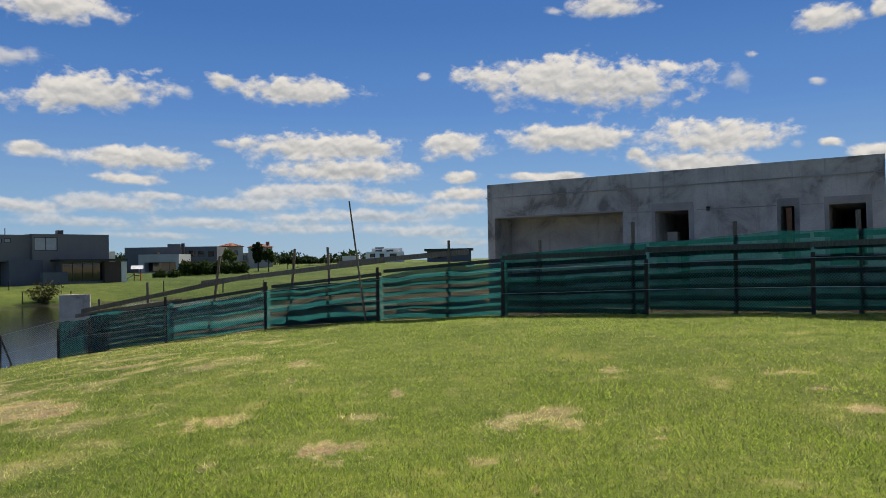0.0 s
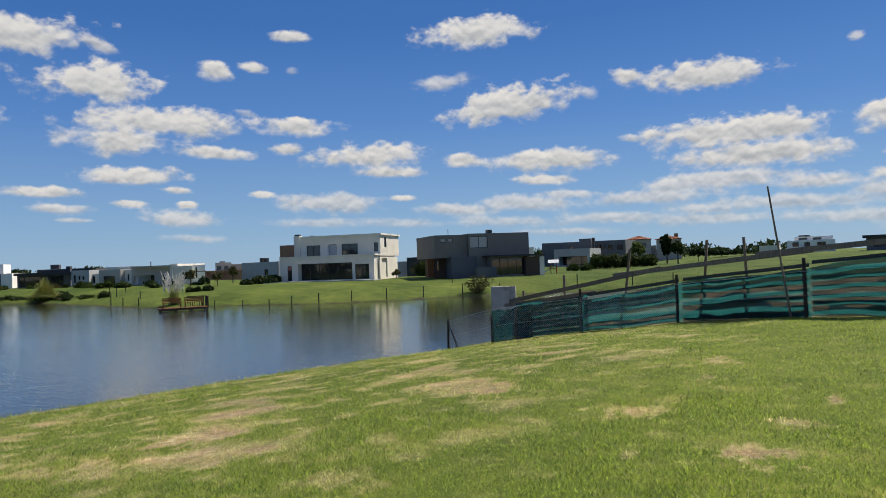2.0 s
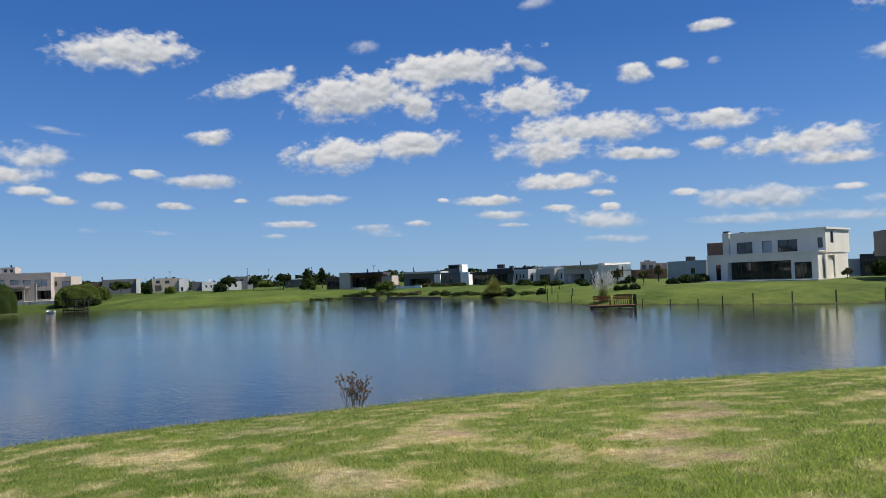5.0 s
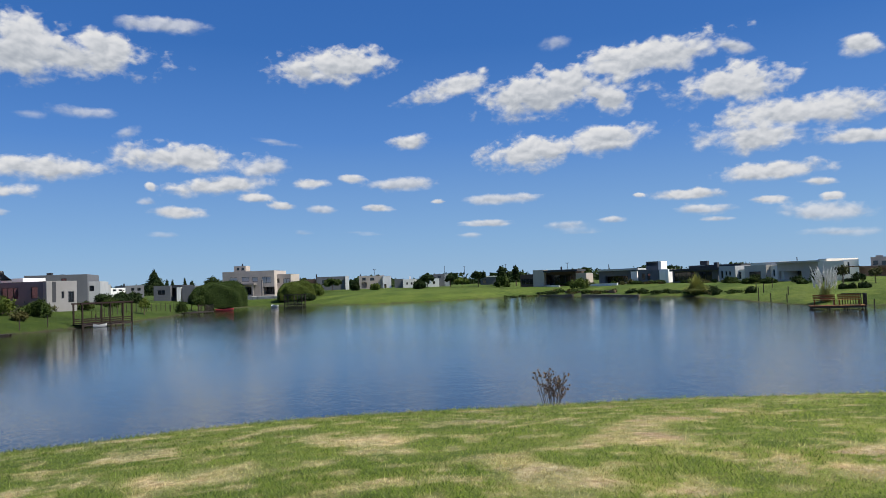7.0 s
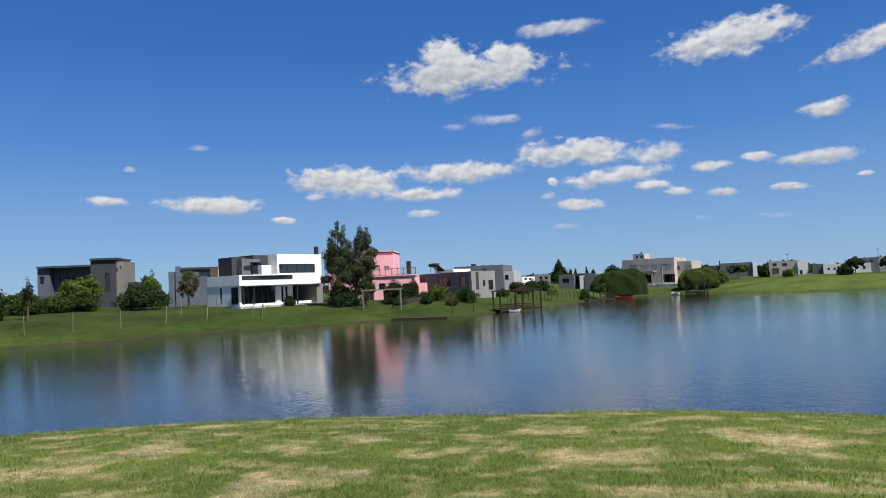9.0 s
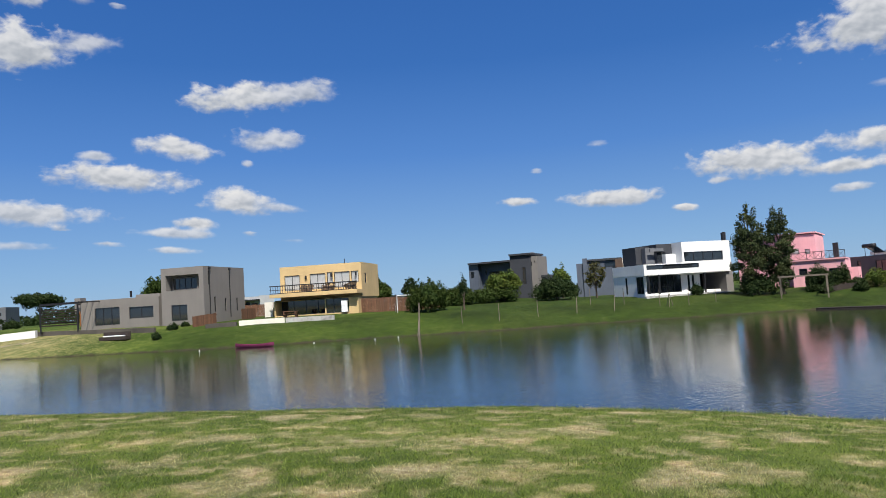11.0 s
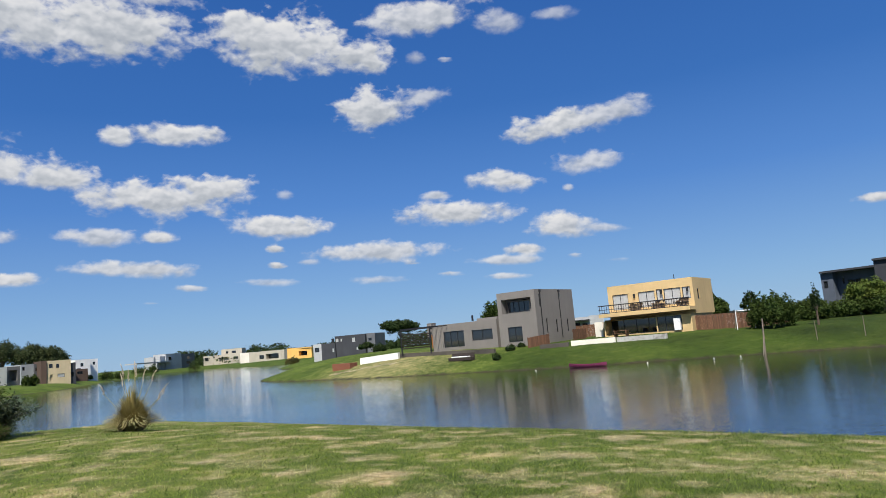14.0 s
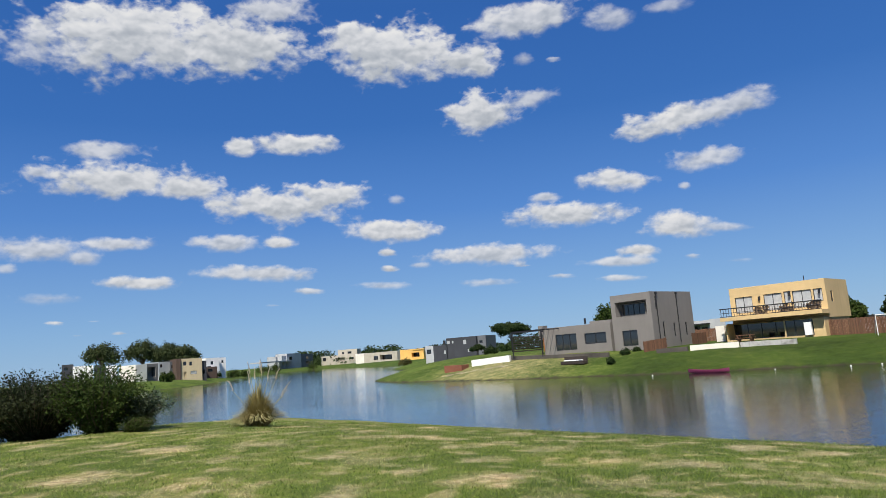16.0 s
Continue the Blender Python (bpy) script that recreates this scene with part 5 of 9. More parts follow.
extra(h, "cement_band", CEMENT_DARK, 10.19, 10.75, -0.012, 0.1, 2.833, 3.06)
extra(h, "cement_band", CEMENT_DARK, 11.42, 11.53, -0.008, 0.1, 1.341, 3.048)
extra(h, "cement_band", CEMENT_DARK, 12.51, 12.64, -0.009, 0.1, 1.222, 2.931)
extra(h, "cement_band", CEMENT_DARK, 11.47, 12.63, -0.012, 0.1, 2.828, 3.046)
extra(h, "course_line", CEMENT_DARK, 5.41, 6.29, -0.016, 0.05, 2.852, 2.879)
extra(h, "course_line", CEMENT_DARK, 7.77, 10.12, -0.016, 0.05, 2.842, 2.867)
extra(h, "course_line", CEMENT_DARK, 10.81, 11.41, -0.016, 0.05, 2.835, 2.858)
extra(h, "course_line", CEMENT_DARK, 12.68, 12.89, -0.016, 0.05, 2.829, 2.852)
extra(h, "coping", CEMENT_DARK, 0.03, 12.95, -0.03, 0.2, 3.664, 3.697)
extra(h, "lintel_edge", CEMENT_DARK, 0.49, 5.36, -0.012, 0.2, 2.902, 2.953)
h = house("two-storey white house with a flat roof, chimney and glazed ground floor", -70.32, 69.66, 1.71, 17.8)
walls(h, 0.08, 13.7, 0, 9, 0, 3.16, WALL_CREAM, front=[(1.21, 1.87, 0.05, 2.07, "w", 1), (2.8, 10.63, 0.05, 2.3, "w", 6, 1.2), (11.02, 12.98, 0.05, 2.03, "w", 2)], parapet=0.1)
walls(h, 2.29, 13.94, 2, 10, 3.06, 5.87, WALL_CREAM, front=[(3.2, 5.21, 3.25, 4.81, "w", 2), (6.45, 7.64, 3.24, 4.85, "c", 1), (8.36, 10.71, 3.22, 4.83, "w", 2), (13.03, 13.62, 3.65, 4.86, "w", 1)], right=[(3.6, 4.6, 4.2, 5.6, "w", 1)], below=0)
walls(h, 13.16, 13.97, 1.6, 9.1, 0, 2.89, WALL_CREAM, front=[(13.36, 13.82, 0.06, 2.18, "p", 1, 3)], right=[(2.4, 4.6, 0.1, 2.7, "p", 1, 1.5)])
extra(h, "cornice", WALL_CREAM, 2.29, 14.13, 1.85, 10.1, 5.859, 6.079)
extra(h, "cornice", WALL_CREAM, 0.07, 13.87, -0.15, 2, 3.16, 3.327)
extra(h, "chimney", WALL_CREAM, 1.17, 2.04, 2.3, 3.2, 3.327, 6.252)
extra(h, "chimney_cap", METAL_DARK, 1.25, 1.92, 2.4, 3.1, 6.257, 6.436)
walls(h, -1.17, 1.03, 2.6, 6.6, 3.31, 5.02, BRICK_PLAIN, below=0)
extra(h, "vent", METAL_DARK, 2.29, 2.8, 5, 5.6, 5.989, 6.319)
extra(h, "vent", METAL_DARK, 7.4, 7.91, 5, 5.6, 5.838, 6.17)
extra(h, "vent", METAL_DARK, 10.1, 10.61, 5, 5.6, 5.759, 6.09)
extra(h, "terrace", CONCRETE, -0.87, 14.69, -3, 0, -0.135, -0.001)
h = house("two-storey grey house with a flat roof and glazed porch", -45.26, 77.77, 1.5, 48.9)
walls(h, 0.15, 8.47, 0, 10, 0, 5.59, WALL_TAUPE, front=[(0.34, 2.75, 3.74, 5.22, "c", 2)])
walls(h, -4.16, 0.35, 0.6, 9.6, 2.57, 5.49, WALL_TAUPE, front=[(-3.42, -2.63, 4.56, 5.04, "c", 1), (-2.41, -1.76, 4.6, 5.09, "c", 1)], below=0)
walls(h, -2.2, 1.14, -0.25, 7.75, 0, 2.69, WALL_GREY, parapet=0.05)
walls(h, -3.62, -1.34, 2.5, 7.5, 0, 2.57, WALL_BROWN, front=[(-3.43, -3.08, 0.95, 2.35, "w", 1)], parapet=0.05)
extra(h, "porch_roof", METAL_DARK, 1.95, 9.5, -2.6, 2, 2.484, 2.71)
walls(h, 2.51, 7.16, -1.7, -0.1, 0, 2.5, WALL_TAUPE, front=[(2.58, 7.05, 0.2, 2.29, "w", 4)], parapet=0.05)
walls(h, 6.99, 8.89, -2.2, 0.8, 0, 2.41, WALL_BROWN, parapet=0.05)
extra(h, "pier", WALL_CREAM, 8.89, 9.52, -2.3, -1.9, -0.007, 2.377)
walls(h, 0.34, 2.93, -2.4, -1.6, 0, 1.29, WALL_GREY, parapet=0.05)
extra(h, "vent", METAL_DARK, 4.65, 5.28, 5, 5.8, 5.772, 6.263)
extra(h, "aerial", METAL_DARK, -1.32, -1.25, 4, 4.06, 5.558, 6.352)
extra(h, "screen_wall", WOOD_WARM, -4.52, -3.55, 3, 3.15, 0.201, 2.517, label="rust-orange panel")
walls(h, 11.06, 11.89, 6, 10, 0, 3.72, WALL_CREAM)
h = house("low dark house with a flat roof behind garden shrubs", -75.88, 103.06, 1.1, 34.6)
walls(h, 2.73, 7.76, 0, 8, 0, 3.56, WALL_DARK, front=[(3.24, 5.09, 0.57, 2.71, "w", 2)])
walls(h, 0.04, 2.71, 1, 8, 0, 2.9, WALL_PALE_GREY)
extra(h, "chimney", WALL_DARK, 4.6, 6.13, 3, 4, 3.583, 3.932)
h = house("grey two-storey house with a pillared garden portico", -53.82, 124.87, 1.9, 5.2)
walls(h, 0.1, 7.04, 0, 8, 0, 3.33, WALL_PALE_GREY, front=[(1.13, 6.53, 0.26, 1.92, "p", 3)])
walls(h, -5.32, 4.98, 9, 18, 0, 4.8, WALL_GREY, front=[(0.43, 1.15, 3.39, 3.97, "w", 1)])
walls(h, 4.45, 11.21, 11, 20, 0, 4.85, WALL_GREY, front=[(5.72, 7.15, 2.99, 4.03, "w", 2), (7.62, 8.69, 2.94, 3.97, "w", 1), (9.52, 10.7, 2.88, 3.91, "w", 1)])
extra(h, "chimney", METAL_DARK, 5.34, 5.81, 8, 8.6, 1.993, 5.448)
extra(h, "chimney", WALL_GREY, 2.22, 4.6, 10, 12, 4.812, 5.389)
h = house("brick-coloured house with red tiled hip roofs", -52.41, 163.8, 1.77, 15.6)
walls(h, 0.44, 5.93, 0, 6, 0, 5.45, WALL_TAN, front=[(1.63, 2.73, 3.56, 4.66, "w", 1), (3.83, 4.79, 3.5, 4.59, "w", 1)], parapet=0.02)
walls(h, 5.89, 7.13, 1, 7, 0, 3.99, WALL_TAN, front=[(5.99, 6.82, 2.34, 3.44, "w", 1)])
walls(h, 7.17, 12.66, 0, 6, 0, 5.25, WALL_TAN, front=[(8.23, 9.32, 3.36, 4.46, "w", 1), (10.42, 11.24, 3.3, 4.4, "w", 1)], parapet=0.02)
hip_roof(h, 0.16, 6.21, -0.4, 6.4, 5.55, 6.42)
hip_roof(h, 6.89, 12.93, -0.4, 6.4, 5.34, 6.21)
extra(h, "chimney", BRICK_PLAIN, 11.23, 12.06, 2, 2.8, 5.517, 6.628)
h = house("distant white two-storey house with roof terrace", -20.08, 183.91, 2.84, 4.7)
walls(h, 0.05, 10.03, 0, 9, 0, 2.8, WALL_WHITE, front=[(1.2, 2.52, 1.38, 2.41, "w", 1), (3.69, 4.86, 1.34, 2.37, "w", 1), (6.33, 8.1, 1.29, 2.32, "w", 2)])
walls(h, 1.64, 9.65, 2, 8, 2.81, 3.7, WALL_WHITE, front=[(2.51, 4.29, 2.92, 3.44, "w", 2), (5.48, 7.26, 2.87, 3.39, "w", 2)], below=0)
extra(h, "chimney", METAL_DARK, 2.51, 4.9, 3, 4, 3.723, 4.052)
walls(h, -6.24, -1.75, 5, 12, 0, 1.95, WALL_CREAM)
h = house("distant house with a long dark flat roof", -4.3, 169.95, 2.88, -0.5)
extra(h, "roof_slab", METAL_DARK, -0.05, 11.69, -1, 9, 2.569, 3.109)
walls(h, 0.59, 11.18, 0, 8, 0, 2.58, WALL_GREY, front=[(1.79, 5.19, 0.72, 2.21, "w", 3)], parapet=0.02)
h = house("low grey house with two roof flues among shrubs", -83.51, 74.71, 1.56, -1.8)
walls(h, 0.25, 8.25, 0, 8, 0, 3.01, WALL_PALE_GREY, front=[(5.16, 6.04, 1.01, 1.91, "w", 1)])
extra(h, "flue", METAL_DARK, 0.88, 1.51, 3, 3.5, 3.013, 3.687)
extra(h, "flue", METAL_DARK, 1.77, 2.39, 3, 3.5, 2.981, 3.649)
h = house("brown brick house with stepped flat roofs", -115.18, 96.21, 1.5, 48.9)
walls(h, 0.19, 3.3, 0, 7, 0, 3.65, WALL_TAN, front=[(0.53, 1.31, 2.22, 2.98, "w", 1), (1.89, 2.67, 2.17, 2.92, "w", 1)])
walls(h, 3.3, 5.42, 1.5, 8.5, 0, 3.28, WALL_TAN, front=[(3.64, 4.12, 1.78, 2.87, "w", 1)])
walls(h, -2.07, 5.28, -3, 0, 0, 2.08, BRICK_PLAIN, front=[(-1.44, -0.66, 0.69, 1.76, "o", 1, 0.5), (1.07, 2.41, 0.6, 1.65, "o", 1, 0.5)], parapet=0.1)
extra(h, "chimney", WALL_TAN, 0.95, 2.14, 3, 4, 3.633, 3.964)
h = house("pale cream single-storey house with a pergola", -94.41, 70.94, 1.77, 51.8)
walls(h, 0.14, 2.72, 0, 8, 0, 2.72, WALL_CREAM, front=[(1.29, 2.01, 0.63, 1.75, "w", 1)])
walls(h, 2.74, 4.67, 2, 9, 0, 2.82, WALL_WHITE, front=[(3.24, 3.48, 0.73, 2.48, "w", 1)])
extra(h, "pergola_beam", WOOD_BROWN, 2.75, 4.77, -2, -1.8, 1.719, 1.846)
h = house("beige single-storey house with a wide dark porch", -102.97, 69.3, 1.69, 23.8)
walls(h, 0.17, 7.31, 0, 9, 0, 2.92, WALL_BEIGE, front=[(0.47, 4.1, 0.22, 1.51, "p", 4), (5.48, 6.25, 0.42, 1.49, "w", 1)])
walls(h, 7.1, 8.41, -0.6, 8.4, 0, 3.18, WALL_CREAM, parapet=0.1)
extra(h, "slab", WALL_BEIGE, 0.46, 7.37, -0.8, 0, 2.745, 3.017)
extra(h, "aerial", METAL_DARK, 1.08, 1.18, 4, 4.1, 2.885, 3.738)
h = house("beige house with a large bluish garden window", -111.5, 69.04, 1.71, 0.4)
walls(h, 0.23, 6.18, 0, 9, 0, 2.63, WALL_BEIGE, front=[(1.49, 4.72, 0.1, 1.61, "w", 2)], right=[(1.5, 2.6, 0.8, 2.4, "w", 1), (4, 5, 0.8, 2.4, "w", 1)])
walls(h, 4.99, 9.58, 0.8, 6.8, 0, 2.5, WALL_CREAM, front=[(5.2, 5.69, 0.34, 1.88, "w", 1), (6.83, 7.3, 0.71, 1.85, "w", 1)])
walls(h, -3.98, 3.94, 4, 9, 2.6, 3.11, WALL_CREAM, below=0)
h = house("pale grey single-storey house with narrow windows", -121.37, 70.09, 1.64, 24)
walls(h, 0.16, 3.56, 0, 8, 0, 2.84, WALL_PALE_GREY, front=[(0.59, 0.97, 0.63, 2.02, "w", 1), (1.49, 1.86, 1.14, 1.89, "w", 1), (2.24, 2.62, 1.12, 1.86, "w", 1)])
walls(h, 2.58, 4.8, 1, 7, 0, 2.13, WALL_CREAM, front=[(2.9, 4.01, 0.44, 1.71, "w", 2)])
h = house("dark glazed pavilion house with a flat roof slab", -134.4, 67.01, 1.56, 37.8)
extra(h, "roof_slab", WALL_DARK, 0.61, 10.65, -1.2, 9, 2.346, 2.8)
walls(h, 0.67, 9.92, 0, 8, 0, 2.4, WALL_GREY, front=[(0.99, 5.45, 0.28, 2.12, "w", 5), (5.94, 8.69, 0.29, 2.11, "w", 2)], parapet=0.02)
walls(h, 0.07, 11, 9, 16, 0, 3.43, WALL_DARK, parapet=0.1)
extra(h, "chimney", WALL_DARK, 7.1, 7.83, 5, 6, 2.624, 3.851)
extra(h, "chimney", WALL_DARK, 1.27, 2.84, 12, 13, 3.494, 4.361)
h = house("grey house with a square lookout tower", -142.55, 63.87, 1.61, 46.1)
walls(h, 0.13, 5.07, 0, 8, 0, 2.82, WALL_GREY, front=[(0.97, 1.6, 0.79, 2.13, "w", 1), (2.11, 2.75, 0.75, 2.09, "w", 1)])
walls(h, 4.86, 6.72, -0.5, 7.5, 0, 2.83, WALL_WHITE)
walls(h, 1.28, 3.87, 2, 6, 2.81, 4.6, WALL_GREY, front=[(1.42, 3.59, 3.68, 4.42, "o", 1, 1)], below=0)
walls(h, 3.94, 4.57, 1.8, 5.8, 2.75, 4.59, WALL_WHITE, below=0)
h = house("grey house with a deep porch and a white pier", -151.28, 58.58, 1.46, 53.6)
walls(h, 0.13, 8.22, 0, 9, 0, 3.12, WALL_GREY, front=[(1.53, 6.47, 0.2, 1.92, "p", 4)])
walls(h, 7.46, 8.85, -1.2, 0, 0, 2.79, WALL_WHITE, parapet=0.05)
extra(h, "slab", WALL_PALE_GREY, 0.18, 8.95, -1, 8, 3.082, 3.512)
extra(h, "chimney", WALL_BEIGE, 0.57, 1.24, 3, 4, 3.103, 3.429)
extra(h, "aerial", METAL_DARK, 1.09, 1.23, 5, 5.1, 3.09, 4.672)
h = house("dark brown house with a slanting roof slab and stone pier", -162.54, 43.52, 1.65, 56.3)
walls(h, 0.1, 3.79, 0, 8, 0, 2.89, WALL_BROWN, front=[(0.36, 3.17, 0.49, 1.83, "w", 3)])
walls(h, 3.52, 6.15, -0.8, 2.2, 0, 3.79, WALL_BEIGE)
extra(h, "roof_slab", WALL_DARK, 6.22, 14.05, -1.5, 7, 3.202, 3.658)
walls(h, 5.6, 13.14, 1, 9, 0, 3.16, WALL_BROWN, front=[(6.22, 12.53, 0.12, 2.5, "p", 5)], parapet=0.02)
walls(h, 13.13, 15.55, 1, 8, 0, 2.72, WALL_TAN)
extra(h, "flue", METAL_DARK, 9.09, 9.36, 3, 3.4, 3.566, 4.436)
h = house("distant dark grey house with a white end wall", -205.36, -4.68, 2.78, 89.9)
walls(h, 0.1, 8.4, 0, 9, 0, 3.4, WALL_GREY, front=[(1.65, 2.6, 1.54, 2.51, "w", 1), (4.19, 5.47, 1.12, 2.41, "w", 1)])
walls(h, 8.23, 9.28, -0.5, 8.5, 0, 3.48, WALL_WHITE)
extra(h, "flue", METAL_DARK, -0.15, 0.17, 4, 4.6, 2.619, 4.26)
walls(h, -3.48, 0.03, 2, 9, 0, 2.83, WALL_BROWN)
h = house("distant pale two-storey house", -195.27, 6.94, 2.31, 86.6)
walls(h, 0.11, 7.04, 0, 8, 0, 3.59, WALL_TAN, front=[(1, 1.93, 2.35, 3.12, "w", 1), (3.16, 4.24, 2.27, 3.04, "w", 1), (0.8, 2.34, 0.34, 1.88, "o", 1, 1)])
walls(h, 6.57, 8.88, -0.6, 7.4, 0, 3.36, WALL_WHITE, front=[(6.94, 7.56, 0.13, 1.21, "w", 1)])
extra(h, "flue", METAL_DARK, 0.36, 0.67, 3, 3.5, 3.657, 4.128)
h = house("distant grey and white single-storey house", -189.68, 16.2, 2.18, 84.1)
walls(h, 0.09, 2.65, 0, 7, 0, 2.55, WALL_GREY)
walls(h, 2.35, 5.97, -0.6, 6.4, 0, 2.37, WALL_WHITE, front=[(3.22, 3.67, 0.97, 1.57, "w", 1), (4.42, 4.87, 0.92, 1.53, "w", 1)])
extra(h, "chimney", WALL_WHITE, 4.04, 4.5, 3, 3.6, 2.315, 3.16)
h = house("distant white house with a grey upper storey", -193.75, 24.97, 2.15, 81.7)
walls(h, 0.09, 3.97, 0, 7, 0, 2.37, WALL_WHITE, front=[(0.67, 1.29, 0.93, 1.7, "w", 1), (2.22, 2.85, 0.87, 1.65, "w", 1)])
walls(h, 2.3, 5.45, 2, 9, 0, 3.57, WALL_GREY, front=[(3.68, 4.47, 2.38, 3.01, "w", 1)])
walls(h, 5.45, 6.87, 2, 8, 0, 3.64, WALL_PALE_GREY)
h = house("distant grey house with a pale roof edge", -196.07, 41.04, 2.22, 77.4)
walls(h, 0.09, 4.54, 0, 7, 0, 2.31, WALL_GREY, front=[(0.68, 1.63, 0.44, 1.55, "w", 1)])
extra(h, "roof_edge", WALL_WHITE, -0.06, 4.7, -0.3, 7, 2.225, 2.464)
h = house("two-storey tan house with a square roof tower and terrace", -164.6, -24.52, 1.46, 76.7)
walls(h, 0.08, 11.91, 0, 9, 0, 6.01, WALL_TAN, front=[(1.77, 3.46, 3.7, 4.73, "c", 1), (4.42, 6.1, 3.73, 4.7, "c", 1), (6.82, 8.15, 3.65, 4.62, "c", 1), (9.07, 11.16, 3.26, 4.6, "c", 2), (4.02, 6.78, 0.75, 2.45, "p", 2), (9.31, 11.96, 0.69, 2.39, "p", 2)])
walls(h, 2.02, 4.7, 2, 5, 6.07, 7.3, WALL_TAN, front=[(2.62, 3.23, 6.33, 6.95, "w", 1), (3.71, 4.32, 6.29, 6.91, "w", 1)], below=0)
walls(h, 11.26, 15.05, 2, 9, 0, 5.12, WALL_TAN, front=[(11.48, 12.45, 3.19, 4.17, "w", 1), (13.31, 14.78, 2.99, 4.1, "c", 2)])
extra(h, "porch_roof", WALL_TAUPE, 2.26, 7.94, -2.2, 0, 2.957, 3.257)
extra(h, "pier", WALL_TAUPE, 7.44, 7.74, -2.2, -1.8, 0.357, 2.871)
extra(h, "pier", WALL_TAUPE, 9.25, 9.6, -1.2, -0.8, 0.271, 3.888)
extra(h, "terrace", CONCRETE, 6.92, 15.24, -6, 0, -0.492, 0.383)
extra(h, "aerial", METAL_DARK, 3.48, 3.73, 3, 3.2, 7.316, 7.812)
h = house("low grey house with a white porch wall", -142.45, -33.95, 2.17, 86.6)
walls(h, 0.02, 3.14, 0, 8, 0, 2.55, WALL_GREY, front=[(0.72, 2.13, 0.81, 1.73, "w", 2)])
walls(h, 2.87, 5.07, 1, 9, 0, 2.62, WALL_DARK, front=[(3.14, 4, 0.3, 2.06, "o", 1, 1.5)])
walls(h, 4.28, 5.04, 0, 1, 0, 2.13, WALL_WHITE)
walls(h, 5.33, 7.64, 0, 8, 0, 2.38, WALL_GREY)
h = house("single-storey house with white front, side wall greyed with painted shade, and solar heater", -90.18, -33.76, 2.39, 156.5)
walls(h, 0.24, 5.02, 0, 0.5, 0, 2.93, WALL_STONE_GREY, front=[(2.54, 2.98, 0.79, 1.66, "w", 1), (3.62, 4.57, 0.28, 1.63, "w", 2)], parapet=0.05)
# side walls in a darker grey than the front: their shade, painted
walls(h, 0.77, 5.52, 0.5, 12.5, 0, 2.92, WALL_GREY, left=[(1.8, 2.8, 0.9, 2.3, "w", 1), (4.6, 7.2, 0.9, 2.3, "w", 3), (9.5, 10.1, 1.2, 2.4, "w", 1)])
# flat dark slab on the wall face paints the shade of a hollow
extra(h, "painted_recess", WALL_DARK, 1.11, 1.65, -0.04, 0, 0.38, 2.839)
walls(h, 2.83, 6.36, 6, 10, 3.03, 3.47, WALL_WHITE, below=0)
solar_heater(h, 1.44, 8.5, 2.93)
h = house("grey two-storey house with roof vents", -117.22, -47.03, 2.51, 96.7)
walls(h, 0.25, 9.07, 0, 9, 0, 4.24, WALL_GREY, front=[(5.36, 6.14, 3.11, 3.69, "w", 1)])
extra(h, "vent", METAL_DARK, 2.63, 3.34, 3, 4, 4.275, 4.676)
extra(h, "vent", METAL_DARK, 4.54, 5.03, 3, 4, 4.174, 4.373)
walls(h, 8.82, 10.72, 1, 8, 0, 3.09, WALL_PALE_GREY, front=[(9.14, 9.81, 1.56, 2.43, "w", 1)])
h = house("distant white houses with flat roofs in a terrace", -143.6, -45.02, 2.6, 122.1)
walls(h, 0.24, 1.64, 0, 6, 0, 2.86, WALL_WHITE)
walls(h, 1.92, 3.35, 1, 7, 0, 2.77, WALL_PALE_GREY)
walls(h, 4.2, 6.97, 4, 10, 0, 2.07, WALL_WHITE, front=[(4.61, 5.25, 1.42, 1.81, "w", 1), (5.68, 6.32, 1.38, 1.78, "w", 1)])
walls(h, 8.19, 11.92, 8, 15, 0, 2.52, WALL_GREY, front=[(9.3, 9.97, 1.42, 2.01, "w", 1), (10.54, 11.22, 1.38, 1.97, "w", 1)])
extra(h, "flue", METAL_DARK, 6.95, 7.17, 5, 5.4, 1.813, 2.895)
h = house("white cubic two-storey house with roof terrace and dark upper block", -66.14, -53.18, 2.29, 164.8)
walls(h, 0.17, 12.67, 0, 1.2, 2.24, 3.51, WALL_WHITE, front=[(0.53, 8.05, 2.86, 3.4, "w", 3)], parapet=0.9, below=0)
walls(h, 1.14, 6.53, 1.4, 7.73, 0, 2.32, WALL_WHITE, front=[(1.42, 6.42, 0.09, 2.18, "w", 5)], left=[(1.6, 3.02, 0.1, 2.12, "w", 2), (4.82, 5.25, 0.1, 2.12, "w", 1)], parapet=0.03)
walls(h, 1.08, 2.87, 1.25, 7.68, 2.3, 3.53, WALL_WHITE, parapet=0.3, below=0)
walls(h, 6.57, 14.02, 1.4, 10.4, 0, 2.14, WALL_WHITE, front=[(7.34, 7.71, 0.05, 2.07, "w", 1), (7.99, 8.36, 0.05, 2.05, "w", 1), (9.18, 12.94, 0.13, 2.19, "p", 2, 3.2)], parapet=0.03)
walls(h, 6.03, 13.21, 0.4, 8.4, 2.13, 5.99, WALL_WHITE, front=[(6.32, 12.1, 3.65, 4.77, "w", 4)], below=0)
walls(h, 4.6, 7, 1.6, 4.6, 3.55, 4.69, WALL_WHITE, front=[(6.19, 6.93, 3.61, 4.64, "w", 1)], below=0)
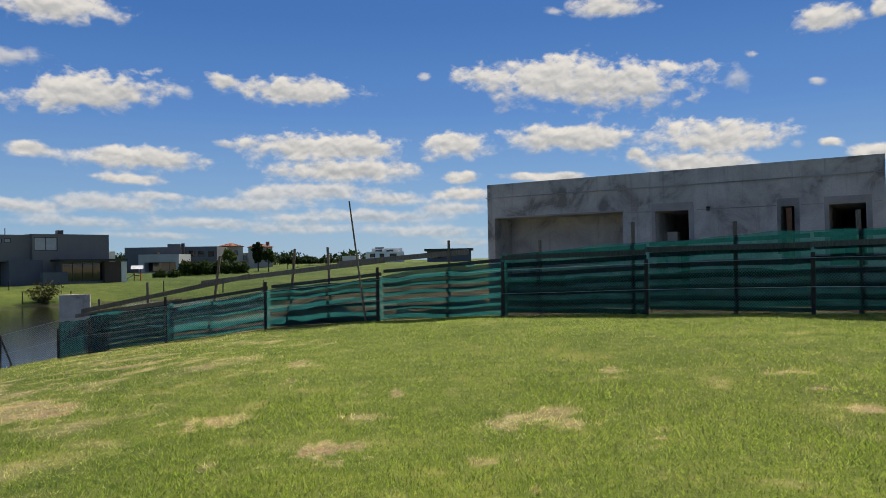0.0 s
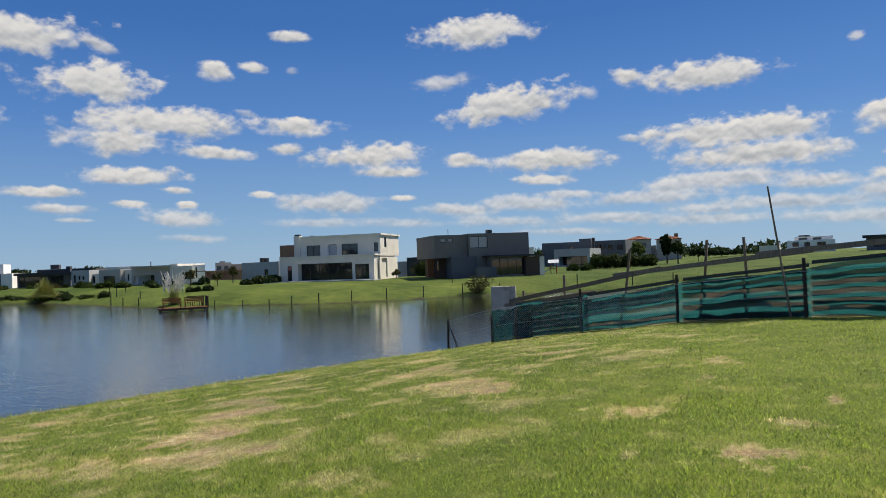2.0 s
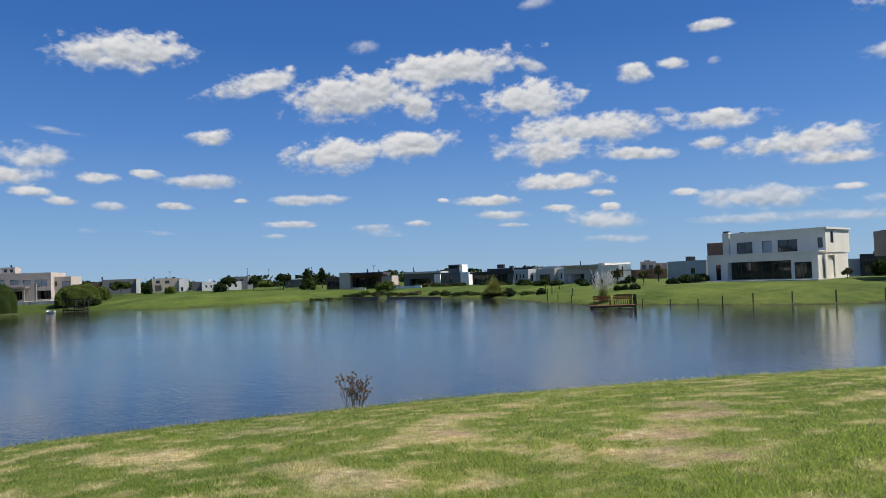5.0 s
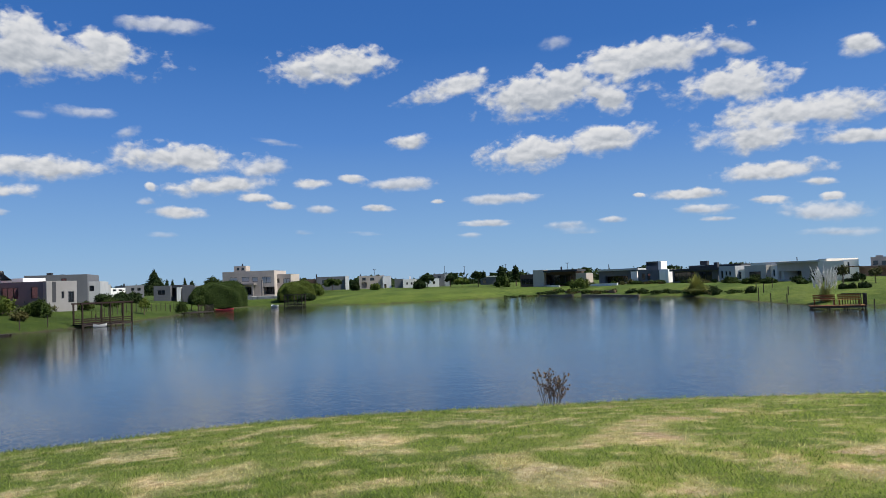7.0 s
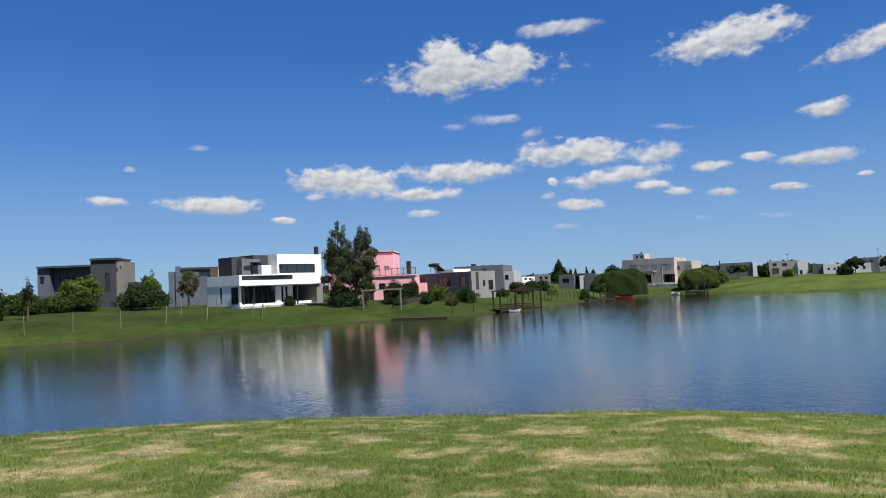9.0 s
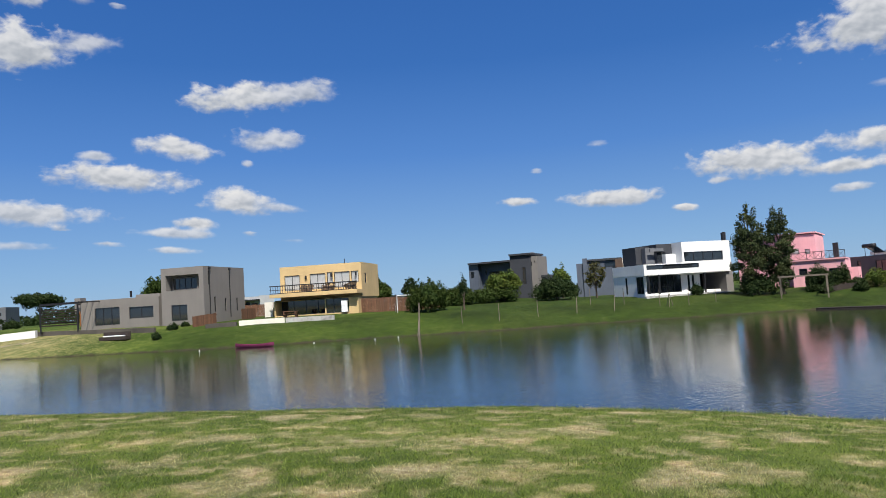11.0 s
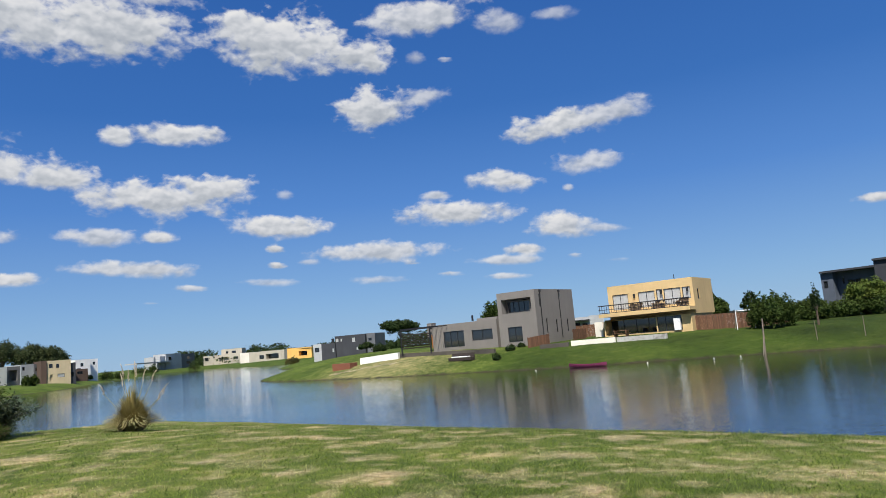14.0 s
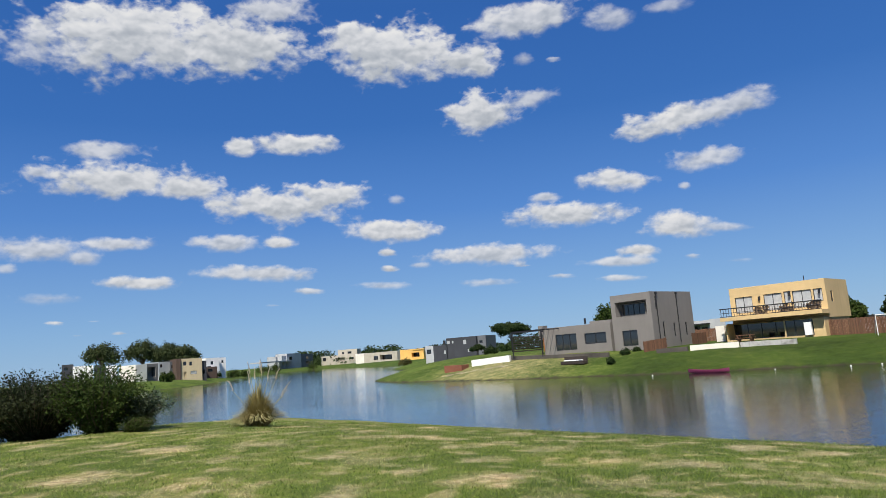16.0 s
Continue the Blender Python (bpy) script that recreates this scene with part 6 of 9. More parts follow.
walls(h, 3.8, 7.48, 2.2, 9.2, 3.59, 5.94, WALL_DARK, front=[(3.81, 5.05, 3.75, 5.02, "w", 1)], below=0)
walls(h, 1.78, 4.94, 3.6, 6, 3.41, 5.75, WALL_DARK, below=0)
extra(h, "fin", WALL_GREY, 2.54, 4.11, 2.7, 3.5, 3.648, 5.551)
extra(h, "fin", WALL_GREY, 2.74, 4.67, 2, 2.15, 5.084, 5.471)
walls(h, 12.19, 13.24, 0.3, 7.3, 0, 3.33, WALL_TAUPE, parapet=0.05)
extra(h, "post", METAL_DARK, 0.75, 0.89, 0.1, 0.25, 0.065, 2.385)
extra(h, "post", METAL_DARK, 2.18, 2.32, 0.1, 0.25, -0, 2.346)
extra(h, "post", METAL_DARK, 8.77, 8.92, 0.1, 0.25, -0.303, 2.167)
extra(h, "terrace", CONCRETE, -0.05, 12.2, -0.4, 1.4, -0.591, -0.174)
extra(h, "flue", METAL_DARK, 15.52, 15.94, 4, 4.3, 6.225, 7.243)
h = house("two-storey house of grey and tan blocks behind shrubs", -88.19, -84.85, 2, 131.5)
walls(h, 0.19, 1.22, 0, 8, 0, 5.72, WALL_SLATE)
walls(h, 1.26, 2, -0.3, 2.7, 0, 6.53, WALL_SLATE)
walls(h, 1.98, 7.86, 0.5, 8.5, 0, 6.29, WALL_SLATE, front=[(4.87, 6.68, 4.86, 5.63, "w", 2), (2.48, 3.42, 3.53, 5.45, "w", 1)])
extra(h, "roof_edge", WALL_DARK, 1.98, 7.66, 0.2, 8, 5.995, 6.331)
walls(h, 7.87, 9.99, 1, 8, 0, 6.2, WALL_CREAM, front=[(8.22, 8.8, 5.05, 5.54, "w", 1)])
walls(h, 6.61, 7.84, -0.2, 6.8, 0, 6.13, WALL_BROWN)
h = house("pink two-storey house with a balustraded balcony and black chimney", -83.88, -53.23, 2.04, 109.6)
walls(h, 0.74, 7.19, 1, 10, 0, 6.58, WALL_PINK, left=[(3, 4, 3.5, 5, "w", 1)])
walls(h, 6.85, 9.92, 0.6, 8.6, 0, 6.4, WALL_PINK, front=[(7.3, 8.01, 4.01, 4.71, "c", 1), (8.68, 9.27, 3.94, 4.57, "c", 1)])
walls(h, 7.63, 13.27, -3, 3, 0, 3.12, WALL_PINK, front=[(8.32, 9.23, 1.25, 2.15, "w", 1), (11.47, 12.51, 0.43, 2, "w", 2)], parapet=0.05)
extra(h, "cornice", WALL_PINK, 0.8, 10.03, 0.4, 10, 6.508, 6.665)
extra(h, "cornice", WALL_PINK, 7.59, 13.36, -3.2, 0, 3.043, 3.193)
walls(h, 13.13, 14.4, -2, 2, 0, 1.99, WALL_PINK, parapet=0.05)
balustrade(h, 7.68, 13.27, -2.9, 3.12, 0.95)
extra(h, "chimney", METAL_DARK, 11.9, 12.46, -1, -0.3, 3.064, 5.008)
extra(h, "flue", METAL_DARK, -1.47, -1.09, 3, 3.5, 6.797, 7.86)
h = house("dark grey house with a square stair tower among shrubs", -68.56, -89.1, 2.99, 118.9)
walls(h, 0.42, 2.03, -0.8, 5.2, 0, 5.27, WALL_SLATE, front=[(0.69, 1.27, 3.2, 4.2, "w", 1)])
walls(h, 1.49, 6.85, 0.5, 8.5, 0, 5.46, WALL_SLATE, front=[(1.76, 2.06, 3.64, 4.57, "w", 1), (2.65, 2.95, 3.6, 4.54, "w", 1), (3.31, 5.32, 3.3, 4.08, "w", 2)])
extra(h, "roof_edge", WALL_DARK, 0.5, 7.51, -1.3, 8, 5.293, 5.562)
walls(h, 7.49, 10.67, -1.2, 4.8, 0, 6.17, WALL_DARK, front=[(9.35, 9.95, 1.73, 4.28, "w", 1)])
extra(h, "roof_edge", WALL_DARK, 7.45, 10.92, -1.5, 5, 6.116, 6.387)
walls(h, 10.47, 11.59, -0.6, 4.4, 0, 5.88, WALL_TAUPE, front=[(10.52, 10.82, 4.41, 5.04, "w", 1), (11.12, 11.27, 4.78, 5.25, "o", 1, 0.3)])
extra(h, "chimney", WALL_TAUPE, 9.86, 10.47, 1, 2, 5.902, 6.538)
walls(h, 11.01, 12.99, 1, 7, 0, 2.96, WALL_DARK, front=[(11.3, 12.37, 2.02, 2.65, "w", 2)])
h = house("two-storey yellow house with a stone-faced balcony and glazed porch", -32.43, -80.95, 2.46, 135.2)
walls(h, 0.29, 10.65, 0, 9, 0, 1.77, WALL_YELLOW, front=[(0.42, 6.57, 0.05, 1.89, "p", 4, 2.2), (6.72, 9.51, 0.05, 1.73, "w", 3)], parapet=0.05)
walls(h, 0.57, 10.76, 1.5, 9.5, 1.77, 5.89, WALL_YELLOW, front=[(1.13, 3.06, 2.99, 4.81, "c", 2), (4.33, 6.29, 3, 4.84, "c", 2), (6.51, 7.22, 3.61, 4.93, "c", 1), (7.39, 9.31, 3.02, 4.88, "c", 2), (9.52, 10.42, 3.53, 4.88, "c", 1)], right=[(3, 3.8, 3.4, 4.6, "w", 1)], below=0)
extra(h, "balcony_slab", WALL_YELLOW, 0.17, 10.86, -1, 1.5, 2.21, 2.62)
stone_balustrade(h, 0.17, 10.86, -0.9, 2.62, 0.95)
extra(h, "aerial", METAL_DARK, 7.98, 8.04, 4, 4.1, 6.006, 6.583)
extra(h, "fridge", METAL_WHITE, 8.74, 9.43, -0.5, -0.1, 0.09, 1.411, label="white fridge")
extra(h, "side_wing", WALL_CREAM, -1.35, -0.31, 1, 5, -0.003, 1.778)
extra(h, "wall_lamp", METAL_DARK, 3.78, 3.98, 1.3, 1.5, 4.24, 4.69)
extra(h, "wall_lamp", METAL_DARK, 6.99, 7.18, 1.3, 1.5, 4.342, 4.781)
extra(h, "wall_lamp", METAL_DARK, 10.03, 10.21, 1.3, 1.5, 4.316, 4.744)
h = house("grey cubic house with a two-storey block and low garden wing", -13.21, -94.32, 2.69, 132.3)
walls(h, 11.68, 17.09, 0, 9.5, 0, 6.13, WALL_TAUPE, front=[(12.27, 16.5, 3.53, 5.27, "d", 1, 1.2), (12.88, 14.92, 0.05, 1.86, "w", 2)], right=[(2.2, 2.6, 0.8, 2.6, "w", 1), (4.6, 5, 0.8, 2.4, "w", 1), (7.4, 7.8, 0.8, 2.4, "w", 1), (1.0, 1.3, 4.0, 5.6, "w", 1)])
walls(h, 12.65, 15.88, 0.9, 1.2, 3.6, 5.02, WALL_TAUPE, front=[(12.64, 15.71, 3.63, 4.95, "w", 4)], parapet=0.02, below=0)
walls(h, 0.7, 11.09, 0.3, 9.3, 0, 3.07, WALL_TAUPE, front=[(2.58, 5.91, 0.05, 2.1, "w", 3), (7.17, 10.36, 0.65, 1.97, "w", 2)])
walls(h, 6.2, 9.43, 3, 8, 2.9, 3.48, WALL_TAUPE, below=0)
extra(h, "chimney", WALL_TAUPE, -2.37, -1.57, 3, 4, 1.694, 3.546)
extra(h, "flue", METAL_DARK, 5.38, 5.56, 3, 3.2, 3.244, 3.978)
downpipe(h, 17.15, 1.2, 0.1, 6.13)
downpipe(h, 17.15, 5.8, 0.1, 6.13)
pergola(h, -1.6, 3.29, -3.4, 2.6, 2.7)
h = house("low grey house seen between two larger ones", -36.49, -104, 2.84, 159.3)
walls(h, 0.31, 3.2, 0, 7, 0, 2.57, WALL_PALE_GREY, front=[(0.32, 1.69, 0.88, 1.79, "w", 2), (1.97, 2.77, 0.18, 1.59, "w", 1)])
extra(h, "roof_edge", METAL_DARK, 0.27, 3.14, -1, 0, 1.977, 2.142)
walls(h, 3.09, 5.28, 2, 9, 0, 2.73, WALL_PALE_GREY)
h = house("low white shed with a dark flat roof", -57.52, -96.31, 1.94, 148.4)
walls(h, 0.28, 3, 0, 6, 0, 1.95, WALL_WHITE, parapet=0.05)
extra(h, "roof_slab", METAL_DARK, 0.19, 3.43, -1, 7, 2.124, 2.356)
h = house("dark grey two-storey house with white window frames", 3.63, -185.22, 2.62, 154.2)
walls(h, 6.36, 14.63, 0, 8, 0, 4.69, WALL_DARK, front=[(6.49, 7.36, 3.19, 4.12, "c", 1), (7.84, 8.39, 3.24, 4.02, "c", 1), (10.98, 11.91, 2.84, 4.04, "c", 1), (12.04, 12.82, 0.85, 1.69, "c", 1)])
walls(h, 13.78, 16.85, 1, 8, 0, 4.71, WALL_GREY, front=[(15.04, 15.96, 2.85, 3.55, "w", 1)])
walls(h, 2.77, 6.59, -0.5, 6.5, 0, 3.09, WALL_DARK, front=[(5.66, 6.29, 0.78, 1.77, "c", 1)])
walls(h, -0.26, 2.17, 1, 7, 0, 3.13, WALL_PALE_GREY, front=[(0.11, 1.41, 1.11, 2.26, "w", 1)])
extra(h, "flue", METAL_DARK, 4.5, 4.98, 2, 2.6, 2.957, 4.258)
h = house("cream two-storey house at the end of the lake", 77.88, -473.9, 2.66, 165.6)
walls(h, 0.3, 25.46, 0, 9, 0, 5.12, WALL_OLD_CREAM, front=[(1.32, 3.66, 1.92, 4.1, "w", 1), (10.65, 17.23, 0.68, 3.58, "o", 3, 1.5), (20.37, 23.06, 1.89, 3.34, "w", 1)])
walls(h, 10.94, 24.54, 3, 10, 4.69, 8.52, WALL_OLD_CREAM, front=[(13.93, 15.49, 5.65, 7.11, "w", 1), (17.84, 20.56, 5.66, 7.12, "w", 2)], below=0)
h = house("long cream single-storey house with a dark porch", 41.8, -398.07, 2.8, 145.1)
walls(h, 0.36, 23.85, 0, 9, 0, 4.24, WALL_OLD_CREAM, front=[(7.32, 10.48, 0.19, 2.32, "w", 2), (11.69, 20.21, 0.06, 2.61, "p", 3)])
walls(h, -10.23, -3.2, 5, 11, 0, 4.36, WALL_CREAM)
h = house("orange-yellow single-storey house with a porch", 17.99, -329.76, 2.76, 157.3)
walls(h, 0.31, 12.13, 0, 8, 0, 3.94, WALL_ORANGE, front=[(6.08, 10, 0.36, 2.27, "p", 2)])
extra(h, "roof_edge", WALL_ORANGE, 7.01, 12.59, -0.4, 6, 3.551, 3.931)
h = house("white and grey two-storey house by the water", 94.3, -430.04, 3.31, -110.6)
walls(h, 0.47, 22.68, 0, 8, 0, 6.23, WALL_PALE_GREY, front=[(8.1, 11.78, 3.57, 5.26, "w", 1)])
walls(h, 5.29, 21.49, -0.4, 7.6, 0, 7.51, WALL_PALE_GREY, front=[(8.09, 11.15, 3.55, 5.58, "w", 1)])
walls(h, 22.13, 36.82, 0, 7, 0, 6.9, WALL_GREY, front=[(28.49, 31.16, 3.53, 5.29, "w", 1), (27.59, 32.26, 0.71, 2.46, "w", 1)])
extra(h, "porch_roof", WALL_PALE_GREY, -28.78, 9.8, -5, 2, 2.677, 3.318)
walls(h, -1.39, 6.84, 3, 9, 0, 6.06, WALL_PALE_GREY)
h = house("tan two-storey cube house with a dark side block", 80.67, -224.19, 2, -146.1)
walls(h, 0.12, 6.7, 0, 8, 0, 6.13, WALL_SAND, front=[(0.89, 1.87, 4.05, 5.25, "w", 1), (2.77, 3.59, 3.91, 5.11, "w", 1), (3.12, 5.02, 1.18, 2.21, "c", 1), (0.99, 1.81, 0.47, 2.17, "o", 1, 0.4)])
walls(h, -1.25, 0.2, -0.3, 7.7, 0, 6.23, WALL_BROWN, parapet=0.05)
walls(h, 6.66, 8.18, 0.5, 6.5, 0, 5.16, WALL_DARK, front=[(6.91, 7.76, 1, 2.38, "w", 1)])
h = house("white cubic houses beyond the tan cube", 84.1, -258.94, 2.85, -134)
walls(h, 0.15, 5.44, 0, 8, 0, 5.57, WALL_WHITE, front=[(1.99, 3.04, 3.2, 4.39, "w", 1), (0.68, 2.15, 1.3, 2.68, "w", 1)])
walls(h, 6.28, 8.9, 1.5, 8.5, 0, 5.55, WALL_WHITE, front=[(7.1, 7.98, 3.53, 4.54, "w", 1)])
walls(h, -1.32, 2.84, -3, 1, 0, 2.39, WALL_BROWN, front=[(-0.74, 1.13, 0.68, 1.65, "w", 2)])
h = house("pale blue-grey house with a flat roof", 87.3, -223.84, 3.7, -129.1)
walls(h, 0.06, 4.02, 0, 8, 0, 3.99, WALL_PALE_GREY, front=[(0.58, 1.29, 2.28, 3.29, "w", 1)])
walls(h, 3.79, 5.81, -0.4, 7.6, 0, 3.89, WALL_GREY, front=[(4.13, 5.23, 1.83, 2.86, "w", 1)])
h = house("cream house with a dark carport behind bushes", 86.36, -204.79, 2.85, -124)
walls(h, 0.05, 3.58, 0, 8, 0, 4.25, WALL_CREAM)
walls(h, 4.26, 7.93, 1, 8, 0, 4.3, WALL_TAUPE, front=[(4.74, 7.18, 0.49, 3.35, "o", 1, 2)])
h = house("dark and white houses behind the bushes", 92.87, -177.42, 3.52, -154.4)
walls(h, -0.02, 2.39, 0, 8, 0, 4.39, WALL_DARK, front=[(0.44, 1.36, 2.94, 3.74, "w", 2)])
walls(h, 2.4, 6.95, -0.3, 7.7, 0, 3.83, WALL_WHITE, front=[(4.02, 4.48, 2.12, 2.92, "w", 1)])
walls(h, 7.19, 9.58, 0.5, 7.5, 0, 3.8, WALL_DARK, front=[(7.78, 8.74, 2.18, 3, "w", 1)])
walls(h, 9.82, 12.24, 0, 7, 0, 3.44, WALL_WHITE)


# ---- the building-site fence: net, boards and posts ----
FENCE = [(14.6, 13.3), (12.1, 14.65), (8.64, 16.53), (5.28, 18.41), (1.7, 20.38), (-2.11, 22.7), (-6.33, 25.1), (-10.16, 25.9), (-12.7, 25.35), (-13.6, 25.0)]


def along_fence(s, back=0.0):
    """A point on the fence line: s counts its posts, back is metres behind it."""
    k = min(max(int(math.floor(s)), 0), len(FENCE) - 2)
    a, b = Vector(FENCE[k]), Vector(FENCE[k + 1])
    d = (b - a).normalized()
    p = a + (b - a) * (s - k) + Vector((d.y, -d.x)) * back
    return p.x, p.y


def strip_sheet(s0, s1, low, high, back, steps, sag, seed):
    """A slack sheet along the fence: low and high give the edges over the ground by s."""
    r = np.random.RandomState(seed)
    ph = r.uniform(0, 6, 4)
    v = []
    rows = 6
    for i in range(steps + 1):
        s = s0 + (s1 - s0) * i / steps
        for j in range(rows + 1):
            f = j / rows
            off = back + sag * (math.sin(s * 9 + ph[0] + f * 2) * 0.5 + math.sin(s * 23 + ph[1]) * 0.25 * f)
            x, y = along_fence(s, off)
            g = ground_at(x, y)
            dip = 0.025 * math.sin(s * 6.28 + ph[2]) * f + 0.015 * math.sin(s * 17 + ph[3]) * f
            v.append((x, y, g + low(s) + (high(s) - low(s)) * f + dip))
    bm = bmesh.new()
    vs = [bm.verts.new(c) for c in v]
    for i in range(steps):
        for j in range(rows):
            a = i * (rows + 1) + j
            bm.faces.new((vs[a], vs[a + rows + 1], vs[a + rows + 2], vs[a + 1]))
    return bm


def sloped_board(bm, a, b, wide, thick):
    """A board on edge from a to b."""
    a, b = Vector(a), Vector(b)
    d = b - a
    side = Vector((d.y, -d.x, 0)).normalized() * thick / 2
    up = Vector((0, 0, wide / 2))
    c = [p + q * side + r * up for p in (a, b) for q in (-1, 1) for r in (-1, 1)]
    vs = [bm.verts.new(p) for p in c]
    for f in ((0, 1, 3, 2), (4, 6, 7, 5), (0, 4, 5, 1), (2, 3, 7, 6), (0, 2, 6, 4), (1, 5, 7, 3)):
        bm.faces.new([vs[k] for k in f])
    return bm


def build_fence():
    rng = random.Random(4)
    site = thing("fence", "green shade net on dark boards and wooden posts", "fence")
    top = lambda s: 1.98 if s < 2 else 1.98 - 0.10 * (s - 2) if s < 5 else 1.66 - 0.10 * (s - 5)
    net = part("net", strip_sheet(0, 4.02, lambda s: -0.1, top, 0.10, 70, 0.025, 1), NET, site, "green shade net", True)
    part("net", strip_sheet(3.98, 7.05, lambda s: 0.02, lambda s: top(s) - 0.16 - 0.1 * math.sin(s * 2.1) ** 2, 0.20, 60, 0.05, 2), NET_LIGHT, site, "loose green shade net", True)
    part("net", strip_sheet(6.95, 8.0, lambda s: 0.02, lambda s: 1.38, 0.20, 20, 0.05, 3), NET_LIGHT, site, "green shade net", True)
    part("net", strip_sheet(0, 4.0, lambda s: -0.1, lambda s: 1.05 + 0.06 * math.sin(s * 3), 0.03, 60, 0.015, 6), NET_LOW, site, "doubled lower net", True)
    part("net", strip_sheet(7.75, 9.0, lambda s: -0.4, lambda s: 1.25, 0.05, 24, 0.04, 7), NET_DENSE, site, "dark end of the net", True)
    # boards from post to post
    for k in range(0, 8):
        n = 7
        tilt = rng.uniform(-0.04, 0.04)
        for j in range(n):
            f = j / (n - 1)
            if k == 6 and j in (2,):
                continue
            za = 0.12 + f * (top(k) - 0.22) + rng.uniform(-0.03, 0.03) + tilt
            zb = 0.12 + f * (top(k + 1) - 0.22) + rng.uniform(-0.03, 0.03) - tilt
            if k == 5 and j in (1, 3):
                zb -= 0.18
            xa, ya = along_fence(k + 0.01, 0.30)
            xb, yb = along_fence(k + 0.99, 0.30)
            bm = sloped_board(bmesh.new(), (xa, ya, ground_at(xa, ya) + za), (xb, yb, ground_at(xb, yb) + zb), rng.uniform(0.10, 0.15), 0.025)
            part("board", bm, BOARD, site)
    # rails in front of the close net
    for k in range(4):
        for z, wide in ((1.66, 0.13),):
            (xa, ya), (xb, yb) = along_fence(k, 0.0), along_fence(k + 0.999, 0.0)
            part("rail", sloped_board(bmesh.new(), (xa, ya, ground_at(xa, ya) + z + rng.uniform(-0.03, 0.03)), (xb, yb, ground_at(xb, yb) + z + rng.uniform(-0.03, 0.03)), wide, 0.025), BOARD, site)
    # tall posts behind, some of them leaning
    for s, high, lean in ((0.3, 2.35, 0.0), (1.75, 2.4, 0.02), (2.45, 2.3, -0.02), (3.1, 2.45, 0.0), (3.75, 2.15, 0.0), (4.45, 2.35, 0.0), (5.85, 2.75, -0.25),
                          (6.62, 2.95, -0.45), (7.25, 2.3, 0.05), (5.45, 2.6, 0.1), (7.9, 1.9, 0.0)):
        x, y = along_fence(s, 0.40)
        x2, y2 = along_fence(s + lean / 4.0, 0.40)
        g = ground_at(x, y)
        bm = boxed(-0.04, 0.04, -0.04, 0.04, 0, 1)
        d = Vector((x2 - x, y2 - y, high))
        for v in bm.verts:
            v.co = Vector((x, y, g - 0.3)) + Vector((v.co.x, v.co.y, 0)) + d * v.co.z * (1 + 0.3 / high)
        part("post", bm, WOOD_GREY, site)
    # top rails of the sagging stretch
    for s0, z0, s1, z1 in ((5.0, 1.95, 6.7, 2.0), (6.2, 2.0, 8.3, 1.55), (4.3, 1.95, 5.4, 2.0), (6.9, 1.45, 8.5, 1.40)):
        xa, ya = along_fence(s0, 0.46)
        xb, yb = along_fence(s1, 0.46)
        part("rail", sloped_board(bmesh.new(), (xa, ya, ground_at(xa, ya) + z0), (xb, yb, ground_at(xb, yb) + z1), 0.16, 0.04), WOOD_GREY, site)
    # plastic sheet caught behind the boards
    part("plastic_sheet", strip_sheet(5.1, 6.1, lambda s: 0.1, lambda s: 0.55 + 0.3 * math.sin(s * 7), 0.6, 20, 0.25, 9), PLASTIC_SHEET, site, "crumpled clear plastic sheet", True)
    part("plastic_sheet", strip_sheet(4.2, 4.95, lambda s: 0.05, lambda s: 0.4 + 0.2 * math.sin(s * 9), 0.7, 20, 0.25, 10), PLASTIC_SHEET, site, "crumpled clear plastic sheet", True)

    link = thing("chain_link_fence", "low chain-link fence with dark wooden posts", "fence")
    for k in range(1, len(FENCE)):
        x, y = FENCE[k]
        high = (1.5, 1.5, 1.46, 1.44, 1.58, 1.72, 1.68, 1.68, 1.2, 1.05)[k]
        part("post", bar(bmesh.new(), (x, y, ground_at(x, y) - 0.3), (x + rng.uniform(-0.03, 0.03), y, ground_at(x, y) + high), 0.055, 0.05, 8), WOOD_DARK, link)
    for k in range(len(FENCE)):
        bm = bmesh.new()
        (xa, ya), (xb, yb) = (along_fence(k, -0.06), along_fence(k + 0.999, -0.06)) if k < len(FENCE) - 1 else (FENCE[-1], (-15.85, 25.28))
        ga, gb = ground_at(xa, ya), ground_at(xb, yb)
        length = math.hypot(xb - xa, yb - ya)
        high, step = 1.3, 0.075
        n = int(length / step)

        def at(f, z):
            return Vector((xa + (xb - xa) * f, ya + (yb - ya) * f, ga + (gb - ga) * f + 0.03 + z))
        rise = int(high / step)
        for i in range(-rise, n + 1):
            for way in (1, -1):
                i0, i1 = max(i, 0), min(i + rise, n)
                if i1 <= i0:
                    continue
                z0, z1 = (i0 - i) * step, (i1 - i) * step
                if way < 0:
                    z0, z1 = high - z0, high - z1
                p, q = at(i0 / n, z0), at(i1 / n, z1)
                t = Vector((0, 0, 0.004))
                bm.faces.new([bm.verts.new(c) for c in (p - t, q - t, q + t, p + t)])
        part("mesh_panel", bm, METAL_DARK if k < 6 else METAL_WIRE, link)
        for z in (0.62, 1.3):
            part("wire", bar(bmesh.new(), at(0, z), at(1, z), 0.007, 0.007, 4), METAL_WIRE, link)


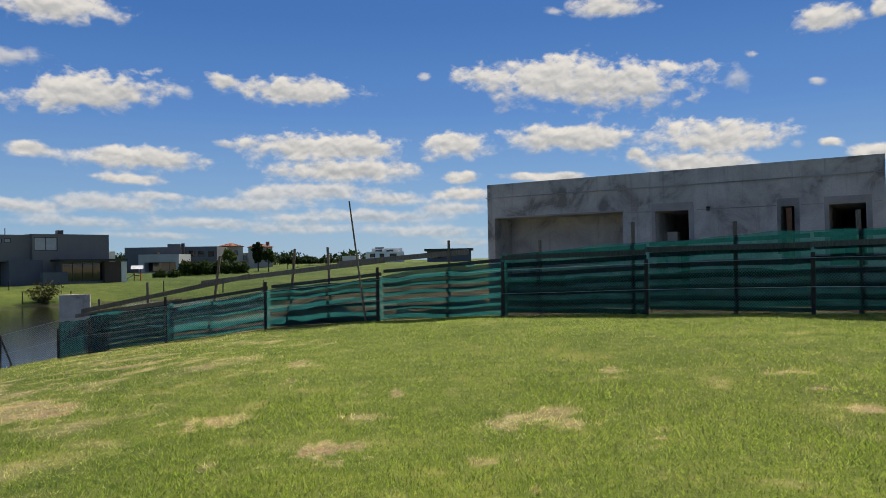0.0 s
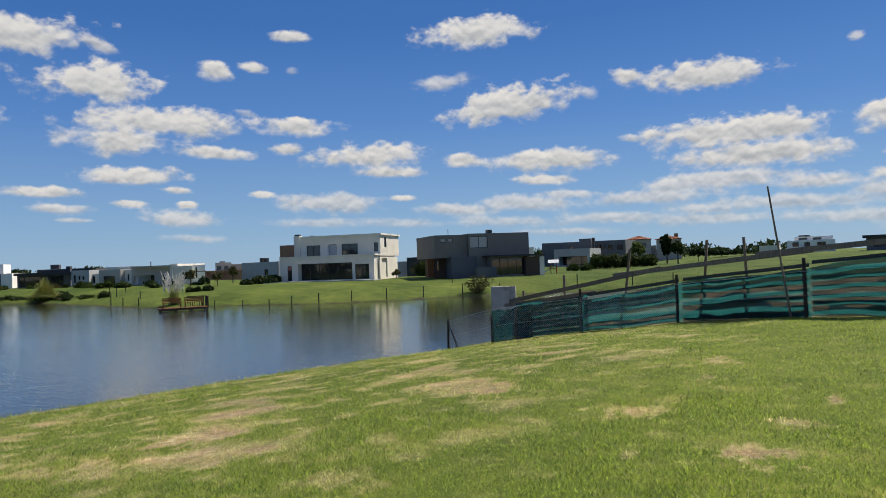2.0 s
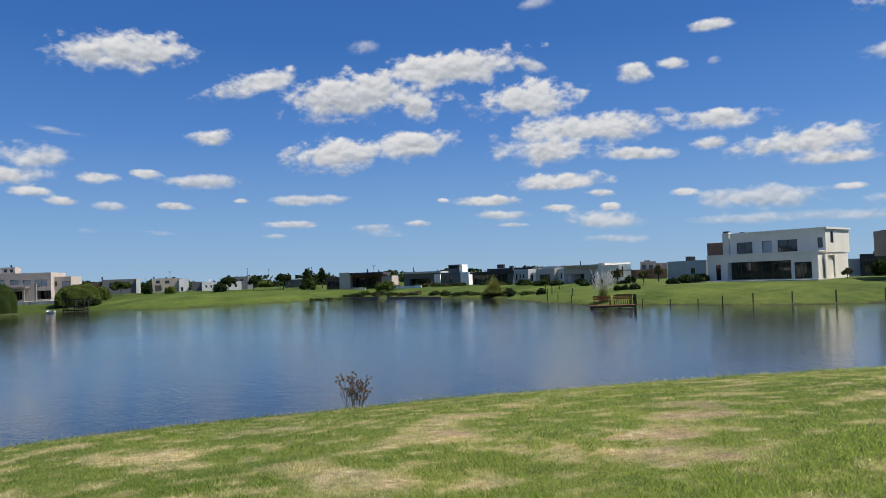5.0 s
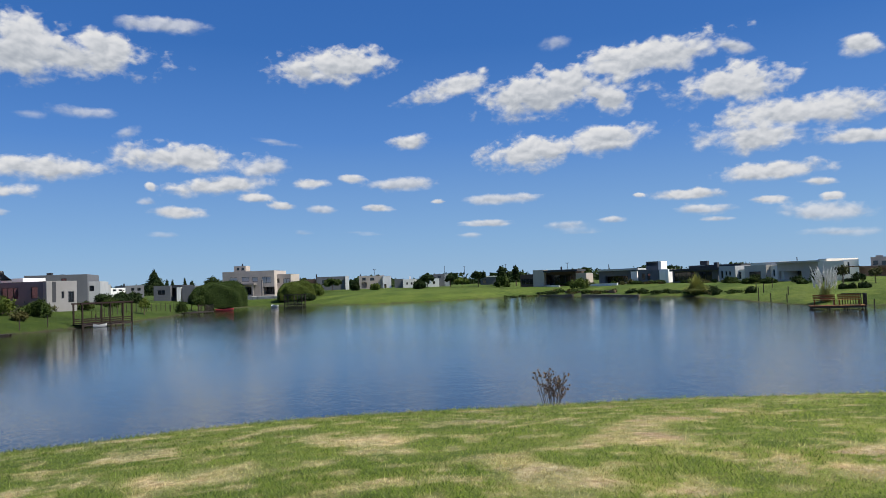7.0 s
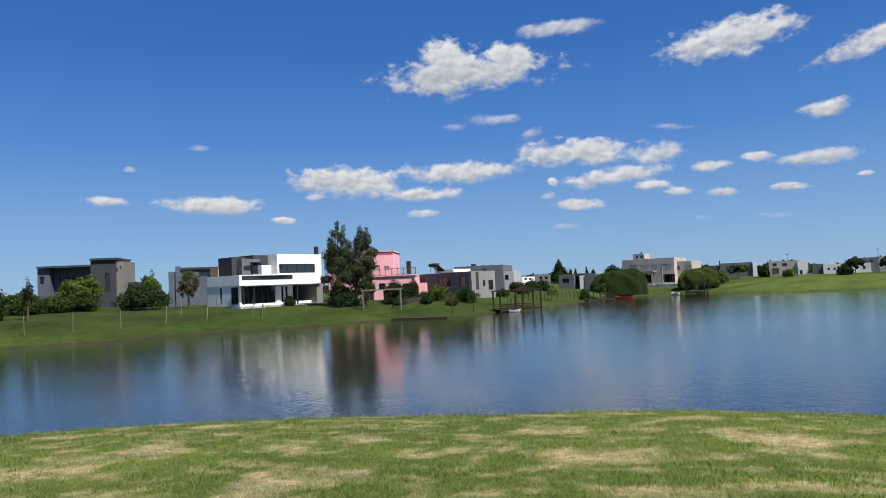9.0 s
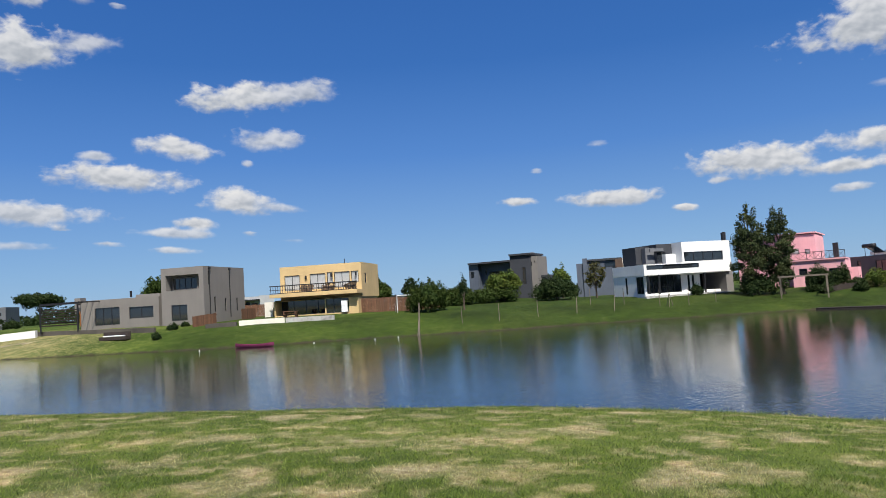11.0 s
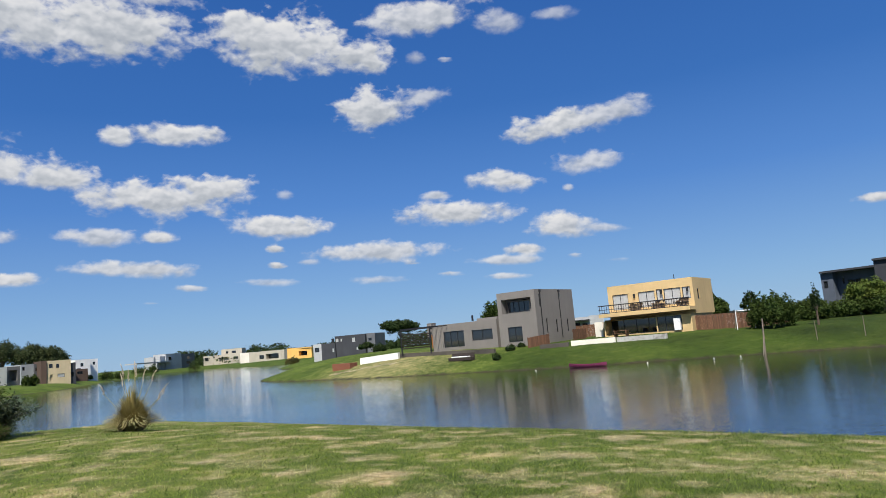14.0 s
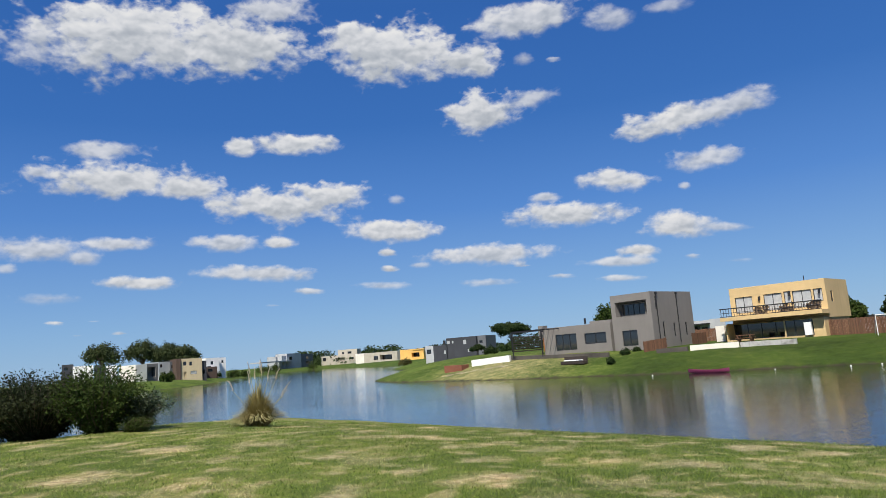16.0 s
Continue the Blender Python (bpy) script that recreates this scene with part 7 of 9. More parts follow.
build_fence()
pole = thing("pole", "thin leaning wooden pole behind the fence", "pole")
part("shaft", bar(bmesh.new(), (-2.50, 22.9, 1.3), (-2.92, 22.3, 5.38), 0.035, 0.025, 7), WOOD_GREY, pole)
slab = thing("concrete_slab", "bare concrete retaining wall end by the water", "retaining wall")
part("slab", block(bmesh.new(), -0.62, 0.62, -0.15, 0.15, -1.0, 1.75, 0.02, pose(-16.6, 31.9, 0.45, 0, 0, 20)), CONCRETE, slab)
stake = thing("mooring_stake", "dark leaning stakes standing in the shallows", "stake")
part("stake", bar(bmesh.new(), (-15.9, 25.3, -0.6), (-15.85, 25.3, 1.08), 0.055, 0.05, 7), WOOD_DARK, stake)
part("brace", bar(bmesh.new(), (-15.5, 25.5, -0.2), (-15.85, 25.32, 0.95), 0.04, 0.035, 7), WOOD_DARK, stake)


# ---- inside the unfinished house and on its plot ----
pier = thing("block_pier", "pale block pier inside an empty opening", "pier", pose(8.17, 25.00, 2.0, 0, 0, -32))
part("pier", boxed(-0.2, 0.2, -0.2, 0.2, 0, 2.31, bevel=0.01), WALL_WHITE, pier)
plank = thing("plank", "reddish plank leaning in a narrow opening", "plank", pose(10.42, 21.35, 2.1, 4, 0, -32))
part("plank", boxed(-0.02, 0.13, 0.3, 0.34, 0, 2.75), WOOD_BROWN, plank)


# ---- the lake shore: docks, boats, stakes ----
def deck_on_posts(label, a, b, wide, high, wood, name="dock", benches=0, rail=False, frame_high=0.0):
    """A dock of planks on posts from a to b; with benches, an end rail or a frame above."""
    a, b = Vector(a), Vector(b)
    length = (b - a).length
    turn = math.degrees(math.atan2(b.y - a.y, b.x - a.x))
    d = thing(name, label, "dock", pose(a.x, a.y, 0, 0, 0, turn))
    n = int(length / 0.16)
    for k in range(n):
        part("plank", boxed(k * 0.16, k * 0.16 + 0.145, 0, wide, high - 0.04, high), wood, d)
    for v in (0.08, wide - 0.08):
        part("bearer", boxed(0, length, v - 0.05, v + 0.05, high - 0.2, high - 0.042), WOOD_DARK, d)
        for k in range(4):
            u = length * (k + 0.1) / 3.2
            part("pile", bar(bmesh.new(), (u, v, -1.2), (u, v, high - 0.05), 0.07, 0.07, 7), WOOD_DARK, d)
    for k in range(benches):
        u = 0.3 + k * 1.9
        part("bench_seat", boxed(u, u + 1.7, wide * 0.45, wide * 0.45 + 0.42, high + 0.42, high + 0.47), wood, d)
        for j in range(3):
            part("bench_back", boxed(u, u + 1.7, wide * 0.45 + 0.44, wide * 0.45 + 0.48, high + 0.52 + j * 0.14, high + 0.62 + j * 0.14), wood, d)
        for q in (0.1, 1.6):
            part("bench_leg", boxed(u + q - 0.04, u + q + 0.04, wide * 0.45, wide * 0.45 + 0.45, high, high + 0.42), wood, d)
    if rail:
        for k in range(7):
            v = wide * k / 6
            part("baluster", boxed(length - 0.06, length, v - 0.03, v + 0.03, high, high + 0.9), WOOD_DARK, d)
        part("handrail", boxed(length - 0.08, length + 0.02, 0, wide, high + 0.9, high + 0.97), WOOD_DARK, d)
        for k in range(9):
            u = length * (0.62 + 0.38 * k / 8)
            part("baluster", boxed(u - 0.03, u + 0.03, wide - 0.05, wide, high, high + 0.9), WOOD_DARK, d)
        part("handrail", boxed(length * 0.6, length, wide - 0.07, wide + 0.01, high + 0.9, high + 0.97), WOOD_DARK, d)
    if frame_high:
        for u in (0.1, length * 0.55, length - 0.1):
            for v in (0.1, wide - 0.1):
                part("frame_post", boxed(u - 0.07, u + 0.07, v - 0.07, v + 0.07, -1, frame_high), wood, d)
        for v in (0.1, wide - 0.1):
            part("frame_beam", boxed(-0.1, length + 0.1, v - 0.06, v + 0.06, frame_high, frame_high + 0.16), wood, d)
        for v in (0.1, wide - 0.1):
            for z in (0.08, 0.3, 0.52):
                part("side_rail", boxed(0.1, length - 0.1, v - 0.03, v + 0.03, high + z, high + z + 0.07), wood, d)
    return d


def rowing_boat(label, x, y, turn, length, wide, material, name="boat"):
    """A small open hull, pointed at both ends."""
    h = thing(name, label, "boat", pose(x, y, 0.0, 0, 0, turn))
    bm = bmesh.new()
    n, m = 14, 8
    for wall in (1.0, 0.86):
        rows = []
        for i in range(n + 1):
            u = i / n * 2 - 1
            w = wide / 2 * (1 - abs(u) ** 2.4) * wall + 0.01
            sheer = 0.26 + 0.16 * abs(u) ** 2
            rows.append([bm.verts.new((u * length / 2 * (0.97 if wall < 1 else 1), math.cos(math.pi * j / m) * w,
                                       (sheer if j in (0, m) else sheer - math.sin(math.pi * j / m) ** 0.7 * (0.36 * wall)))) for j in range(m + 1)])
        for p, q in zip(rows, rows[1:]):
            for j in range(m):
                bm.faces.new((p[j], p[j + 1], q[j + 1], q[j]))
    part("hull", bm, material, h, smooth=True)
    for u in (-0.2, 0.22):
        part("thwart", boxed(u * length - 0.12, u * length + 0.12, -wide * 0.4, wide * 0.4, 0.17, 0.2), PLASTIC_WHITE, h)
    return h


deck_on_posts("wooden lake dock with orange benches and a dark end rail", (-55.4, 40.0), (-53.2, 43.6), 1.7, 0.28, WOOD_WARM, benches=2, rail=True)
deck_on_posts("reddish wooden dock under a square post frame", (-80.4, -26.5), (-85.0, -22.6), 1.8, 0.35, WOOD_RED, frame_high=2.5)
deck_on_posts("low dark jetty lying along the bank", (-69.6, -35.6), (-70.6, -29.6), 1.2, 0.18, WOOD_DARK, name="jetty")
deck_on_posts("small dark dock before a clipped hedge", (-110.5, -21.5), (-114.0, -18.4), 1.5, 0.35, WOOD_DARK, rail=True)
deck_on_posts("small dock with a post frame beside a hedge", (-139.5, -9.5), (-138.0, -6.0), 1.6, 0.3, WOOD_DARK, frame_high=2.0)
rowing_boat("dark pink and purple canoe floating near the bank", -24.0, -64.6, 130, 4.0, 0.8, PLASTIC_PURPLE, "canoe")
rowing_boat("red rowing boat moored beside a hedge", -124.0, -19.0, 75, 4.8, 1.5, PLASTIC_RED)
rowing_boat("white rowing boat moored at a small dock", -136.5, -11.0, 20, 3.6, 1.3, PLASTIC_WHITE)
rowing_boat("small pale boat moored inside a framed dock", -81.0, -24.9, 140, 1.6, 0.7, WALL_PALE_GREY)

post_ob = None
for x, y, high in ((-56.1, 46.7, 0.8), (-53.6, 48.0, 0.8), (-50.6, 48.6, 0.85), (-48.9, 49.9, 0.85), (-46.6, 51.2, 0.95), (-44.0, 53.0, 1.0), (-41.6, 55.4, 1.05), (-39.4, 58.6, 1.1),
                   (-37.0, 62.2, 1.1), (-34.0, 64.6, 1.0), (-66.3, 45.4, 0.9), (-69.9, 46.0, 0.9), (-73.0, 46.6, 1.5), (-75.4, -30.6, 1.0), (-78.5, -29.2, 1.2), (-87.0, -27.2, 0.9),
                   (-113.0, -24.6, 1.1), (-116.0, -24.1, 1.0), (-119.5, -24.0, 1.0), (-123.0, -23.4, 1.0), (-72.5, 49.9, 1.0), (-86.7, 55.2, 1.1), (-88.6, 58.8, 1.1), (-81.0, 52.5, 1.2),
                   (-42.6, 69.4, 0.9), (-28.2, 71.4, 1.3), (-22.6, 72.6, 1.2), (-17.8, 70.0, 1.4), (-13.2, 62, 1.2)):
    m = pose(x, y, ground_at(x, y), 0, 0, x * 7 % 90)
    if post_ob is None:
        post_ob = thing("shore_post", "short dark wooden post on the lake shore", "post", m, "shore posts")
        part("post", bar(bmesh.new(), (0, 0, -0.6), (0.02, 0, 1.0), 0.06, 0.05, 7), WOOD_DARK, post_ob)
    else:
        copy_thing(post_ob, m @ pose(0, 0, high - 1.0))
stake_ob = None
for x, y, lean in ((-42.9, -57.4, 4), (-46.0, -55.3, 0), (-50.1, -54.0, 2), (-54.2, -52.5, -12), (-57.5, -50.3, -22), (-62.0, -48.0, 0), (-60.5, -51.5, 3), (-64.2, -46.0, 0), (-67.5, -45.0, 2), (-58.5, -54.5, 0)):
    m = pose(x, y, ground_at(x, y), 0, lean, 30)
    if stake_ob is None:
        stake_ob = thing("garden_stake", "pale thin stake standing in the grass bank", "stake", m, "garden stakes")
        part("stake", bar(bmesh.new(), (0, 0, -0.3), (0, 0, 1.75), 0.04, 0.035, 6), WOOD_GREY, stake_ob)
    else:
        copy_thing(stake_ob, m)
tripod = thing("stake_tripod", "wooden tripod of stakes on the bank", "stake", pose(-62.6, -47.2, ground_at(-62.6, -47.2)))
for dx, dy in ((-0.4, 0.1), (0.35, 0.2), (0.0, -0.4)):
    part("leg", bar(bmesh.new(), (dx, dy, -0.1), (dx * 0.1, dy * 0.1, 1.35), 0.035, 0.03, 6), WOOD_GREY, tripod)
old = thing("old_post", "tall weathered post with a brace at the water's edge", "post", pose(-37.6, -57.4, -0.1))
part("post", bar(bmesh.new(), (0, 0, -0.6), (-0.15, 0.1, 3.2), 0.09, 0.06, 7), WOOD_GREY, old)
part("brace", bar(bmesh.new(), (0.6, 0.7, 0.1), (-0.05, 0.05, 1.6), 0.03, 0.03, 6), WOOD_GREY, old)
buoy_ob = None
for x, y in ((-19.6, -66.9), (-28.6, -61.6), (-35.4, -57.6), (-33.2, -58.2)):
    m = pose(x, y, 0.03)
    if buoy_ob is None:
        buoy_ob = thing("buoy", "small white float on the water", "buoy", m, "floats")
        bm = bmesh.new()
        bmesh.ops.create_uvsphere(bm, u_segments=12, v_segments=8, radius=0.055)
        part("float", bm, PLASTIC_WHITE, buoy_ob, smooth=True)
        part("ring", bar(bmesh.new(), (0, 0, 0.05), (0, 0, 0.08), 0.012, 0.012, 8), METAL_DARK, buoy_ob)
    else:
        copy_thing(buoy_ob, m)


# ---- gardens across the water ----
def plank_fence(label, a, b, high, material, step=0.13, name="wooden_fence"):
    a, b = Vector(a), Vector(b)
    d = thing(name, label, "fence", pose(a.x, a.y, 0, 0, 0, math.degrees(math.atan2(b.y - a.y, b.x - a.x))))
    length, rng = (b - a).length, random.Random(int(a.x))
    n = int(length / step)
    for k in range(n):
        u = k * step
        p = a + (b - a) * (u / length)
        g = ground_at(p.x, p.y)
        part("board", boxed(u, u + step - 0.012, 0, 0.022, g - 0.1, g + high + rng.uniform(-0.03, 0.03)), material, d)
    for f in (0.25, 0.8):
        g0, g1 = ground_at(a.x, a.y) + high * f, ground_at(b.x, b.y) + high * f
        part("rail", sloped_board(bmesh.new(), (0, 0.05, g0), (length, 0.05, g1), 0.09, 0.04), material, d)
    return d


plank_fence("reddish-brown board fence beside a yellow house", (-40.6, -74.6), (-45.4, -69.4), 1.65, WOOD_BROWN)
plank_fence("reddish-brown board fence between two gardens", (-45.4, -69.4), (-52, -73.5), 1.55, WOOD_BROWN)
plank_fence("brown board fence beside a grey house", (-22.9, -80.2), (-26.0, -81.4), 1.2, WOOD_BROWN)
plank_fence("brown board fence between a grey and a yellow house", (-29.6, -83.4), (-32.4, -86.2), 1.3, WOOD_BROWN)
plank_fence("low reddish board fence between houses", (-32.0, -92.5), (-36.0, -90.0), 1.6, WOOD_BROWN)
plank_fence("low dark board fence along a lakeside garden", (-76.5, -38.0), (-92.0, -33.5), 0.6, WOOD_DARK, 0.3)


def garden_wall(label, points, high, material, thick=0.3, sink=0.9, name="garden_wall"):
    d = thing(name, label, "wall")
    for (ax, ay), (bx, by) in zip(points, points[1:]):
        bm = sloped_board(bmesh.new(), (ax, ay, ground_at(ax, ay) + (high - sink) / 2), (bx, by, ground_at(bx, by) + (high - sink) / 2), high + sink, thick)
        part("wall", bm, material, d)
    return d


garden_wall("low cream wall of a raised terrace", [(-26.5, -75.6), (-30.7, -73.2)], 0.55, WALL_CREAM)
garden_wall("low grey concrete wall of a raised terrace", [(-30.8, -73.1), (-35.2, -70.2)], 0.5, CONCRETE)
garden_wall("low rough stone edge of a raised terrace", [(-23.6, -77.8), (-26.3, -75.8)], 0.45, STONE_DARK)
garden_wall("low rough stone wall along a lawn", [(-9.4, -94.6), (-19.2, -81.4)], 0.5, STONE_DARK)
garden_wall("long white pool wall on the peninsula", [(-4.4, -97.0), (-9.2, -93.6)], 0.8, WALL_WHITE, 0.5)
garden_wall("white pool edge sticking out of the bank", [(-149.0, 53.6), (-138.0, 57.4)], 0.45, WALL_WHITE)
garden_wall("pale pool edge on the far bank", [(-164, 47.5), (-153, 50)], 0.4, WALL_CREAM)
sand = thing("sandy_path", "pale worn sandy streak across the peninsula lawn", "path", kind="structure")
for k in range(14):
    px, py, s = -0.6 - k * 0.62, -95.6 + k * 0.42 + 0.3 * math.sin(k * 1.7), 0.32 + 0.2 * math.sin(k * 2.3)
    bm = bmesh.new()
    ring = [bm.verts.new((px + 0.6 * math.cos(a), py + s * math.sin(a), ground_at(px + 0.6 * math.cos(a), py + s * math.sin(a)) + 0.02)) for a in [q * 0.628 for q in range(10)]]
    bm.faces.new(ring)
    part("sand", bm, SAND, sand)
garden_wall("low stone edge on the far bank", [(-136, 45.6), (-118, 48.6)], 0.4, STONE)
box = thing("brick_box", "low red brick box on the peninsula lawn", "planter", pose(-2.2, -97.4, ground_at(-2.2, -97.4), 0, 0, 140))
for k in range(6):
    part("brick_course", boxed(-1.5 + 0.01 * (k % 2), 1.5, -0.8, 0.8, -0.3 + k * 0.16, -0.3 + k * 0.16 + 0.148), BRICK_RED, box)
sofa = thing("garden_bench", "dark low garden bench with white cushions", "bench", pose(-15.2, -81.6, ground_at(-15.2, -81.6), 0, 0, 128))
part("seat", boxed(-1.7, 1.7, -0.4, 0.4, 0.0, 0.36, bevel=0.02), WOOD_DARK, sofa)
part("backrest", boxed(-1.7, 1.7, 0.3, 0.45, 0.3, 0.85, bevel=0.02), WOOD_DARK, sofa)
part("cushion", boxed(-1.2, 1.2, -0.42, 0.25, 0.362, 0.48, bevel=0.04), PLASTIC_WHITE, sofa)
table = thing("picnic_table", "brown picnic table on a covered terrace", "table", pose(-32.9, -76.6, ground_at(-32.9, -76.6), 0, 0, 142))
part("tabletop", boxed(-0.9, 0.9, -0.35, 0.35, 0.70, 0.75), WOOD_BROWN, table)
for v in (-0.75, 0.55):
    part("bench", boxed(-0.9, 0.9, v, v + 0.22, 0.42, 0.46), WOOD_BROWN, table)
for u in (-0.65, 0.65):
    part("leg", boxed(u - 0.05, u + 0.05, -0.6, 0.6, 0.0, 0.7), WOOD_BROWN, table)
goal = thing("goal", "white metal football goal on a lawn", "goal", pose(-42.3, -68.6, ground_at(-42.3, -68.6), 0, 0, -10))
for x in (0, -1.9):
    part("post", bar(bmesh.new(), (x, 0, -0.1), (x, 0, 1.95), 0.045, 0.045, 8), METAL_WHITE, goal)
    part("stay", bar(bmesh.new(), (x, 0, 1.95), (x - 0.2, -1.2, 0.0), 0.03, 0.03, 8), METAL_WHITE, goal)
part("crossbar", bar(bmesh.new(), (0, 0, 1.95), (-1.9, 0, 1.95), 0.045, 0.045, 8), METAL_WHITE, goal)
swing = thing("post_frame", "grey wooden post frame on a lakeside lawn", "frame", pose(-72.8, -40.7, ground_at(-72.8, -40.7), 0, 0, 117))
for u in (0, 4.4):
    for v in (0, 2.6):
        part("post", boxed(u - 0.07, u + 0.07, v - 0.07, v + 0.07, -0.5, 2.2), WOOD_GREY, swing)
for v in (0, 2.6):
    part("beam", boxed(-0.2, 4.6, v - 0.06, v + 0.06, 2.2, 2.36), WOOD_GREY, swing)
for u in (0, 4.4):
    part("cross_beam", boxed(u - 0.05, u + 0.05, 0.06, 2.54, 2.2, 2.32), WOOD_GREY, swing)
play = thing("playhouse", "small playhouse with a blue slide and an orange ladder", "playhouse", pose(-38.6, 88.4, ground_at(-38.6, 88.4), 0, 0, 20) @ Matrix.Scale(0.68, 4))
for u in (0, 1.1):
    for v in (0, 1.1):
        part("post", boxed(u - 0.05, u + 0.05, v - 0.05, v + 0.05, -0.2, 2.2), WOOD_WARM, play)
part("platform", boxed(-0.05, 1.15, -0.05, 1.15, 0.9, 1.0), WOOD_WARM, play)
rb = bmesh.new()
for f in (((-0.5, -0.3, 2.1), (1.6, -0.3, 2.1), (1.6, 0.55, 2.75), (-0.5, 0.55, 2.75)), ((-0.5, 1.4, 2.1), (1.6, 1.4, 2.1), (1.6, 0.55, 2.75), (-0.5, 0.55, 2.75))):
    quad(rb, *f)
part("roof", rb, METAL_WHITE, play)
sb = bmesh.new()
for f in range(8):
    u0, u1 = -0.1 - f * 0.2, -0.3 - f * 0.2
    z0, z1 = 1.0 - 0.95 * (f / 8) ** 0.8, 1.0 - 0.95 * ((f + 1) / 8) ** 0.8
    quad(sb, (u0, 0.2, z0), (u1, 0.2, z1), (u1, 0.7, z1), (u0, 0.7, z0))
    quad(sb, (u0, 0.2, z0), (u1, 0.2, z1), (u1, 0.2, z1 + 0.15), (u0, 0.2, z0 + 0.15))
    quad(sb, (u0, 0.7, z0), (u1, 0.7, z1), (u1, 0.7, z1 + 0.15), (u0, 0.7, z0 + 0.15))
part("slide", sb, PLASTIC_BLUE, play, "bright blue slide")
part("ladder", block(bmesh.new(), 1.15, 1.25, 0.2, 0.8, 0, 1.3), PLASTIC_ORANGE, play, "orange ladder")


# ---- street lamps and masts far behind ----
lamp_ob = None
for x, y, high in ((-206, 12, 7.5), (-203, 38, 8.0), (-190, 30, 7.0), (-186, 46, 8.5), (-190, -62, 7.5), (-176, 60, 7.5), (-215, -20, 7)):
    m = pose(x, y, ground_at(x, y), 0, 0, x)
    if lamp_ob is None:
        lamp_ob = thing("street_lamp", "thin grey street lamp behind distant houses", "street lamp", m, "street lamps")
        part("pole", bar(bmesh.new(), (0, 0, -0.3), (0, 0, 5.4), 0.07, 0.04, 8), METAL_DARK, lamp_ob)
        for u in (-1, 1):
            part("arm", bar(bmesh.new(), (0, 0, 5.2), (u * 0.7, 0, 5.45), 0.035, 0.025, 6), METAL_DARK, lamp_ob)
            part("lamp_head", boxed(u * 0.7 - 0.22, u * 0.7 + 0.22, -0.09, 0.09, 5.4, 5.5), METAL_DARK, lamp_ob)
    else:
        copy_thing(lamp_ob, m)


# ---- reeds, dry shrub and pampas grass ----
def dry_shrub(label, x, y, high, wide, seed, stems=46, name="dry_shrub"):
    t = thing(name, label, "shrub", pose(x, y, ground_at(x, y) - 0.05))
    rng = random.Random(seed)
    bm = bmesh.new()
    heads = []
    for _ in range(stems):
        a, o = rng.uniform(0, 6.28), rng.random() ** 0.6
        tip = Vector((math.cos(a) * wide / 2 * o, math.sin(a) * wide / 2 * o, high * rng.uniform(0.7, 1.0)))
        foot = Vector((tip.x * 0.3, tip.y * 0.3, -0.25))
        bend = (foot + tip) / 2 + Vector((rng.uniform(-0.06, 0.06), rng.uniform(-0.06, 0.06), 0.05)) * high
        bar(bm, foot, bend, 0.008, 0.006, 4), bar(bm, bend, tip, 0.006, 0.003, 4)
        heads.append(tip)
        for _ in range(5):
            s = bend + (tip - bend) * rng.uniform(-0.2, 0.95)
            e = s + Vector((rng.uniform(-0.16, 0.16), rng.uniform(-0.16, 0.16), rng.uniform(0.03, 0.2))) * high
            bar(bm, s, e, 0.004, 0.002, 4)
            heads.append(e)
    part("branchwork", bm, BARK, t)
    if stems > 10:
        tagged(leaves("seed_heads", [(*e, 0.035, 0.035, 0.04) for e in heads], len(heads) * 7, 0.03, STRAW_DARK, t, seed, 0.1), kind="stuff")
    return t


dry_shrub("brown dried shrub standing at the water's edge", -19.35, 5.55, 1.05, 0.95, 3, 26)
for x, y, hgt, s in ((-20.6, -1.8, 0.32, 4), (-20.0, -2.2, 0.22, 8), (-17.6, -11.9, 0.42, 5), (-18.2, -10.6, 0.3, 6), (-20.9, 0.1, 0.25, 7), (-19.6, 3.1, 0.25, 9)):
    dry_shrub("few thin dry reeds standing in the water", x, y, hgt, 0.45, s, 7, "reeds")
hip_grass("pampas grass clump with pale slender plumes on the lawn edge", 5.85, -22.9, 2.0, 1.05, 3, 1900, plume_long=0.36,
          plumes=[(-0.16, 0.1, 1.62, 0.1), (-0.05, -0.2, 1.75, 0.1), (0.02, 0.2, 1.5, 0.05), (0.2, 0.1, 1.68, 0.15), (-0.3, -0.1, 1.45, 0.2), (0.3, -0.2, 1.4, 0.2),
                  (-0.6, 0.1, 1.45, 0.4), (-0.85, -0.1, 1.05, 0.5), (-0.8, 0.25, 0.9, 0.5), (0.75, 0.1, 1.2, 0.4)])
hip_grass("tall pampas grass with white plumes behind a dock", -61.2, 45.9, 2.4, 1.4, 5, 700, material=REED_GREEN,
          plumes=[(0.36 * math.cos(k * 1.9) * (1 + k % 3), 0.36 * math.sin(k * 1.9) * (1 + k % 4) * 0.7, 1.2 + 0.16 * (k % 9), 0.25) for k in range(60)], plume_long=0.95, plume_material=PLUME_WHITE)
hip_grass("willowy green reed clump at the far shore", -98.5, 53.2, 5.2, 2.5, 6, 1900, material=REED_GREEN, name="reed_clump")
arching_shrub("dense dark green bush beside the lawn", 13.0, -23.2, 4.8, 2.15, LEAF_PURPLE, 71, 330, 120, 0.10, 0.35)
arching_shrub("dense dark green bush beside the lawn", 16.2, -22.4, 4.6, 2.35, LEAF_PURPLE, 72, 260, 110, 0.10, 0.35)
arching_shrub("loose olive-green shrub with thin stems beside the lawn", 10.6, -22.6, 2.9, 2.2, LEAF_MID, 73, 190, 110, 0.095, 0.2)
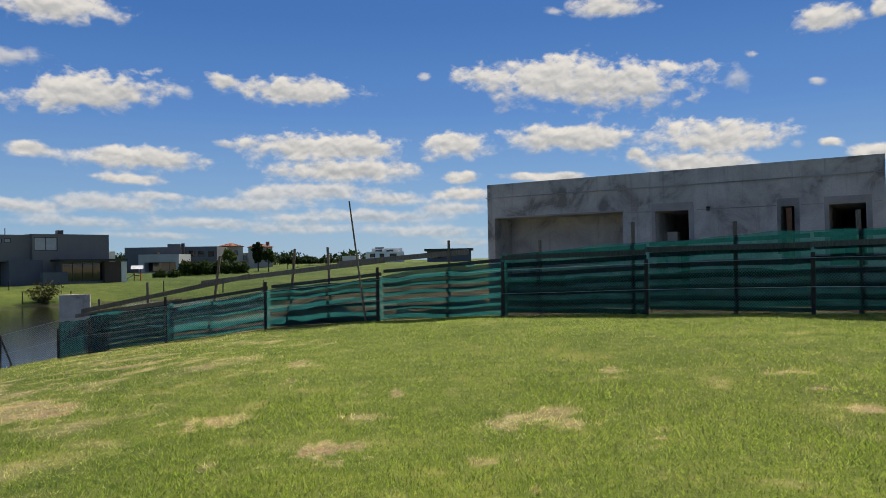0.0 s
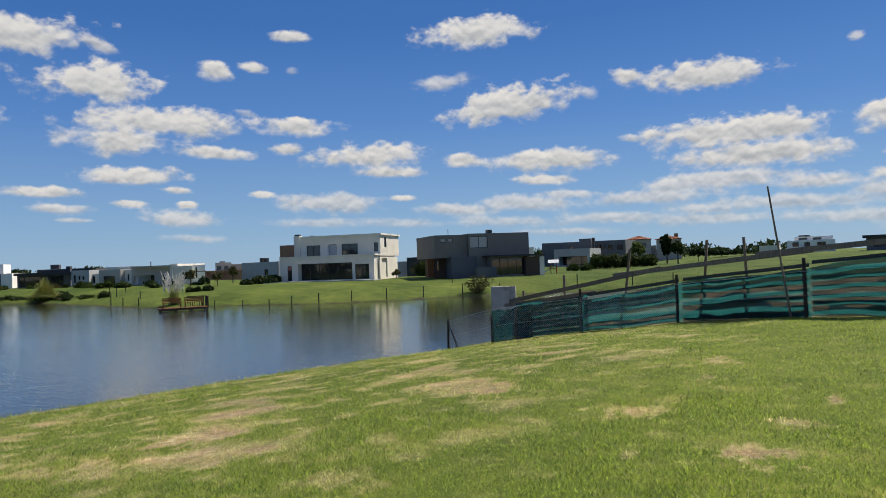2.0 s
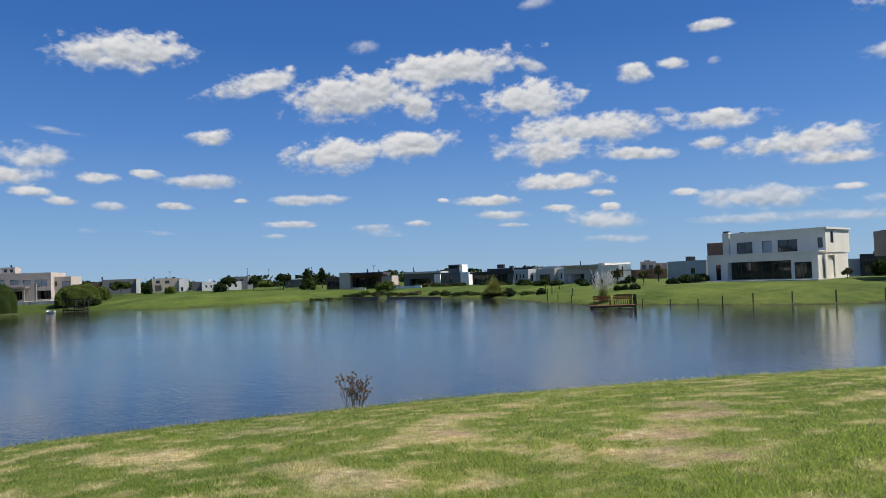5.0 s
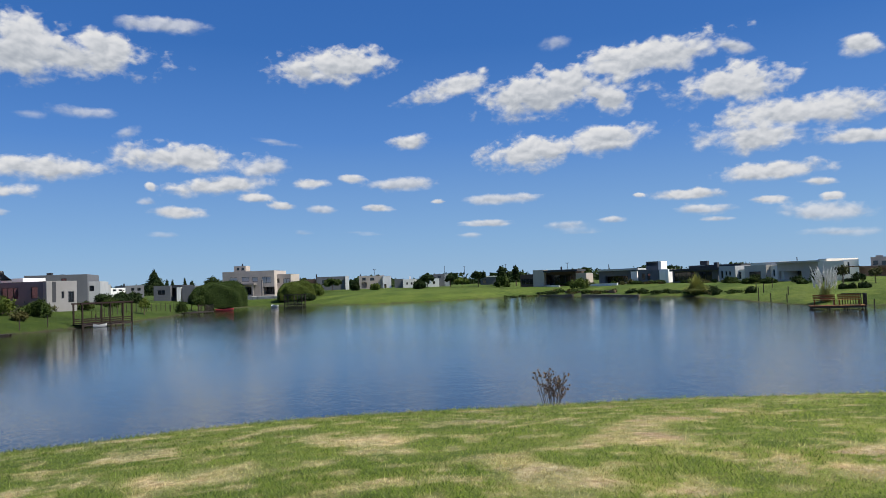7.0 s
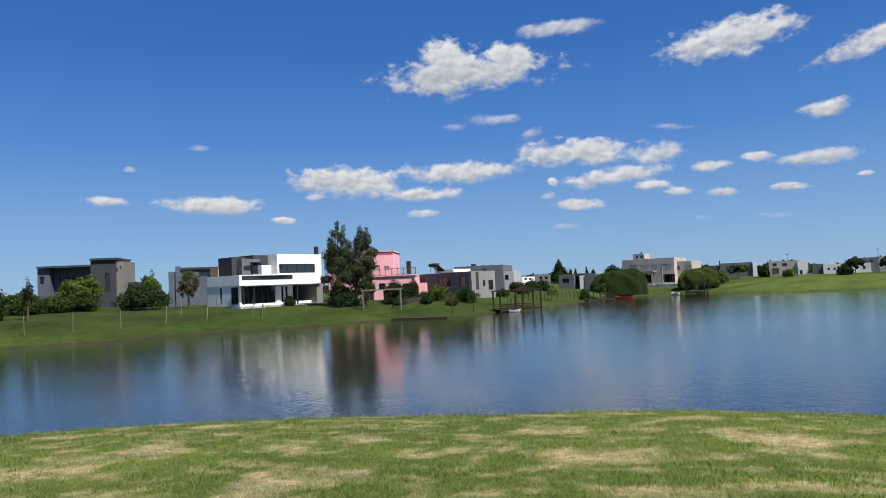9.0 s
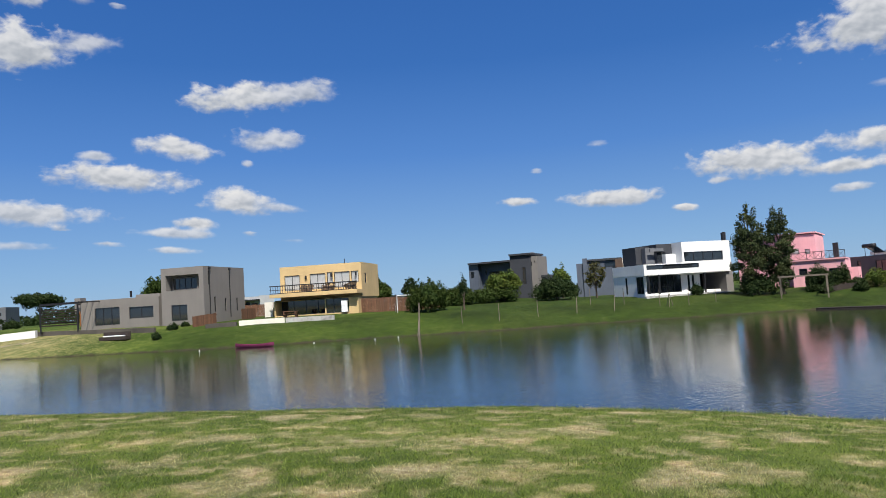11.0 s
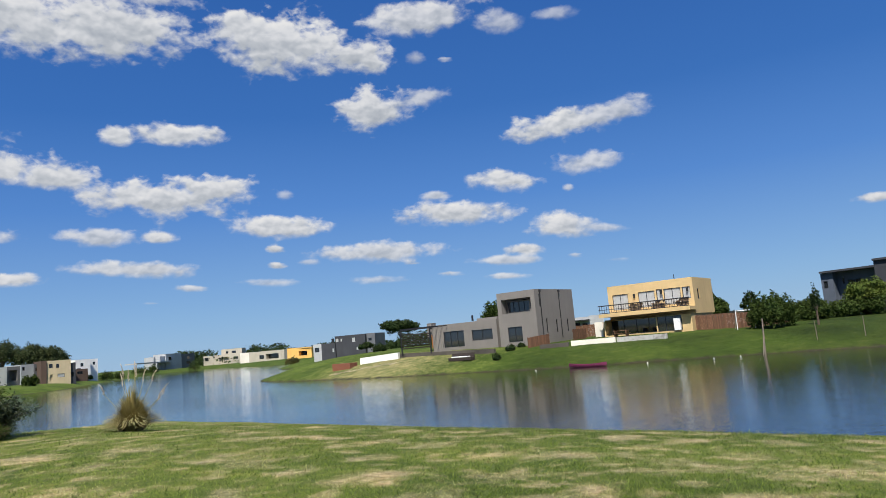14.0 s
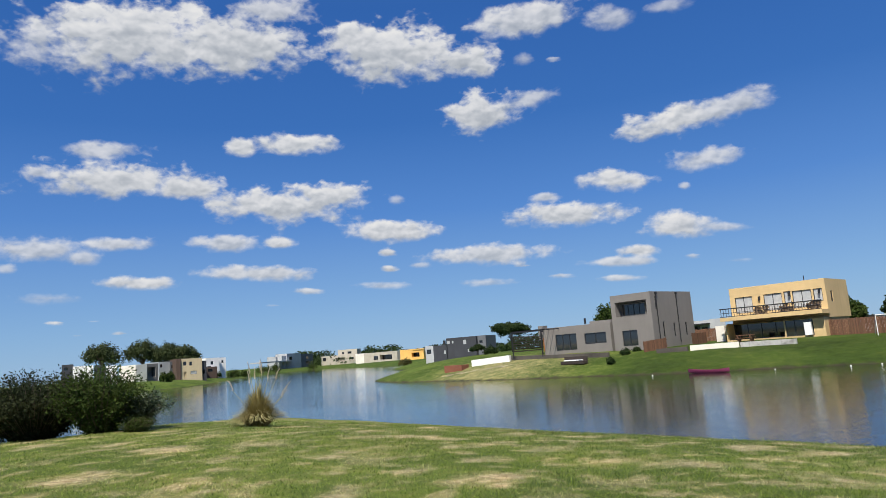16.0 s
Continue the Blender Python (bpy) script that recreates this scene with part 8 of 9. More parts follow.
arching_shrub("arching shrub with blue-green leaves hanging towards the water", 9.85, -22.9, 1.4, 1.25, LEAF_BLUE, 74, 48, 70, 0.11, 0.75, (-0.9, 0.1))
arching_shrub("small round green bush on the lawn edge", 9.25, -22.0, 1.1, 0.5, LEAF_MID, 75, 130, 40, 0.05, 0.3)
arching_shrub("spreading half-bare shrub at the lake shore", -36.0, 63.5, 3.4, 2.1, LEAF_OLIVE, 76, 34, 26, 0.26, 0.5)

# ---- the planted edge of the far bank ----
edge = [(-133, 30), (-142, 42.5), (-126, 45), (-112, 48.2), (-105, 50), (-99.5, 53.6), (-92, 52.6), (-84, 50)]
rng = random.Random(12)
for (ax, ay), (bx, by) in zip(edge, edge[1:]):
    steps = max(2, int(math.hypot(bx - ax, by - ay) / 1.5))
    for k in range(steps):
        f = (k + rng.uniform(0.1, 0.9)) / steps
        x, y = ax + (bx - ax) * f + rng.uniform(-1.5, 0.3), ay + (by - ay) * f + rng.uniform(0.2, 3.0)
        if rng.random() < 0.9:
            tree("low dark shrub on the planted lake bank", x, y, rng.uniform(1.0, 3.0), rng.uniform(0.35, 1.1), "bush", rng.choice((LEAF_DARK, LEAF_DARK, LEAF_MID, LEAF_OLIVE)), 170, 0.3, rng.randrange(999), category="bush", name="bush")
beds = [(-168, 50), (-156, 53), (-144, 58.5), (-136, 61.5), (-124, 64), (-112, 65.5), (-102, 66.5), (-92, 67.5), (-84, 69.5)]
for (ax, ay), (bx, by) in zip(beds, beds[1:]):
    steps = max(2, int(math.hypot(bx - ax, by - ay) / 2.4))
    for k in range(steps):
        f = (k + rng.uniform(0.1, 0.9)) / steps
        x, y = ax + (bx - ax) * f + rng.uniform(-0.8, 0.8), ay + (by - ay) * f + rng.uniform(-1.5, 1.5)
        tree("rounded shrub in a bed before lakeside houses", x, y, rng.uniform(0.9, 2.4), rng.uniform(0.5, 1.5), "bush", rng.choice((LEAF_DARK, LEAF_MID, LEAF_MID, LEAF_OLIVE)), 150, 0.3, rng.randrange(999), category="bush", name="bush")
garden_wall("dark timber edge of the planted lake bank", [(-141, 42.0), (-127, 44.0)], 0.28, WOOD_GREY)
garden_wall("dark timber edge of the planted lake bank", [(-124, 44.6), (-108, 48.4)], 0.25, WOOD_GREY)

# ---- garden fence posts and shrubs on the western bank ----
fence_post = None
for k in range(22):
    x, y = -87.0 - k * 1.65, -27.6 + k * 0.12 - 0.8 * math.sin(k * 0.22)
    m = pose(x, y, ground_at(x, y), 0, 0, k * 13)
    if fence_post is None:
        fence_post = thing("garden_fence_post", "thin dark wooden post of a lakeside wire fence", "post", m, "garden fence posts")
        part("post", bar(bmesh.new(), (0, 0, -0.4), (0.01, 0, 1.15), 0.05, 0.045, 6), WOOD_DARK, fence_post)
    else:
        copy_thing(fence_post, m)
rng = random.Random(21)
for k in range(26):      # an overgrown bed behind the lakeside fence
    f = (k + rng.uniform(0.2, 0.8)) / 26
    x, y = -77 - 21 * f, -38.6 + 5.6 * f + rng.uniform(-1.2, 1.2)
    tree("tangled dark shrub in an overgrown lakeside bed", x, y, rng.uniform(0.9, 2.0), rng.uniform(0.5, 1.5), "bush", rng.choice((LEAF_DARK, LEAF_DARK, LEAF_OLIVE, LEAF_PURPLE)), 260, 0.2, 400 + k, category="bush", name="bush")
for k, (x, y, w, hgt, mat) in enumerate(((-97, -31.5, 2.2, 1.3, LEAF_MID), (-102, -33, 1.6, 1.0, LEAF_DARK), (-106, -31, 2.4, 1.6, LEAF_MID), (-111, -32.5, 1.8, 1.2, LEAF_OLIVE), (-93, -36, 2.6, 1.5, LEAF_DARK),
                                         (-88, -38, 2.0, 1.3, LEAF_DARK), (-82, -41, 2.4, 1.5, LEAF_MID), (-78, -40, 1.6, 1.0, LEAF_DARK), (-116, -33, 2.2, 1.4, LEAF_DARK), (-86, -34.5, 1.5, 0.9, LEAF_MID))):
    tree("rounded green shrub in a lakeside garden bed", x, y, w, hgt, "bush", mat, 420, 0.24, 300 + k, category="bush", name="bush")


# ---- trees, hedges and bushes ----
tree("dense dark green garden bush on the bank", -54.4, -72.8, 4.1, 2.57, "bush", LEAF_MID, 2600, 0.28, 3, category="bush", name="bush")
tree("low green shrub in a garden row", -53.2, -77, 5.7, 2.48, "bush", LEAF_MID, 2000, 0.28, 4, category="bush", name="bush")
tree("green shrub before a grey house", -61.2, -73.9, 6.8, 2.6, "bush", LEAF_MID, 2600, 0.28, 5, category="bush", name="bush")
tree("bright green tree before a grey tower house", -62.9, -74.1, 5.4, 4.77, "round", LEAF_LIGHT, 2800, 0.28, 6, trunk=0.18)
tree("large round dark green bush on the lawn", -64.9, -66.1, 7.1, 3.43, "bush", LEAF_DARK, 4200, 0.26, 7, category="bush", name="bush")
tree("thin light green tree behind bushes", -71, -71, 2.8, 4.96, "round", LEAF_LIGHT, 700, 0.3, 8)
tree("slender half-bare tree with yellowish leaves", -68.6, -62.7, 3, 4.71, "tall", LEAF_OLIVE, 700, 0.24, 9)
tree("small shrub beside a white wall", -72.5, -50.7, 1.7, 1.51, "bush", LEAF_DARK, 700, 0.2, 10, category="bush", name="bush")
tree("round green bush at the end of a wooden fence", -45.2, -66.7, 5, 4.03, "bush", LEAF_MID, 4200, 0.24, 11, category="bush", name="bush")
tree("tall dark tree behind a yellow house", -48.8, -85.4, 2.2, 6.37, "tall", LEAF_DARK, 1500, 0.3, 12)
tree("light green tree behind a wooden fence", -48.5, -82.1, 2.7, 3.87, "round", LEAF_MID, 1500, 0.28, 13)
tree("thin tree behind a round bush", -46.2, -71.8, 1.9, 4, "tall", LEAF_DARK, 700, 0.25, 14)
tree("small young tree tied to a stake", -47.8, -63.4, 1.1, 4.11, "round", LEAF_DARK, 260, 0.22, 15)
tree("green shrub in a garden row", -58.2, -78.1, 5.4, 2.7, "bush", LEAF_MID, 2400, 0.26, 16, category="bush", name="bush")
tree("tall poplar beside a pink house", -74.1, -44.5, 3.6, 10.24, "tall", LEAF_POPLAR, 5200, 0.22, 17, trunk=0.08)
tree("tall poplar beside a pink house", -75.5, -42, 3.3, 9.83, "tall", LEAF_POPLAR, 5200, 0.22, 18, trunk=0.08)
tree("dark shrub under the poplars", -74.3, -44.1, 4.4, 2.87, "bush", LEAF_DARK, 1600, 0.25, 19, category="bush", name="bush")
tree("garden shrub before a pink house", -80.8, -40.4, 3.5, 2.88, "bush", LEAF_DARK, 1800, 0.24, 20, category="bush", name="bush")
tree("leggy garden shrub before a pink house", -81.7, -38.4, 1.8, 3, "bush", LEAF_DARK, 900, 0.24, 21, category="bush", name="bush")
tree("light green shrub before a grey house", -83.1, -35.4, 2.9, 2.36, "bush", LEAF_LIGHT, 1200, 0.24, 22, category="bush", name="bush")
tree("dark green shrub beside a corner house", -84.4, -32.2, 2.5, 2.29, "bush", LEAF_MID, 1200, 0.24, 23, category="bush", name="bush")
tree("low shrub by the lake fence", -78.8, -35.3, 1.7, 1.22, "bush", LEAF_DARK, 600, 0.2, 24, category="bush", name="bush")
tree("low reddish shrub by the lake fence", -80, -32.5, 1.9, 1.2, "bush", LEAF_OLIVE, 600, 0.2, 25, category="bush", name="bush")
tree("dense dark green garden bush", -120.9, -33.6, 3.2, 1.9, "bush", LEAF_DARK, 1500, 0.32, 26, category="bush", name="bush")
tree("dense dark green garden bush", -124.2, -32.8, 2.7, 2.27, "bush", LEAF_DARK, 1300, 0.32, 27, category="bush", name="bush")
tree("dark green bush in a garden", -113.4, -34.1, 3, 2.03, "bush", LEAF_DARK, 1200, 0.32, 28, category="bush", name="bush")
tree("dark cone-shaped tree behind a garden", -170.7, -40.4, 4.9, 6.95, "cone", LEAF_DARK, 1700, 0.5, 29)
tree("small dark distant garden tree", -234.8, -51.7, 2.1, 5.4, "cone", LEAF_DARK, 350, 0.7, 30)
tree("small dark distant garden tree", -235.1, -50.1, 1.5, 5.27, "cone", LEAF_DARK, 350, 0.7, 31)
tree("small dark distant garden tree", -235.9, -46.5, 1.5, 5.37, "cone", LEAF_DARK, 350, 0.7, 32)
tree("small dark distant garden tree", -236.3, -44.4, 3.1, 4.77, "cone", LEAF_DARK, 350, 0.7, 33)
tree("distant broad tree behind a house", -192.9, -31.1, 5, 5.66, "round", LEAF_MID, 420, 0.5, 34)
tree("big clipped dark green hedge by the water", -137.8, -21.4, 10.7, 4.49, "mound", LEAF_MID, 9000, 0.3, 35, category="hedge", name="hedge")
tree("big yellow-green hedge by the water", -150.2, -7.7, 7.8, 3.68, "mound", LEAF_LIGHT, 6000, 0.3, 36, category="hedge", name="hedge")
tree("dark round bush at the water's edge", -146.3, -5.4, 4, 1.63, "bush", LEAF_DARK, 1600, 0.3, 37, category="bush", name="bush")
tree("yellow-green bush beside the hedge", -155.3, -3.5, 3.4, 2.69, "bush", LEAF_LIGHT, 1000, 0.35, 38, category="bush", name="bush")
tree("small weeping tree on a lakeside lawn", -122.4, -22.2, 2.4, 3.18, "round", LEAF_MID, 600, 0.25, 39)
tree("small shrub on a lakeside lawn", -114.1, -23.2, 1.8, 2.48, "bush", LEAF_MID, 500, 0.22, 40, category="bush", name="bush")
tree("small shrub on a lakeside lawn", -122.7, -20.5, 1.9, 2.13, "bush", LEAF_MID, 500, 0.22, 41, category="bush", name="bush")
tree("light green sapling on a lakeside lawn", -102.3, -25.7, 1.7, 2.43, "round", LEAF_LIGHT, 400, 0.22, 42)
tree("distant green tree on the far bank", -183.4, -0.2, 4.7, 3.55, "round", LEAF_MID, 900, 0.5, 43)
tree("distant green tree on the far bank", -176.4, -4.4, 4.2, 2.82, "bush", LEAF_LIGHT, 900, 0.5, 44, category="bush", name="bush")
tree("distant green tree on the far bank", -176.1, 10.2, 2.4, 1.91, "bush", LEAF_LIGHT, 900, 0.5, 45, category="bush", name="bush")
tree("distant green tree on the far bank", -175.1, 21.2, 3.4, 2.47, "bush", LEAF_DARK, 900, 0.5, 46, category="bush", name="bush")
tree("distant green tree on the far bank", -180.9, 30, 2.6, 3.63, "round", LEAF_DARK, 900, 0.5, 47)
tree("distant green tree on the far bank", -180.3, 32.9, 4.2, 2.54, "round", LEAF_LIGHT, 900, 0.5, 48)
tree("distant green tree on the far bank", -179.5, 37.1, 4.1, 4.5, "round", LEAF_DARK, 900, 0.5, 49)
tree("distant green tree on the far bank", -171.4, 41.3, 4.2, 3.08, "bush", LEAF_MID, 900, 0.5, 50, category="bush", name="bush")
tree("distant green tree on the far bank", -176.3, 5.2, 2.5, 2.89, "bush", LEAF_DARK, 900, 0.5, 51, category="bush", name="bush")
tree("distant green tree on the far bank", -181.8, 24.1, 4.1, 3.68, "round", LEAF_DARK, 900, 0.5, 52)
tree("slim dark distant poplar", -180.1, 43.5, 3.1, 5.32, "tall", LEAF_DARK, 800, 0.45, 53)
tree("slim dark distant poplar", -179.2, 47, 1.8, 5.32, "tall", LEAF_DARK, 800, 0.45, 54)
tree("leafy tree behind a brown house", -174, 63.5, 4.1, 4.58, "round", LEAF_MID, 1000, 0.45, 55)
tree("green shrub beside a brown house", -141.4, 50.7, 4.4, 2.5, "bush", LEAF_LIGHT, 900, 0.4, 56, category="bush", name="bush")
tree("leafy tree beside a brown house", -167.4, 61.2, 4.4, 4.19, "round", LEAF_MID, 900, 0.5, 57)
tree("rounded shrub in a front garden", -110, 65.7, 3.1, 1.06, "bush", LEAF_MID, 500, 0.3, 58, category="bush", name="bush")
tree("rounded shrub in a front garden", -98.4, 65.4, 1.9, 0.93, "bush", LEAF_MID, 500, 0.3, 59, category="bush", name="bush")
tree("rounded shrub in a front garden", -133.5, 64.3, 2.8, 0.82, "bush", LEAF_MID, 500, 0.3, 60, category="bush", name="bush")
tree("rounded shrub in a front garden", -135.3, 60.4, 2.4, 0.86, "bush", LEAF_MID, 500, 0.3, 61, category="bush", name="bush")
tree("rounded shrub in a front garden", -103.7, 64.5, 1.6, 1, "bush", LEAF_MID, 500, 0.3, 62, category="bush", name="bush")
tree("rounded shrub in a front garden", -89.6, 64.1, 1.6, 0.8, "bush", LEAF_MID, 500, 0.3, 63, category="bush", name="bush")
tree("spiky dark garden shrub", -71.5, 67.1, 2.4, 1.25, "bush", LEAF_DARK, 500, 0.28, 64, category="bush", name="bush")
tree("spiky dark garden shrub", -69.7, 67.5, 1.9, 1.05, "bush", LEAF_DARK, 500, 0.28, 65, category="bush", name="bush")
tree("spiky dark garden shrub", -71.2, 64.5, 1.9, 0.86, "bush", LEAF_DARK, 500, 0.28, 66, category="bush", name="bush")
tree("spiky dark garden shrub", -69.4, 54.3, 0.9, 0.73, "bush", LEAF_DARK, 500, 0.28, 67, category="bush", name="bush")
tree("spiky dark garden shrub", -68.8, 54.9, 0.8, 0.74, "bush", LEAF_DARK, 500, 0.28, 68, category="bush", name="bush")
tree("spiky dark garden shrub", -68.1, 55.8, 1.3, 0.81, "bush", LEAF_DARK, 500, 0.28, 69, category="bush", name="bush")
tree("thin sparse young sapling", -78.8, 61.8, 1.5, 2.53, "round", LEAF_OLIVE, 220, 0.25, 70)
tree("thin sparse young sapling", -73.5, 61.8, 1.5, 2.21, "round", LEAF_OLIVE, 220, 0.25, 71)
tree("thin sparse young sapling", -82.8, 72.5, 1.5, 2.88, "round", LEAF_OLIVE, 220, 0.25, 72)
tree("small shrub beside a white house", -54.1, 74.4, 1.2, 1.42, "round", LEAF_OLIVE, 300, 0.22, 73)
tree("climber-covered shrub before a dark house", -61.4, 91.3, 2.2, 2.62, "bush", LEAF_MID, 1100, 0.3, 74, category="bush", name="bush")
tree("shrub before a low grey house", -72.9, 68.4, 2.2, 1.23, "bush", LEAF_DARK, 800, 0.28, 75, category="bush", name="bush")
tree("shrub before a low grey house", -71, 69, 2.5, 1.36, "bush", LEAF_MID, 900, 0.28, 76, category="bush", name="bush")
tree("tall clipped green hedge", -39.9, 111, 3, 2.72, "bush", LEAF_MID, 1800, 0.35, 77, category="hedge", name="hedge")
tree("tall clipped green hedge", -37.6, 111.8, 3.3, 2.45, "bush", LEAF_MID, 1800, 0.35, 78, category="hedge", name="hedge")
tree("tall clipped green hedge", -35.2, 112.6, 3.1, 2.47, "bush", LEAF_MID, 1800, 0.35, 79, category="hedge", name="hedge")
tree("tall clipped green hedge", -32.6, 113.4, 3.3, 2.16, "bush", LEAF_MID, 1800, 0.35, 80, category="hedge", name="hedge")
tree("tall dark tree beside a tiled house", -32.3, 123.8, 2, 5.23, "tall", LEAF_DARK, 1500, 0.35, 81)
tree("dark green tree beside a tiled house", -30.1, 122.3, 2.1, 4.18, "round", LEAF_MID, 1100, 0.35, 82)
tree("light green tree before a tiled house", -36.9, 122.5, 2.8, 4.57, "round", LEAF_LIGHT, 1000, 0.35, 83)
tree("dark distant garden tree", -32.1, 146.5, 2.9, 3.25, "round", LEAF_DARK, 700, 0.45, 84)
tree("dark distant garden tree", -32.1, 156.7, 2.6, 2.54, "round", LEAF_DARK, 700, 0.45, 85)
tree("dark distant garden tree", -30.6, 162.1, 4, 1.62, "round", LEAF_DARK, 700, 0.45, 86)
tree("dark distant garden tree", -26.7, 162.8, 4, 1.6, "round", LEAF_DARK, 700, 0.45, 87)
tree("low green garden shrub", -39.8, 104.7, 2.1, 1.49, "bush", LEAF_MID, 500, 0.3, 88, category="bush", name="bush")
tree("low green garden shrub", -41.6, 104, 2.1, 1.33, "bush", LEAF_MID, 500, 0.3, 89, category="bush", name="bush")
tree("dark spreading tree behind a steel pergola", -12.5, -121.6, 6.9, 4.89, "wide", LEAF_DARK, 4200, 0.3, 90, trunk=0.3)
tree("small dark tree on the peninsula lawn", -7, -130.1, 2.9, 2.12, "round", LEAF_DARK, 900, 0.3, 91)
tree("small dark shrub on the peninsula lawn", -9.3, -127.9, 2.9, 1.69, "bush", LEAF_DARK, 900, 0.3, 92, category="bush", name="bush")
tree("tree behind a grey cubic house", -26, -109.2, 3.9, 6.9, "round", LEAF_MID, 1600, 0.32, 93)
tree("distant shrub near the tip of the peninsula", 9.9, -210, 4.5, 2.36, "bush", LEAF_OLIVE, 700, 0.4, 94, category="bush", name="bush")
tree("bushy shrub behind a neighbour's fence", -49.3, -83.8, 2.7, 3.83, "round", LEAF_MID, 1500, 0.28, 95)
tree("tall distant tree with a full dark crown", 111.2, -237.5, 12.6, 14.46, "round", LEAF_POPLAR, 2400, 0.6, 96, trunk=0.3)
tree("tall distant tree with a full dark crown", 99.6, -242.6, 12.6, 15.18, "round", LEAF_POPLAR, 2400, 0.6, 97, trunk=0.3)
tree("tall distant tree with a full dark crown", 93.2, -245.1, 10.5, 13.93, "round", LEAF_POPLAR, 2400, 0.6, 98, trunk=0.3)
tree("tall distant tree with a full dark crown", 87.1, -247.4, 10.5, 12.24, "round", LEAF_POPLAR, 2400, 0.6, 99, trunk=0.3)
tree("green shrub on the far bank", 75.9, -198.2, 2.5, 2.96, "bush", LEAF_MID, 500, 0.45, 100, category="bush", name="bush")
tree("green shrub on the far bank", 75.1, -200.7, 2.7, 3.35, "bush", LEAF_MID, 500, 0.45, 101, category="bush", name="bush")
tree("green shrub on the far bank", 78.5, -274.3, 5.7, 3.75, "bush", LEAF_MID, 500, 0.45, 102, category="bush", name="bush")
tree("green shrub on the far bank", 83.2, -340.2, 9.8, 4.7, "bush", LEAF_MID, 500, 0.45, 103, category="bush", name="bush")
tree("green shrub on the far bank", 72.7, -413.9, 8.4, 8.82, "bush", LEAF_MID, 500, 0.45, 104, category="bush", name="bush")
tree("green shrub on the far bank", 105.6, -204.6, 3.7, 6.09, "bush", LEAF_MID, 500, 0.45, 105, category="bush", name="bush")
tree("green shrub on the far bank", 82.3, -361, 5.3, 5.69, "bush", LEAF_MID, 500, 0.45, 106, category="bush", name="bush")
tree("green shrub on the far bank", 81.2, -263, 3.3, 2.79, "bush", LEAF_MID, 500, 0.45, 107, category="bush", name="bush")
tree("green shrub on the far bank", 78.4, -289.9, 4.1, 3.26, "bush", LEAF_MID, 500, 0.45, 108, category="bush", name="bush")
tree("scrubby plant along a plot border", -21, -80.9, 1.3, 0.91, "bush", LEAF_DARK, 260, 0.2, 109, category="bush", name="bush")
tree("scrubby plant along a plot border", -22.7, -82.3, 1.1, 0.66, "bush", LEAF_DARK, 260, 0.2, 110, category="bush", name="bush")
tree("scrubby plant along a plot border", -18.4, -77.5, 1.1, 0.99, "bush", LEAF_DARK, 260, 0.2, 111, category="bush", name="bush")


# ---- far trees on the horizon and the grass of the lawn ----
def far_woods():
    r = np.random.RandomState(3)
    spans = ((56, 112, 330, 5.2, 900), (-168, -192, 520, 11.0, 700), (5, 30, 320, 6.0, 260), (120, 170, 420, 6.0, 300))
    out = []
    for a0, a1, dist, high, n in spans:
        a = np.radians(r.uniform(a0, a1, n))
        d = dist * r.uniform(0.9, 1.35, n)
        top = high * (0.35 + 0.65 * np.clip(0.5 + 0.5 * np.sin(np.degrees(a) * 1.1) + 0.3 * np.sin(np.degrees(a) * 3.7), 0, 1))
        for k in range(34):
            c = np.stack([-np.sin(a) * d + r.normal(size=n) * 2.2, np.cos(a) * d + r.normal(size=n) * 2.2, 2.0 + top * r.rand(n) ** 0.8], -1)
            u, v = r.normal(size=(n, 3)) * 0.42, r.normal(size=(n, 3)) * 0.42
            out.append(np.stack([c - u, c + v, c + u, c - v], 1).reshape(-1, 3))
    v = np.concatenate(out)
    me = mesh_from("far_woods", v, np.arange(len(v)).reshape(-1, 4))
    me.materials.append(LEAF_DARK)
    tagged(new("far_woods", me), "dark distant belts of trees on the horizon", "woods", kind="stuff")


